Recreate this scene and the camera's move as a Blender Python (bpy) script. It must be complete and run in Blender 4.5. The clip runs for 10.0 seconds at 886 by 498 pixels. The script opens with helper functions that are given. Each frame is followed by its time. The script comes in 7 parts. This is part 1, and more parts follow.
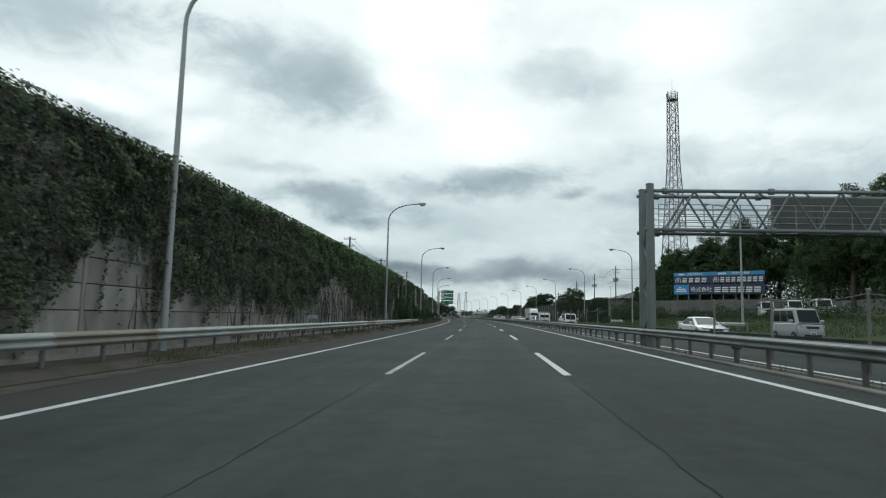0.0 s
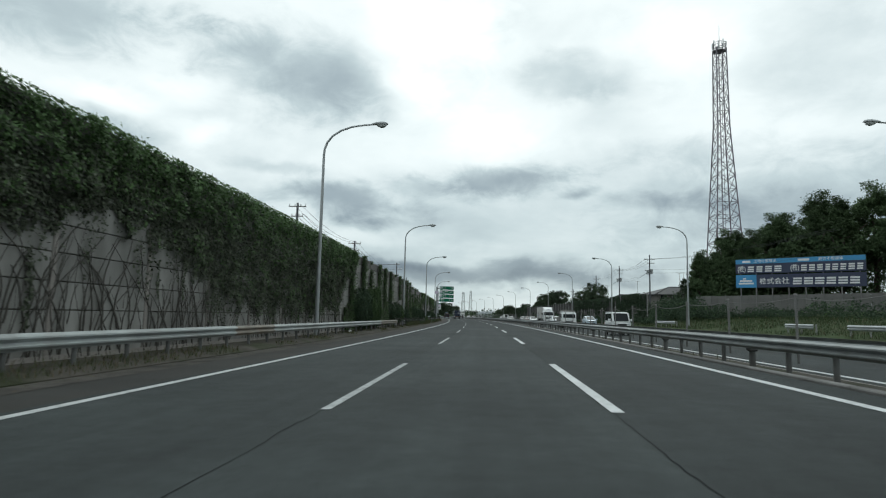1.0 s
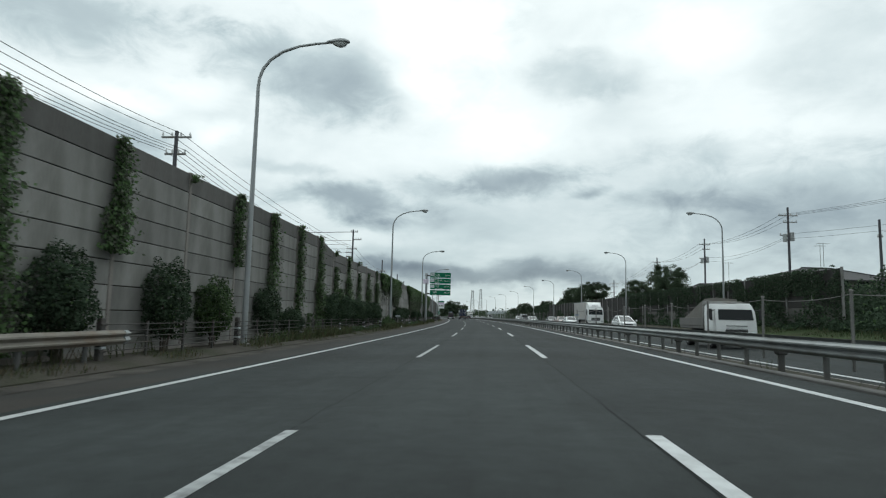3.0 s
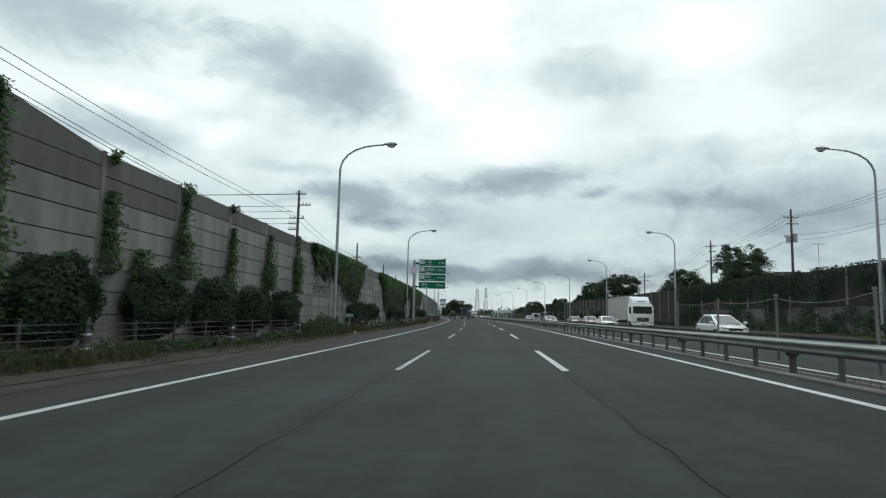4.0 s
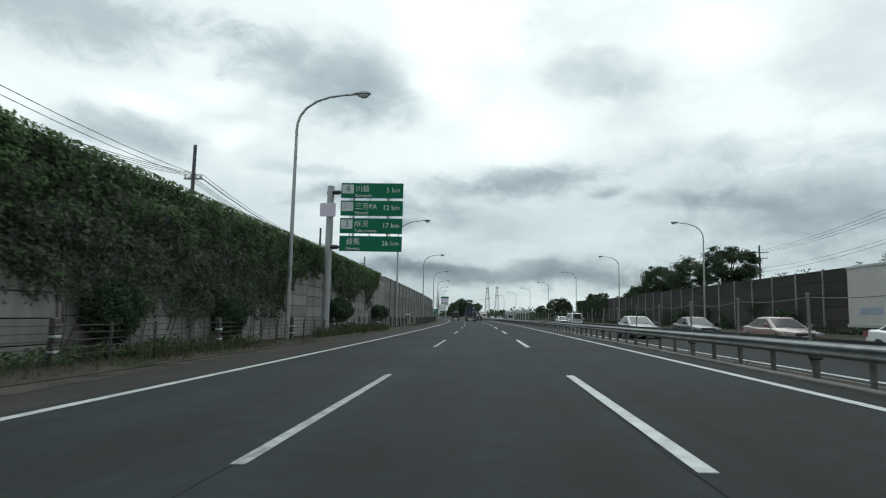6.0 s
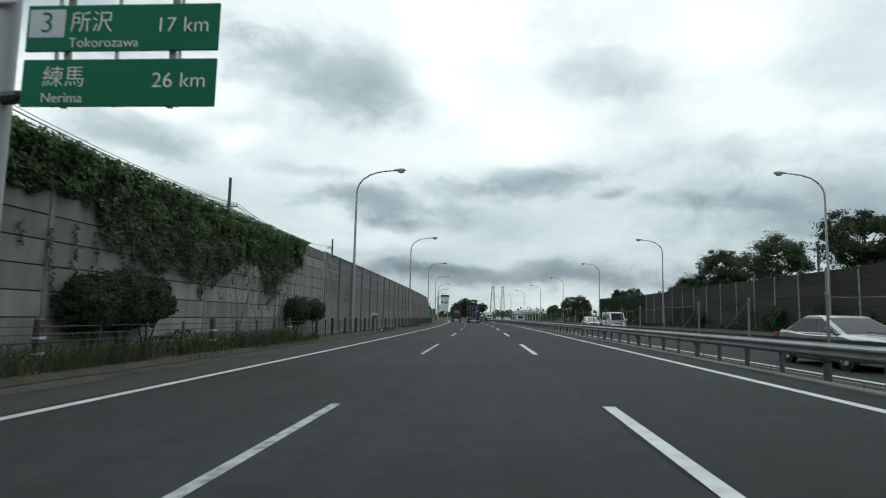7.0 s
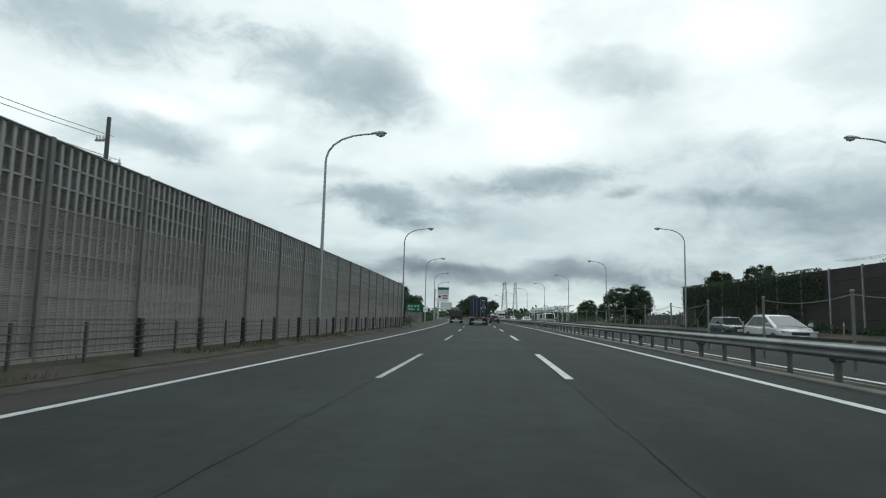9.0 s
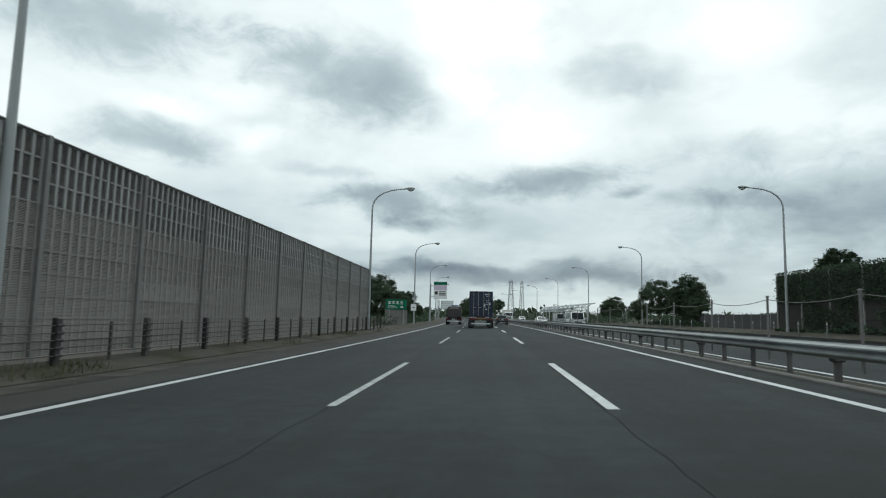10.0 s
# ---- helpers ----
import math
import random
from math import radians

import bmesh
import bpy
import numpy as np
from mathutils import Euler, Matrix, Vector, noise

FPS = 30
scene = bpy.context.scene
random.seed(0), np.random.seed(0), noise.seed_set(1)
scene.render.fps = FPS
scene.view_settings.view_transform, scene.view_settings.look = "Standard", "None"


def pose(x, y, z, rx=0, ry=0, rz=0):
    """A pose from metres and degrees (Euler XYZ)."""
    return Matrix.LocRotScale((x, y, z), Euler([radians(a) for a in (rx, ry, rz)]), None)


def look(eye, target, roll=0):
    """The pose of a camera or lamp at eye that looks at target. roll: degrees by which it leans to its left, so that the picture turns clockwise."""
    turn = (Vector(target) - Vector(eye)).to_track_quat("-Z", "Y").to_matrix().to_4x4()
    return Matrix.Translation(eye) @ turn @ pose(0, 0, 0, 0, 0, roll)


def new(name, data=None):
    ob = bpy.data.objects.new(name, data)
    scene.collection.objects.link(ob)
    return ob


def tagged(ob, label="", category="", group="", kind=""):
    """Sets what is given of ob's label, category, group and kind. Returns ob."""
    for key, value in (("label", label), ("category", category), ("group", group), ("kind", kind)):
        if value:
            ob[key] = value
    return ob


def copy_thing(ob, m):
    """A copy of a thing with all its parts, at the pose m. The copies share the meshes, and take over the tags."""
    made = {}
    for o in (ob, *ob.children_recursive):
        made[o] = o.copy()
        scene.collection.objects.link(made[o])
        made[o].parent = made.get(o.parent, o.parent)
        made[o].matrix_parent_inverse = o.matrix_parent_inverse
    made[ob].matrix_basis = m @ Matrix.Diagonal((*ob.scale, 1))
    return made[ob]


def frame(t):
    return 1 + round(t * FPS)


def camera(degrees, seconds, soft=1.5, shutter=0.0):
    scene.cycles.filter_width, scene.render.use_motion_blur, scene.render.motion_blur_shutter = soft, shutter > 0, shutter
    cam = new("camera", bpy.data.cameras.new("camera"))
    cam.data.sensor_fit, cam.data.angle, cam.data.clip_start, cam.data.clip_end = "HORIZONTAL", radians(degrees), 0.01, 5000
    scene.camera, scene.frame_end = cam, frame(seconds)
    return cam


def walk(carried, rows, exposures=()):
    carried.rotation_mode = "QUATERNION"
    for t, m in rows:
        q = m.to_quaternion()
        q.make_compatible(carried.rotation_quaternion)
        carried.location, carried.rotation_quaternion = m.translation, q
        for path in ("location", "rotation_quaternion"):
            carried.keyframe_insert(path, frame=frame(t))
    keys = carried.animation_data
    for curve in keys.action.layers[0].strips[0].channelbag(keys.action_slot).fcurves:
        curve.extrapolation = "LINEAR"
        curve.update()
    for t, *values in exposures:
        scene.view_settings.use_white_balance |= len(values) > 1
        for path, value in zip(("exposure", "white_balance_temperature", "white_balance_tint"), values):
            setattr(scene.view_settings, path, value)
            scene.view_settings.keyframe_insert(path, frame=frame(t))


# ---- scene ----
# ---------- the camera and its drive ----------
CURVE = 0.000361          # the road's bend to the left, 1 / radius
BANK = radians(1.3)       # the carriageway falls to the left


def road_point(s, u, z=0.0):
    """World place of a point s metres along the road, u to the right of the driven line, z over the banked surface."""
    a = CURVE * s
    ux, uz = u * math.cos(BANK) - z * math.sin(BANK), u * math.sin(BANK) + z * math.cos(BANK)
    return Vector((-(1 - math.cos(a)) / CURVE + ux * math.cos(a), math.sin(a) / CURVE + ux * math.sin(a), uz))


def stand(s, u, z=0.0, turn=0.0):
    """Pose of an upright thing on the road plan: local x to the right, y along the road."""
    p = road_point(s, u)
    return Matrix.Translation((p.x, p.y, p.z + z)) @ Matrix.Rotation(CURVE * s + radians(turn), 4, "Z")


def driven(t):
    sway = 0.09 * math.exp(-((t - 1.8) / 1.2) ** 2) - 0.26 * math.exp(-((t - 5.0) / 0.9) ** 2) + 0.10 * math.exp(-((t - 8.1) / 0.9) ** 2)
    return 25.04 * t - 0.0531 * t * t + sway


def eye_pose(t):
    s = driven(t)
    nod = 0.09 * math.exp(-((t - 7.4) / 1.1) ** 2) - 0.06 * math.exp(-((t - 4.3) / 0.9) ** 2)
    turn = (Matrix.Rotation(CURVE * s, 4, "Z") @ Matrix.Rotation(-BANK, 4, "Y")
            @ Matrix.Rotation(radians(4.358), 4, "Z") @ Matrix.Rotation(radians(96.35 + nod), 4, "X")
            @ Matrix.Rotation(radians(0.02), 4, "Z"))
    return Matrix.Translation(road_point(s, 0, 1.221)) @ turn


cam = camera(71.95, 10.0, soft=1.15, shutter=0.08)
walk(cam, [(i * 0.25, eye_pose(i * 0.25)) for i in range(41)])

# ---------- overcast sky and soft sun ----------
world = bpy.data.worlds.new("overcast_sky")
scene.world = world
world.use_nodes = True
wn, wl = world.node_tree.nodes, world.node_tree.links
wn.clear()


def wmath(op, a, b=None, c=None):
    n = wn.new("ShaderNodeMath")
    n.operation = op
    for i, x in enumerate((a, b, c)):
        if x is None:
            continue
        if isinstance(x, (int, float)):
            n.inputs[i].default_value = x
        else:
            wl.new(x, n.inputs[i])
    return n.outputs[0]


coord = wn.new("ShaderNodeTexCoord")
split = wn.new("ShaderNodeSeparateXYZ")
wl.new(coord.outputs["Generated"], split.inputs[0])
SX, SY, SZ = split.outputs
azim = wmath("MULTIPLY", wmath("ARCTAN2", SX, SY), 57.2958)
elev = wmath("MULTIPLY", wmath("ARCSINE", SZ), 57.2958)
# cloud deck seen in perspective
depth = wmath("ADD", wmath("MAXIMUM", SZ, 0.0), 0.13)
deck = wn.new("ShaderNodeCombineXYZ")
wl.new(wmath("DIVIDE", SX, depth), deck.inputs[0])
wl.new(wmath("DIVIDE", SY, depth), deck.inputs[1])


def wnoise(vec, scale, detail, rough, offset=(0, 0, 0), dist=0.0):
    mp = wn.new("ShaderNodeMapping")
    mp.inputs["Location"].default_value = offset
    wl.new(vec, mp.inputs[0])
    n = wn.new("ShaderNodeTexNoise")
    n.inputs["Scale"].default_value, n.inputs["Detail"].default_value = scale, detail
    n.inputs["Roughness"].default_value, n.inputs["Distortion"].default_value = rough, dist
    wl.new(mp.outputs[0], n.inputs[0])
    return n.outputs["Fac"]


tall_dir = wn.new("ShaderNodeCombineXYZ")
for k, (sock, f) in enumerate(((SX, 1.0), (SY, 1.0), (SZ, 1.8))):
    wl.new(wmath("MULTIPLY", sock, f), tall_dir.inputs[k])
puffs = wnoise(tall_dir.outputs[0], 3.4, 7, 0.52, (3.1, 1.7, 0), 0.2)
streaks = wnoise(deck.outputs[0], 1.5, 6, 0.5, (7.3, 4.2, 1.0), 0.15)
warp_a = wmath("MULTIPLY", wmath("SUBTRACT", wnoise(tall_dir.outputs[0], 6.0, 4, 0.5, (1, 2, 3)), 0.5), 9.0)
warp_e = wmath("MULTIPLY", wmath("SUBTRACT", wnoise(tall_dir.outputs[0], 7.0, 4, 0.5, (4, 1, 8)), 0.5), 4.0)
az_w, el_w = wmath("ADD", azim, warp_a), wmath("ADD", elev, warp_e)
ragged_edge = wmath("MULTIPLY", wmath("SUBTRACT", wnoise(tall_dir.outputs[0], 11.0, 7, 0.62, (2, 5, 7), 0.4), 0.5), 1.9)
# cloud masses: azimuth, elevation, half widths in degrees, brightness
CLOUDS = [(-19.6, 21.6, 10.4, 4.6, -0.17), (-16.3, 20.0, 5.2, 3.0, -0.07), (-26.8, 22.8, 6.5, 2.5, -0.07), (-39.0, 22.8, 10.0, 3.6, -0.21), (-35.6, 14.0, 6.5, 1.9, -0.21), (-14.6, 10.3, 6.2, 2.0, -0.29),
          (0.2, 12.9, 7.4, 1.9, -0.30), (-7.4, 12.3, 3.6, 1.1, -0.13), (7.6, 11.2, 1.8, 0.8, -0.20), (6.1, 21.3, 5.3, 2.7, -0.15), (16.8, 23.7, 6.7, 3.7, 0.10), (-6.7, 26.2, 7.3, 5.0, 0.20),
          (-2.1, 17.3, 7.0, 3.4, 0.10), (-8.7, 20.8, 3.6, 2.4, 0.12), (27.5, 21.2, 7.5, 4.0, -0.07), (-35.2, 17.0, 3.6, 1.4, 0.14), (-27.8, 15.3, 2.3, 1.7, 0.14), (-2.4, 4.2, 15.0, 1.2, -0.24),
          (-12.0, 4.6, 7.5, 0.7, -0.13), (6.0, 3.5, 9.0, 0.7, -0.12), (16.5, 10.2, 8.2, 0.9, -0.10), (20.2, 14.2, 10.3, 1.7, -0.08), (-3.5, 1.6, 24.0, 0.8, 0.03), (-14.2, 6.8, 12.5, 0.9, 0.06),
          (-20.7, 13.0, 4.3, 0.7, -0.10), (-11.6, 8.5, 5.8, 0.7, -0.09), (30.0, 8.0, 16.0, 4.0, -0.10), (24.0, 9.5, 15.0, 5.5, -0.09), (-31.0, 19.0, 6.0, 1.2, 0.07)]
low_sky = wn.new("ShaderNodeMapRange")
low_sky.interpolation_type = "SMOOTHSTEP"
for key, value in (("From Min", 17.0), ("From Max", 3.0), ("To Min", 0.795), ("To Max", 0.635)):
    low_sky.inputs[key].default_value = value
wl.new(elev, low_sky.inputs[0])
tone = wmath("ADD", low_sky.outputs[0], wmath("MULTIPLY", wmath("SUBTRACT", puffs, 0.5), 0.46))
tone = wmath("ADD", tone, wmath("MULTIPLY", wmath("SUBTRACT", streaks, 0.5), 0.16))
for ca, ce, ra, re, amp in CLOUDS:
    da = wmath("POWER", wmath("ABSOLUTE", wmath("DIVIDE", wmath("SUBTRACT", az_w, ca), ra)), 2.0)
    de = wmath("POWER", wmath("ABSOLUTE", wmath("DIVIDE", wmath("SUBTRACT", el_w, ce), re)), 2.0)
    reach = wmath("ADD", wmath("SQRT", wmath("ADD", da, de)), ragged_edge)
    bell = wn.new("ShaderNodeMapRange")
    bell.interpolation_type = "SMOOTHERSTEP"
    bell.inputs["From Min"].default_value, bell.inputs["From Max"].default_value = 1.5, 0.0
    wl.new(reach, bell.inputs[0])
    tone = wmath("ADD", tone, wmath("MULTIPLY", bell.outputs[0], amp))
ramp = wn.new("ShaderNodeValToRGB")
wl.new(tone, ramp.inputs[0])
stops = [(0.20, (0.150, 0.205, 0.255)), (0.45, (0.296, 0.378, 0.424)), (0.65, (0.565, 0.68, 0.705)), (0.82, (0.90, 1.00, 1.005)), (1.0, (1.14, 1.20, 1.19))]
ramp.color_ramp.elements[0].position, ramp.color_ramp.elements[1].position = 0.2, 1.0
for pos, col in stops[1:-1]:
    ramp.color_ramp.elements.new(pos)
for el, (pos, col) in zip(ramp.color_ramp.elements, stops):
    el.position, el.color = pos, (*col, 1)
cloud_bg = wn.new("ShaderNodeBackground")
wl.new(ramp.outputs[0], cloud_bg.inputs[0])
sky = wn.new("ShaderNodeTexSky")
sky.sky_type, sky.sun_disc = "NISHITA", False
sky.sun_elevation, sky.sun_rotation = radians(42), radians(8)
clear_bg = wn.new("ShaderNodeBackground")
clear_bg.inputs[1].default_value = 0.08
wl.new(sky.outputs[0], clear_bg.inputs[0])
mixer = wn.new("ShaderNodeMixShader")
mixer.inputs[0].default_value = 0.94
wl.new(clear_bg.outputs[0], mixer.inputs[1])
wl.new(cloud_bg.outputs[0], mixer.inputs[2])
wout = wn.new("ShaderNodeOutputWorld")
wl.new(mixer.outputs[0], wout.inputs[0])

sun_data = bpy.data.lights.new("sun", "SUN")
sun_data.energy, sun_data.angle, sun_data.color = 0.5, radians(35), (0.90, 1.0, 1.0)
sun = new("sun", sun_data)
sun.matrix_world = look((0, 0, 50), (-0.10 * 50, -0.73 * 50, 50 - 0.67 * 50))
scene.view_settings.exposure = 0.0

# ---------- materials ----------
MATS = {}


def surf(name, col, rough=0.65, metal=0.0, var=0.2, scale=1.5, fine=30.0, bump=0.15, stretch=(1, 1, 1), island=0.0, each=0.0, spec=0.5, stain=None, stain_amt=0.0, stain_scale=0.6, coat=0.0, thin=0.0):
    if name in MATS:
        return MATS[name]
    m = bpy.data.materials.new(name)
    m.use_nodes = True
    n, l = m.node_tree.nodes, m.node_tree.links
    b = n["Principled BSDF"]
    b.inputs["Roughness"].default_value, b.inputs["Metallic"].default_value = rough, metal
    b.inputs["Specular IOR Level"].default_value = spec
    b.inputs["Coat Weight"].default_value = coat
    tc = n.new("ShaderNodeTexCoord")
    mp = n.new("ShaderNodeMapping")
    mp.inputs["Scale"].default_value = stretch
    l.new(tc.outputs["Object"], mp.inputs[0])
    big, small = n.new("ShaderNodeTexNoise"), n.new("ShaderNodeTexNoise")
    big.inputs["Scale"].default_value, big.inputs["Detail"].default_value = scale, 5
    small.inputs["Scale"].default_value, small.inputs["Detail"].default_value = fine, 4
    l.new(mp.outputs[0], big.inputs[0])
    l.new(mp.outputs[0], small.inputs[0])
    val = n.new("ShaderNodeMath")
    val.operation = "ADD"
    l.new(big.outputs["Fac"], val.inputs[0])
    half = n.new("ShaderNodeMath")
    half.operation = "MULTIPLY"
    l.new(small.outputs["Fac"], half.inputs[0])
    half.inputs[1].default_value = 0.6
    l.new(half.outputs[0], val.inputs[1])
    rng = n.new("ShaderNodeMapRange")
    rng.inputs["From Min"].default_value, rng.inputs["From Max"].default_value = 0.45, 1.15
    rng.inputs["To Min"].default_value, rng.inputs["To Max"].default_value = 1 - var, 1 + var
    l.new(val.outputs[0], rng.inputs[0])
    factor = rng.outputs[0]
    for amount, source in ((island, "ShaderNodeNewGeometry"), (each, "ShaderNodeObjectInfo")):
        if amount:
            g = n.new(source)
            r2 = n.new("ShaderNodeMapRange")
            r2.inputs["To Min"].default_value, r2.inputs["To Max"].default_value = 1 - amount, 1 + amount
            l.new(g.outputs["Random Per Island" if source.endswith("Geometry") else "Random"], r2.inputs[0])
            mu = n.new("ShaderNodeMath")
            mu.operation = "MULTIPLY"
            l.new(factor, mu.inputs[0])
            l.new(r2.outputs[0], mu.inputs[1])
            factor = mu.outputs[0]
    base = n.new("ShaderNodeRGB")
    base.outputs[0].default_value = (*col, 1)
    colour = base.outputs[0]
    if stain:
        sn = n.new("ShaderNodeTexNoise")
        sn.inputs["Scale"].default_value, sn.inputs["Detail"].default_value = stain_scale, 7
        l.new(mp.outputs[0], sn.inputs[0])
        sr = n.new("ShaderNodeMapRange")
        sr.inputs["From Min"].default_value, sr.inputs["From Max"].default_value = 0.45, 0.7
        sr.inputs["To Max"].default_value = stain_amt
        l.new(sn.outputs["Fac"], sr.inputs[0])
        mx = n.new("ShaderNodeMix")
        mx.data_type = "RGBA"
        l.new(sr.outputs[0], mx.inputs["Factor"])
        l.new(colour, mx.inputs["A"])
        mx.inputs["B"].default_value = (*stain, 1)
        colour = mx.outputs["Result"]
    sc = n.new("ShaderNodeVectorMath")
    sc.operation = "SCALE"
    l.new(colour, sc.inputs[0])
    l.new(factor, sc.inputs["Scale"])
    l.new(sc.outputs[0], b.inputs["Base Color"])
    if bump:
        bp = n.new("ShaderNodeBump")
        bp.inputs["Strength"].default_value, bp.inputs["Distance"].default_value = bump, 0.02
        l.new(small.outputs["Fac"], bp.inputs["Height"])
        l.new(bp.outputs[0], b.inputs["Normal"])
    if thin:
        tl = n.new("ShaderNodeBsdfTranslucent")
        l.new(sc.outputs[0], tl.inputs["Color"])
        ms = n.new("ShaderNodeMixShader")
        ms.inputs[0].default_value = thin
        l.new(b.outputs[0], ms.inputs[1])
        l.new(tl.outputs[0], ms.inputs[2])
        l.new(ms.outputs[0], n["Material Output"].inputs["Surface"])
    MATS[name] = m
    return m


ASPHALT = surf("asphalt", (0.0345, 0.0410, 0.0408), 0.92, var=0.34, scale=0.25, fine=75, bump=0.45, spec=0.25, stain=(0.029, 0.0335, 0.033), stain_amt=0.8, stain_scale=0.10)
for nd in ASPHALT.node_tree.nodes:
    if nd.type == "TEX_NOISE" and nd.inputs["Scale"].default_value > 70:
        nd.inputs["Detail"].default_value, nd.inputs["Roughness"].default_value = 7, 0.85
wn_, wk_ = ASPHALT.node_tree.nodes, ASPHALT.node_tree.links
uv = wn_.new("ShaderNodeUVMap")
uv.uv_map = "plan"
long_way = wn_.new("ShaderNodeMapping")
long_way.inputs["Scale"].default_value = (1.15, 0.011, 1.0)
wk_.new(uv.outputs[0], long_way.inputs[0])
tracks = wn_.new("ShaderNodeTexNoise")
tracks.inputs["Scale"].default_value, tracks.inputs["Detail"].default_value, tracks.inputs["Roughness"].default_value = 1.0, 3, 0.55
wk_.new(long_way.outputs[0], tracks.inputs[0])
worn = wn_.new("ShaderNodeMapRange")
worn.inputs["From Min"].default_value, worn.inputs["From Max"].default_value = 0.3, 0.7
worn.inputs["To Min"].default_value, worn.inputs["To Max"].default_value = 0.82, 1.16
wk_.new(tracks.outputs["Fac"], worn.inputs[0])
shaded = wn_.new("ShaderNodeVectorMath")
shaded.operation = "SCALE"
base_link = wn_["Principled BSDF"].inputs["Base Color"].links[0]
wk_.new(base_link.from_socket, shaded.inputs[0])
patchy = wn_.new("ShaderNodeTexNoise")
patchy.inputs["Scale"].default_value, patchy.inputs["Detail"].default_value, patchy.inputs["Roughness"].default_value = 2.2, 9, 0.78
wk_.new(uv.outputs[0], patchy.inputs[0])
mottle = wn_.new("ShaderNodeMapRange")
for key, value in (("From Min", 0.3), ("From Max", 0.7), ("To Min", 0.74), ("To Max", 1.26)):
    mottle.inputs[key].default_value = value
wk_.new(patchy.outputs["Fac"], mottle.inputs[0])
grain = wn_.new("ShaderNodeMath")
grain.operation = "MULTIPLY"
wk_.new(worn.outputs[0], grain.inputs[0])
wk_.new(mottle.outputs[0], grain.inputs[1])
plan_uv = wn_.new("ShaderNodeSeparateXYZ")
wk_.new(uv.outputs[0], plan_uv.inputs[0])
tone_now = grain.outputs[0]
# right lane darker; early stretch lightened, windscreen sheen put into the colour
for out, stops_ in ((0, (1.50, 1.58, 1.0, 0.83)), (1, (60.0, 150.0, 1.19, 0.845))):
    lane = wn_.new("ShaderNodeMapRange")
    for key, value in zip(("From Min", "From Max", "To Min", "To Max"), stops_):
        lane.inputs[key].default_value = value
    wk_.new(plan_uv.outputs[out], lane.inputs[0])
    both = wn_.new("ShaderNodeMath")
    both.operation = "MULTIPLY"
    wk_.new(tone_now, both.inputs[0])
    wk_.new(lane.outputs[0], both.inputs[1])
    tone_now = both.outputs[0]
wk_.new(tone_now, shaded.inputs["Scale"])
wk_.new(shaded.outputs[0], wn_["Principled BSDF"].inputs["Base Color"])
SEAM = surf("tar_seam", (0.026, 0.029, 0.029), 0.97, var=0.3, scale=4, spec=0.05)
SHOULDER = surf("dusty_shoulder_asphalt", (0.047, 0.047, 0.044), 0.9, var=0.25, scale=0.4, fine=18, bump=0.4, spec=0.2, stain=(0.056, 0.049, 0.043), stain_amt=0.7, stain_scale=0.35)
DUST = surf("sandy_dust", (0.090, 0.084, 0.076), 0.95, var=0.35, scale=1.2, fine=25, bump=0.5, spec=0.1, stain=(0.046, 0.045, 0.042), stain_amt=0.9, stain_scale=0.9)
PAINT = surf("road_paint", (0.54, 0.56, 0.56), 0.7, var=0.18, scale=1.2, fine=45, bump=0.2, stain=(0.30, 0.31, 0.31), stain_amt=0.55, stain_scale=5)
PAINT_WORN = surf("worn_road_paint", (0.40, 0.42, 0.42), 0.75, var=0.25, scale=1.5, fine=45, bump=0.2, stain=(0.13, 0.135, 0.135), stain_amt=0.85, stain_scale=7)
SOIL = surf("dry_soil", (0.076, 0.070, 0.060), 0.95, var=0.3, scale=0.8, fine=12, bump=0.8, spec=0.1, stain=(0.036, 0.044, 0.022), stain_amt=0.85, stain_scale=0.5)
TURF = surf("rough_grass", (0.042, 0.062, 0.026), 0.95, var=0.35, scale=0.5, fine=14, bump=0.9, spec=0.1, stain=(0.062, 0.056, 0.034), stain_amt=0.6, stain_scale=0.3)
GROUND = surf("far_ground", (0.075, 0.088, 0.050), 0.95, var=0.3, scale=0.03, fine=1.5, bump=0.2, spec=0.1)
CONCRETE = surf("wall_concrete", (0.242, 0.241, 0.228), 0.85, var=0.13, scale=0.7, fine=16, bump=0.2, spec=0.25, stretch=(1, 1, 0.35), each=0.17, stain=(0.138, 0.136, 0.126), stain_amt=0.85, stain_scale=1.1)
CONCRETE_TOP = surf("sooty_coping_concrete", (0.140, 0.137, 0.131), 0.9, var=0.22, scale=0.9, fine=16, bump=0.25, spec=0.2, stretch=(1, 1, 0.3), each=0.12, stain=(0.11, 0.105, 0.10), stain_amt=0.8, stain_scale=1.3)
KERB = surf("kerb_concrete", (0.225, 0.208, 0.192), 0.9, var=0.22, scale=1.2, fine=20, bump=0.3, each=0.1)
GALV = surf("galvanised_steel", (0.36, 0.38, 0.385), 0.5, metal=0.35, var=0.12, scale=2.0, fine=25, bump=0.05, each=0.08)
GALV_DULL = surf("weathered_galvanised_steel", (0.27, 0.275, 0.27), 0.65, metal=0.25, var=0.25, scale=1.6, fine=20, bump=0.1, each=0.1, stain=(0.16, 0.135, 0.11), stain_amt=0.55, stain_scale=2.0)
RAIL_MEDIAN = surf("median_rail_steel", (0.190, 0.208, 0.208), 0.5, metal=0.35, var=0.22, scale=0.8, fine=18, bump=0.06, each=0.14, stain=(0.110, 0.108, 0.100), stain_amt=0.6, stain_scale=1.4)
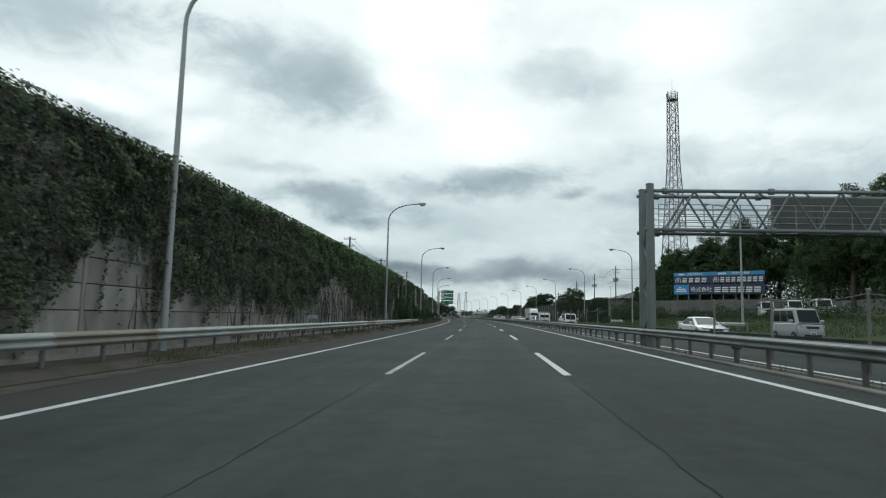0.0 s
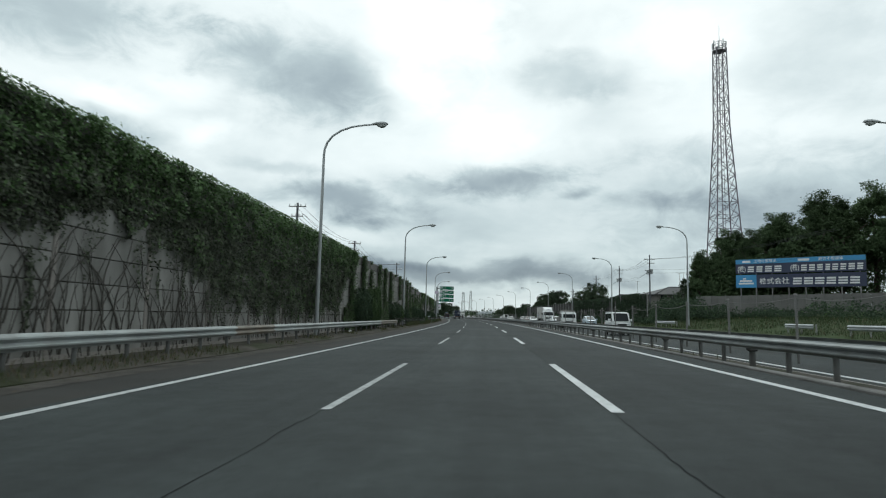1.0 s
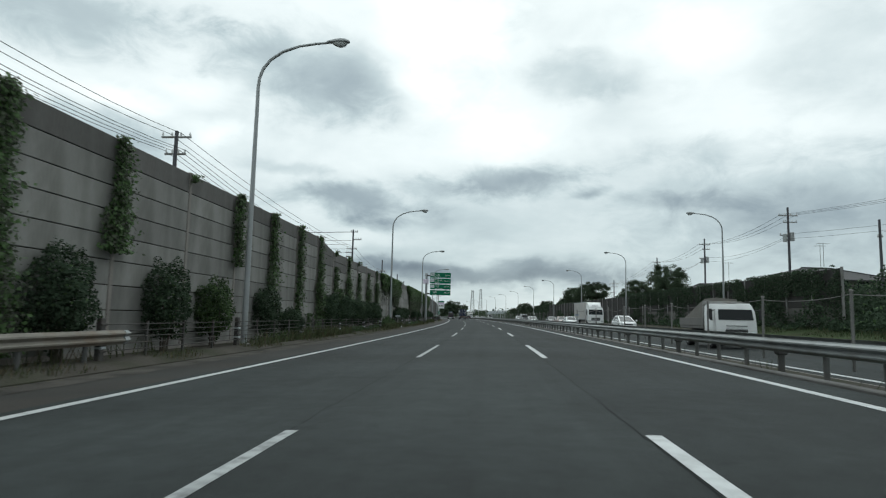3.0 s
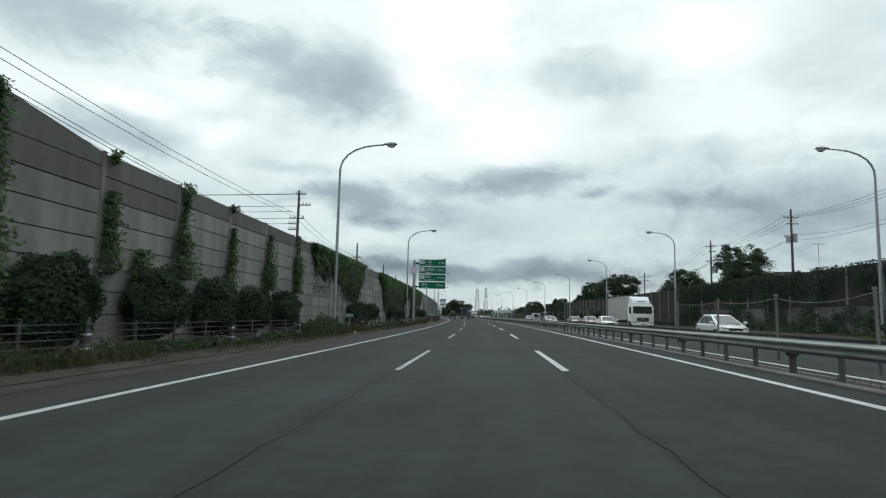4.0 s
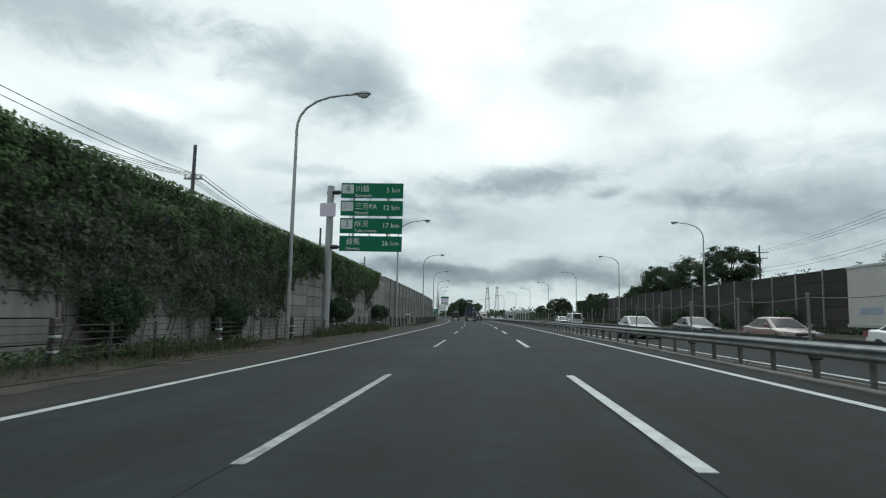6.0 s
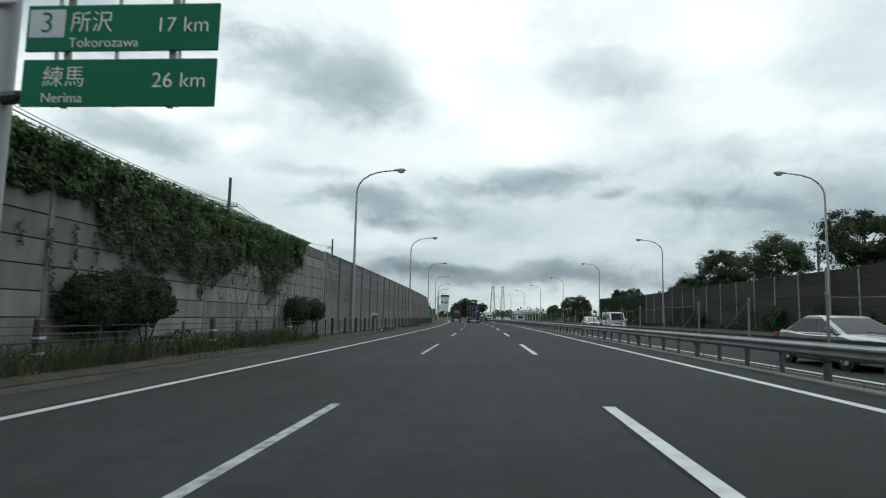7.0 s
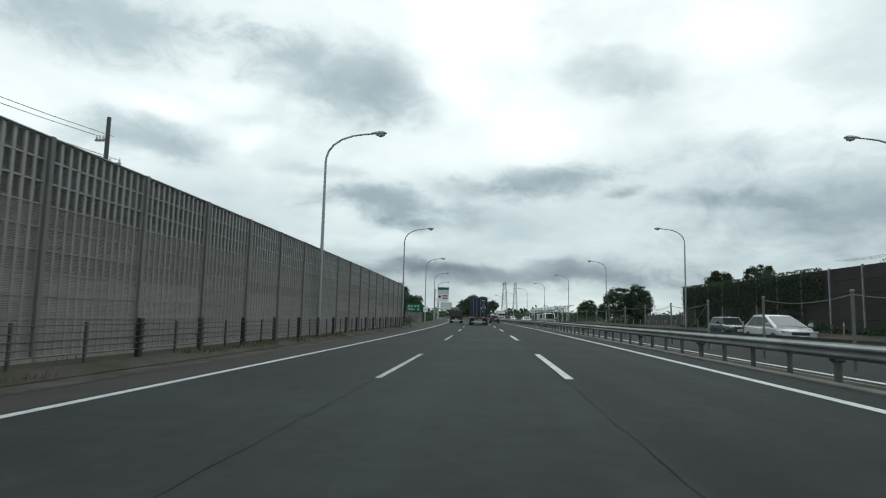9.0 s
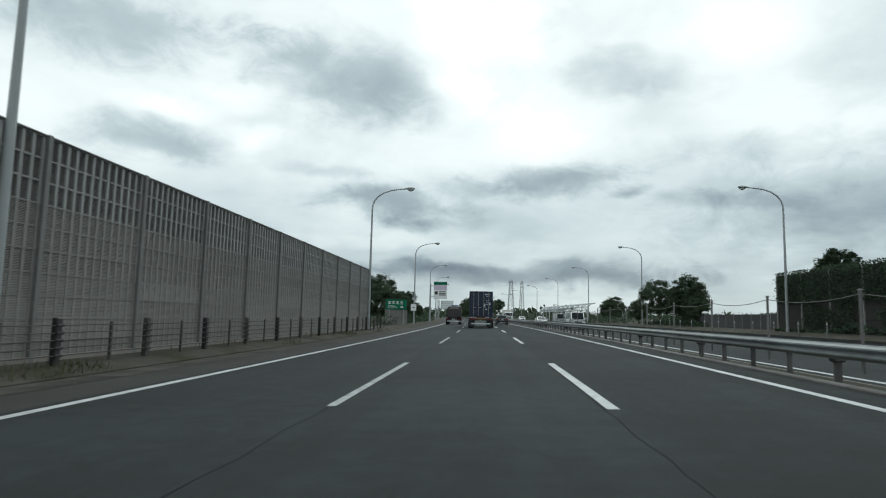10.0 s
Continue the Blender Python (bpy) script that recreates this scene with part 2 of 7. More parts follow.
POST_MEDIAN = surf("dark_post_steel", (0.120, 0.124, 0.122), 0.7, metal=0.2, var=0.3, scale=2.0, fine=20, bump=0.1, each=0.2, stain=(0.070, 0.060, 0.050), stain_amt=0.6, stain_scale=2.5)
KERB_MEDIAN = surf("dark_kerb_concrete", (0.135, 0.132, 0.127), 0.92, var=0.3, scale=1.0, fine=18, bump=0.4, each=0.18, stain=(0.070, 0.068, 0.062), stain_amt=0.6, stain_scale=1.2)
RAIL = surf("guard_rail_steel", (0.285, 0.310, 0.308), 0.55, metal=0.3, var=0.18, scale=0.9, fine=20, bump=0.06, each=0.08, stain=(0.20, 0.195, 0.18), stain_amt=0.5, stain_scale=1.2)
RAIL_RUST = surf("stained_guard_rail_steel", (0.215, 0.200, 0.172), 0.7, metal=0.2, var=0.25, scale=1.2, fine=20, bump=0.1, stain=(0.17, 0.12, 0.085), stain_amt=0.7, stain_scale=1.5)
PEWTER = surf("painted_lamp_steel", (0.30, 0.32, 0.325), 0.5, metal=0.2, var=0.12, scale=1.0, fine=15, bump=0.04)
GANTRY = surf("gantry_grey_paint", (0.135, 0.162, 0.160), 0.55, metal=0.1, var=0.15, scale=0.9, fine=14, bump=0.05, stain=(0.16, 0.17, 0.162), stain_amt=0.5, stain_scale=1.4)
DARKBOX = surf("dark_grey_sheet", (0.085, 0.09, 0.088), 0.6, var=0.2, scale=0.8, fine=10, bump=0.1)
PANEL_DUST = surf("dusty_panel_rib", (0.206, 0.202, 0.191), 0.8, var=0.2, scale=1.0, fine=20, bump=0.1, each=0.08, stretch=(1, 1, 0.5))
PANEL_RIB = surf("absorber_panel_rib", (0.250, 0.252, 0.246), 0.6, metal=0.15, var=0.15, scale=1.5, fine=20, bump=0.05, each=0.07)
PANEL_BACK = surf("absorber_panel_louvre", (0.150, 0.147, 0.139), 0.7, metal=0.1, var=0.25, scale=1.2, fine=18, bump=0.3, stretch=(1, 1, 6), each=0.1)
BROWN_WALL = surf("brown_sound_panel", (0.027, 0.0248, 0.0233), 0.9, var=0.38, scale=0.5, fine=9, bump=0.25, each=0.22, stain=(0.014, 0.0135, 0.013), stain_amt=0.9, stain_scale=0.6)
# two ivy leaf colours, the second with the shade put into it
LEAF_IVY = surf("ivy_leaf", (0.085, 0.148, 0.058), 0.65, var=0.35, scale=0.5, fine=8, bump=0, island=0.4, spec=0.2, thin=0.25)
LEAF_IVY_SHADED = surf("ivy_leaf_shaded", (0.082, 0.096, 0.068), 0.8, var=0.35, scale=0.6, fine=8, bump=0, island=0.4, spec=0.12, thin=0.25)
LEAF_WEED = surf("weed_leaf", (0.0610, 0.1000, 0.0415), 0.8, var=0.35, scale=0.8, fine=8, bump=0, island=0.4, spec=0.12, thin=0.25)
LEAF_SHRUB = surf("shrub_leaf", (0.0460, 0.0720, 0.0440), 0.8, var=0.3, scale=1.0, fine=8, bump=0, island=0.35, spec=0.12, thin=0.25)
LEAF_TREE = surf("tree_leaf", (0.066, 0.093, 0.058), 0.85, var=0.4, scale=0.5, fine=6, bump=0, island=0.35, spec=0.1, each=0.15, thin=0.25)
LEAF_BAMBOO = surf("grove_leaf", (0.0708, 0.1074, 0.0537), 0.85, var=0.45, scale=0.4, fine=6, bump=0, island=0.35, spec=0.1, each=0.2, thin=0.25)
BLADE = surf("grass_blade", (0.076, 0.092, 0.046), 0.8, var=0.3, scale=0.6, fine=8, bump=0, island=0.5, spec=0.2, thin=0.25)
BANK_BLADE = surf("bank_grass_blade", (0.042, 0.066, 0.028), 0.8, var=0.35, scale=0.3, fine=4, bump=0, island=0.4, spec=0.2, thin=0.25)
BLADE_DRY = surf("dry_grass_blade", (0.1159, 0.0976, 0.0610), 0.85, var=0.3, scale=0.6, fine=8, bump=0, island=0.4, spec=0.2, thin=0.25)
BARK = surf("bark", (0.075, 0.062, 0.050), 0.9, var=0.35, scale=3, fine=25, bump=0.5)
STEM = surf("vine_stem", (0.062, 0.058, 0.050), 0.9, var=0.35, scale=3, fine=25, bump=0.2)
WALL_POST = surf("dull_wall_post_steel", (0.165, 0.165, 0.160), 0.7, metal=0.15, var=0.2, scale=1.5, fine=20, bump=0.08, each=0.12)
FENCE_POST = surf("grey_concrete_post", (0.165, 0.165, 0.160), 0.85, var=0.2, scale=1, fine=15, bump=0.15, each=0.12)
FENCE_DARK = surf("dull_fence_steel", (0.075, 0.073, 0.070), 0.75, metal=0.1, var=0.25, scale=2, fine=20, bump=0.1, each=0.15, stain=(0.085, 0.062, 0.048), stain_amt=0.6, stain_scale=2.5)
POLE_CONC = surf("utility_pole_concrete", (0.085, 0.086, 0.096), 0.85, var=0.15, scale=1, fine=15, bump=0.1)
WIRE = surf("wire", (0.055, 0.058, 0.062), 0.7, var=0.1, bump=0)
ROPE = surf("grey_rope", (0.17, 0.167, 0.16), 0.9, var=0.2, fine=60, bump=0.1)
GREEN = surf("sign_green", (0.002, 0.125, 0.066), 0.6, spec=0.2, var=0.08, scale=1.0, fine=10, bump=0.02)
SIGNWHITE = surf("sign_white", (0.70, 0.72, 0.72), 0.5, var=0.05, bump=0)
SIGNGREY = surf("sign_faded_number_plate", (0.46, 0.50, 0.52), 0.5, var=0.06, bump=0)
LILAC_GREY = surf("faded_lilac_number", (0.24, 0.20, 0.27), 0.5, var=0.05, bump=0)
PINK = surf("faded_lilac_sign", (0.56, 0.49, 0.60), 0.5, var=0.06, bump=0.02)
BLUE = surf("billboard_blue", (0.045, 0.270, 0.520), 0.5, var=0.10, scale=0.8, bump=0.02)
NAVY = surf("billboard_navy", (0.030, 0.040, 0.085), 0.5, var=0.15, scale=0.8, bump=0.02)
TOWER_MAT = surf("mast_weathered_paint", (0.20, 0.185, 0.215), 0.6, metal=0.1, var=0.2, scale=0.3, fine=3, bump=0)
ROOF = surf("roof_tile_dark", (0.036, 0.035, 0.037), 0.7, var=0.25, scale=0.8, fine=8, bump=0.3)
PLASTER = surf("house_plaster", (0.15, 0.142, 0.132), 0.9, var=0.15, scale=0.5, fine=10, bump=0.15)
SLATE = surf("board_fence", (0.150, 0.148, 0.142), 0.85, var=0.2, scale=0.8, fine=10, bump=0.15, each=0.12)
GLASS_DARK = surf("vehicle_glass", (0.012, 0.016, 0.018), 0.08, var=0.1, bump=0, spec=0.15)
TYRE = surf("tyre_rubber", (0.018, 0.018, 0.018), 0.85, var=0.2, bump=0.1)
RIM = surf("alloy_rim", (0.35, 0.36, 0.37), 0.35, metal=0.7, var=0.1, bump=0)
TRIM = surf("black_trim", (0.022, 0.022, 0.023), 0.55, var=0.15, bump=0.02)
CHROME = surf("chrome", (0.60, 0.61, 0.62), 0.2, metal=0.9, var=0.05, bump=0)
LAMP_RED = surf("tail_lamp_red", (0.16, 0.012, 0.012), 0.25, var=0.1, bump=0)
LAMP_CLEAR = surf("head_lamp_clear", (0.55, 0.58, 0.60), 0.15, metal=0.3, var=0.1, bump=0)
LENS = surf("lamp_diffuser", (0.42, 0.44, 0.44), 0.25, var=0.1, bump=0)
PLATE = surf("plate_white", (0.62, 0.64, 0.62), 0.5, var=0.04, bump=0)


def paint(name, col):
    return surf(name, col, 0.25, spec=0.35, var=0.06, scale=1.2, fine=10, bump=0, coat=0.25, stain=tuple(c * 0.7 for c in col), stain_amt=0.35, stain_scale=1.5)


# ---------- mesh helpers ----------
class Geo:
    """Plain lists of corners and faces, made into one mesh."""

    def __init__(self):
        self.v, self.f, self.m = [], [], []

    def add(self, vs, fs, slot=0):
        k = len(self.v)
        self.v += [tuple(p) for p in vs]
        self.f += [tuple(k + i for i in q) for q in fs]
        self.m += [slot] * len(fs)
        return self

    def box(self, x0, x1, y0, y1, z0, z1, ch=0.0, slot=0):
        if ch <= 0:
            vs = [(x, y, z) for z in (z0, z1) for y in (y0, y1) for x in (x0, x1)]
            return self.add(vs, [(0, 2, 3, 1), (4, 5, 7, 6), (0, 1, 5, 4), (2, 6, 7, 3), (0, 4, 6, 2), (1, 3, 7, 5)], slot)
        c = min(ch, 0.49 * min(x1 - x0, y1 - y0, z1 - z0))
        lim, vs, idx = ((x0, x1), (y0, y1), (z0, z1)), [], {}
        for sx in (0, 1):
            for sy in (0, 1):
                for sz in (0, 1):
                    for ax in range(3):
                        p = [lim[i][s] + (0 if i == ax else (c if s == 0 else -c)) for i, s in enumerate((sx, sy, sz))]
                        idx[sx, sy, sz, ax] = len(vs)
                        vs.append(p)
        fs, corner = [], lambda ax, s, a, b: {0: (s, a, b), 1: (b, s, a), 2: (a, b, s)}[ax]
        for ax in range(3):
            for s in (0, 1):
                q = [idx[(*corner(ax, s, a, b), ax)] for a, b in ((0, 0), (1, 0), (1, 1), (0, 1))]
                fs.append(q if s else q[::-1])
        for ax in range(3):
            o1, o2 = (ax + 1) % 3, (ax + 2) % 3
            for a in (0, 1):
                for b in (0, 1):
                    lo, hi = [0, 0, 0], [0, 0, 0]
                    hi[ax] = 1
                    lo[o1] = hi[o1] = a
                    lo[o2] = hi[o2] = b
                    q = [idx[(*lo, o1)], idx[(*hi, o1)], idx[(*hi, o2)], idx[(*lo, o2)]]
                    fs.append(q if a == b else q[::-1])
        for sx in (0, 1):
            for sy in (0, 1):
                for sz in (0, 1):
                    q = [idx[sx, sy, sz, 0], idx[sx, sy, sz, 1], idx[sx, sy, sz, 2]]
                    fs.append(q if (sx + sy + sz) % 2 else q[::-1])
        return self.add(vs, fs, slot)

    def tube(self, pts, rad, n=8, slot=0, cap=True):
        pts = [Vector(p) for p in pts]
        rad = [rad] * len(pts) if isinstance(rad, (int, float)) else rad
        vs, fs = [], []
        ref = None
        for i, p in enumerate(pts):
            d = (pts[min(i + 1, len(pts) - 1)] - pts[max(i - 1, 0)]).normalized()
            if ref is None:
                ref = d.orthogonal().normalized()
            ref = (ref - d * ref.dot(d)).normalized()
            side = d.cross(ref)
            vs += [p + rad[i] * (math.cos(2 * math.pi * k / n) * ref + math.sin(2 * math.pi * k / n) * side) for k in range(n)]
        for i in range(len(pts) - 1):
            fs += [(i * n + k, i * n + (k + 1) % n, (i + 1) * n + (k + 1) % n, (i + 1) * n + k) for k in range(n)]
        if cap:
            fs += [tuple(range(n))[::-1], tuple((len(pts) - 1) * n + k for k in range(n))]
        return self.add(vs, fs, slot)

    def loft(self, rings, slot=0, closed=True, cap=True):
        n = len(rings[0])
        vs = [p for r in rings for p in r]
        fs = []
        for i in range(len(rings) - 1):
            for k in range(n if closed else n - 1):
                fs.append((i * n + k, i * n + (k + 1) % n, (i + 1) * n + (k + 1) % n, (i + 1) * n + k))
        if cap and closed:
            fs += [tuple(range(n))[::-1], tuple((len(rings) - 1) * n + k for k in range(n))]
        return self.add(vs, fs, slot)

    def mesh(self, name, mats, smooth=False):
        me = bpy.data.meshes.new(name)
        me.from_pydata(self.v, [], self.f)
        for m in mats if isinstance(mats, (list, tuple)) else [mats]:
            me.materials.append(m)
        if len(me.materials) > 1:
            me.polygons.foreach_set("material_index", self.m)
        if smooth:
            me.polygons.foreach_set("use_smooth", [True] * len(me.polygons))
            me.set_sharp_from_angle(angle=radians(40))
        me.update()
        return me


def thing(name, m, label, category, group="", kind=""):
    ob = new(name)
    ob.matrix_world = m
    ob.empty_display_size = 0.2
    return tagged(ob, label, category, group, kind)


def part(name, geo, mats, parent=None, label="", smooth=False, at=None):
    me = geo if isinstance(geo, bpy.types.Mesh) else geo.mesh(name, mats, smooth)
    ob = new(name, me)
    if parent is not None:
        ob.parent = parent
    if at is not None:
        ob.matrix_basis = at
    return tagged(ob, label)


def leaf_mesh(name, pts, size, mats, up=None, spread=1.0, slots=None, aspect=0.62):
    """Many small folded leaves as one mesh. up: the mean way that the leaves face."""
    pts = np.asarray(pts, float)
    n = len(pts)
    rng = np.random.default_rng(n + 17)
    nor = rng.normal(size=(n, 3)) * spread
    if up is not None:
        nor += np.asarray(up, float)
    nor /= np.linalg.norm(nor, axis=1)[:, None] + 1e-9
    t = rng.normal(size=(n, 3))
    t -= nor * np.sum(t * nor, axis=1)[:, None]
    t /= np.linalg.norm(t, axis=1)[:, None] + 1e-9
    b = np.cross(nor, t)
    sz = (np.asarray(size) * rng.uniform(0.65, 1.3, n))[:, None]
    quad = np.stack([pts - t * sz * 0.5, pts + b * sz * 0.5 * aspect - nor * sz * 0.12, pts + t * sz * 0.55, pts - b * sz * 0.5 * aspect - nor * sz * 0.12], 1)
    me = bpy.data.meshes.new(name)
    me.vertices.add(4 * n)
    me.vertices.foreach_set("co", quad.reshape(-1).astype(np.float32))
    me.loops.add(4 * n)
    me.loops.foreach_set("vertex_index", np.arange(4 * n, dtype=np.int32))
    me.polygons.add(n)
    me.polygons.foreach_set("loop_start", np.arange(0, 4 * n, 4, dtype=np.int32))
    for m in mats if isinstance(mats, (list, tuple)) else [mats]:
        me.materials.append(m)
    if slots is not None:
        me.polygons.foreach_set("material_index", np.asarray(slots, np.int32))
    me.update(calc_edges=True)
    me.validate()
    return me


def words(name, text, height, m, mat, parent, label="", align="LEFT", stretch=1.0, thick=0.004, bold=-0.010):
    """Raised lettering in the built-in font, facing local -y."""
    cu = bpy.data.curves.new(name, "FONT")
    cu.body, cu.size, cu.align_x, cu.align_y, cu.extrude, cu.offset = text, height, align, "CENTER", thick, bold * height
    tmp = bpy.data.objects.new(name, cu)
    scene.collection.objects.link(tmp)
    me = bpy.data.meshes.new_from_object(tmp.evaluated_get(bpy.context.evaluated_depsgraph_get()))
    bpy.data.objects.remove(tmp)
    me.materials.clear()
    me.materials.append(mat)
    ob = new(name, me)
    ob.parent = parent
    ob.matrix_basis = m @ Matrix.Rotation(math.pi / 2, 4, "X") @ Matrix.Diagonal((stretch, 1, 1, 1))
    return tagged(ob, label)


def ribbon(name, profile, s0, s1, step, mats, parent=None, label="", slots=None):
    """A sheet swept along the road: profile of (u, z) from left to right."""
    g = Geo()
    n = max(2, int(round((s1 - s0) / step)) + 1)
    rows = [[road_point(s0 + (s1 - s0) * i / (n - 1), u, z) for u, z in profile] for i in range(n)]
    k = len(profile)
    g.v = [tuple(p) for r in rows for p in r]
    for i in range(n - 1):
        for j in range(k - 1):
            g.f.append((i * k + j, i * k + j + 1, (i + 1) * k + j + 1, (i + 1) * k + j))
            g.m.append(slots[j] if slots else 0)
    ob = part(name, g, mats, parent, label)
    plan = ob.data.uv_layers.new(name="plan")
    for loop in ob.data.loops:
        i, j = divmod(loop.vertex_index, k)
        plan.data[loop.index].uv = (profile[j][0], s0 + (s1 - s0) * i / (n - 1))
    return ob

# ---------- ground and carriageways ----------
g = Geo()
R = 4200.0
ring = [(R * math.cos(2 * math.pi * k / 48), R * math.sin(2 * math.pi * k / 48), -0.95) for k in range(48)]
g.add(ring, [tuple(range(48))])
tagged(part("ground", g, GROUND), "flat grassy land reaching to the far horizon", "ground", kind="structure")

S0, S1 = -60.0, 900.0
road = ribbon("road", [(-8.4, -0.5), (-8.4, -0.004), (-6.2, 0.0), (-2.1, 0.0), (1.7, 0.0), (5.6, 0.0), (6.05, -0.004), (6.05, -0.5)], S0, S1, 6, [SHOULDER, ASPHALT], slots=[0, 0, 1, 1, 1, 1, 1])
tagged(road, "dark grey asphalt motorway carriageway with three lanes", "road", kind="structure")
road_far = ribbon("road_opposite", [(7.75, -0.6), (7.75, -0.2), (12.0, -0.2), (19.6, -0.2), (22.0, -0.2), (22.0, -0.6)], S0, S1, 6, ASPHALT)
tagged(road_far, "dark grey asphalt carriageway for oncoming traffic", "road", kind="structure")


def lane_drift(s):
    """The painted lines wander a little along the road."""
    return float(np.interp(s, [-60, 40, 80, 118, 150, 180, 205, 225, 250, 300], [0.02, 0.0, 0.04, 0.09, 0.08, 0.0, -0.09, -0.08, 0.0, 0.0]))


def painted(name, u, half, z, s0, s1, step, mat, parent, label=""):
    g = Geo()
    n = max(2, int(round((s1 - s0) / step)) + 1)
    for i in range(n):
        s = s0 + (s1 - s0) * i / (n - 1)
        g.v += [tuple(road_point(s, u + lane_drift(s) + e, z)) for e in (-half, half)]
    g.f = [(2 * i, 2 * i + 1, 2 * i + 3, 2 * i + 2) for i in range(n - 1)]
    g.m = [0] * (n - 1)
    return part(name, g, mat, parent, label)


def line(u, wdt, parent, z=0.004, mat=PAINT, s0=S0, s1=S1, name="edge_line", label="solid white edge line"):
    return painted(name, u, wdt / 2, z, s0, s1, 4, mat, parent, label)


line(-5.90, 0.19, road)
line(5.17, 0.19, road)
line(8.50, 0.19, road_far, -0.196)
line(19.4, 0.19, road_far, -0.196)
# wandering cracks along the joints between the paved lanes
for k, (u0, s_a, s_b) in enumerate(((1.56, -20, 60), (1.53, 60, 150), (1.52, 150, 300), (-2.21, -20, 95), (-2.20, 95, 300))):
    g = Geo()
    prev = None
    s = s_a
    while s < s_b:
        u = u0 + 0.05 * noise.noise((s * 0.9, k * 7.0, 0)) + 0.03 * noise.noise((s * 3.1, k, 4))
        u += 0.012 * noise.noise((s * 17.3, k, 9))
        w = 0.003 + 0.010 * abs(noise.noise((s * 0.7, 3.3, k)))
        u += lane_drift(s)
        row = [road_point(s, u - w, 0.0045), road_point(s, u + w, 0.0045)]
        if prev:
            g.add(prev + row, [(0, 1, 3, 2)])
        prev = row
        s += 0.22
    part("crack", g, SEAM, road, "fine dark crack along the lane joint")
# lane dashes, 8 m long every 20 m
DASH0 = 13.15
for u, mt, shift in ((-2.17, PAINT_WORN, 0.0), (1.64, PAINT, 0.0)):
    for k in range(-2, 26):
        s = DASH0 + 20.03 * k + shift
        painted("lane_dash", u, 0.068 if u < 0 else 0.085, 0.006, s, s + 8.05, 0.9, mt, road)
for u in (12.1, 15.75):
    for k in range(-2, 26):
        ribbon("lane_dash", [(u - 0.075, -0.195), (u + 0.075, -0.195)], 5 + 20 * k, 13 + 20 * k, 2, PAINT_WORN, road_far)

# sandy grit that has gathered along the outer edge of the shoulder
g = Geo()
prev = None
s = -20.0
while s < 310:
    inner = -7.55 + 0.28 * noise.noise((s * 0.12, 1.0, 0)) + 0.14 * noise.noise((s * 0.6, 5.0, 0)) + 0.05 * noise.noise((s * 2.5, 2.0, 0))
    row = [road_point(s, -8.39, 0.004), road_point(s, inner, 0.004)]
    if prev:
        g.add(prev + row, [(0, 1, 3, 2)])
    prev = row
    s += 0.4
part("dust_strip", g, DUST, road, "sandy grit along the edge of the shoulder")

# left verge: kerb, soil bank up to the walls, open ground behind
verge_l = ribbon("verge_left", [(-8.4, -0.4), (-8.38, 0.03), (-8.7, 0.13), (-9.2, 0.20), (-10.2, 0.22), (-13.0, 0.1), (-40, -0.1)], S0, S1, 3, SOIL)
tagged(verge_l, "dry soil verge with patchy weeds along the motorway wall", "verge", kind="structure")
# median
median = ribbon("median_strip", [(6.28, -0.1), (6.30, -0.06), (6.7, -0.10), (7.3, -0.13), (7.62, -0.13)], S0, S1, 3, SOIL)
tagged(median, "narrow dark soil median between the carriageways", "median", kind="structure")
kerb = new("median_kerb")
tagged(kerb, "dark grey concrete kerb edging along the median", "kerb", kind="structure")
for k in range(-10, 90):
    g = Geo()
    a, b = k * 4.0, k * 4.0 + 3.985
    prof = [(6.055, -0.3), (6.055, 0.035), (6.075, 0.055), (6.26, 0.055), (6.28, 0.035), (6.28, -0.3)]
    g.loft([[road_point(s, u, z) for u, z in prof] for s in (a, (a + b) / 2, b)])
    part("kerb_stone", g, KERB_MEDIAN, kerb)
for nm, u0, u1 in (("kerb_opposite", 7.62, 7.745),):
    tagged(ribbon(nm, [(u0, -0.5), (u0, -0.14), (u1, -0.14), (u1, -0.5)], S0, S1, 6, KERB), "low concrete kerb beside the oncoming lanes", "kerb", kind="structure")
# right verge, higher grass bank beside the billboard
for nm, a, b, prof in (("verge_right_bank", S0, 138, [(22.0, -0.5), (22.02, -0.16), (23.5, 0.0), (27.0, 0.6), (30.0, 0.9), (36.0, 1.15), (37.4, 1.6), (60.0, 2.2), (140.0, 1.0), (150.0, -2.0)]),
                       ("verge_right", 138, S1, [(22.0, -0.5), (22.02, -0.16), (23.5, -0.05), (26.0, 0.05), (60.0, 0.1), (140.0, -0.6), (150.0, -3.5)])):
    tagged(ribbon(nm, prof, a, b, 3, TURF if a < 0 else SOIL), "rough green grass verge beyond the oncoming lanes", "verge", kind="structure")


# ---------- concrete noise wall on the left ----------
WALL_U = -10.12


def wall_top(s):
    pts = ((-80, 6.07), (60, 6.07), (110.15, 5.98), (114.1, 5.47), (122, 5.43), (133, 5.37), (158, 5.32), (205, 5.27), (300, 5.27))
    for (a, za), (b, zb) in zip(pts, pts[1:]):
        if s <= b:
            return za + (zb - za) * (s - a) / (b - a)
    return pts[-1][1]


POST0, BAY = 2.55, 3.985          # wall posts stand at POST0 + k * BAY
wall_c = new("wall_left_concrete")
tagged(wall_c, "tall grey precast concrete panel noise wall, weather-stained", "wall", kind="structure")
bays = [(k, POST0 + BAY * k) for k in range(-12, 60) if POST0 + BAY * k < 208]
n_metal_from = 210.15
ROWS = 9
panel_meshes = {}


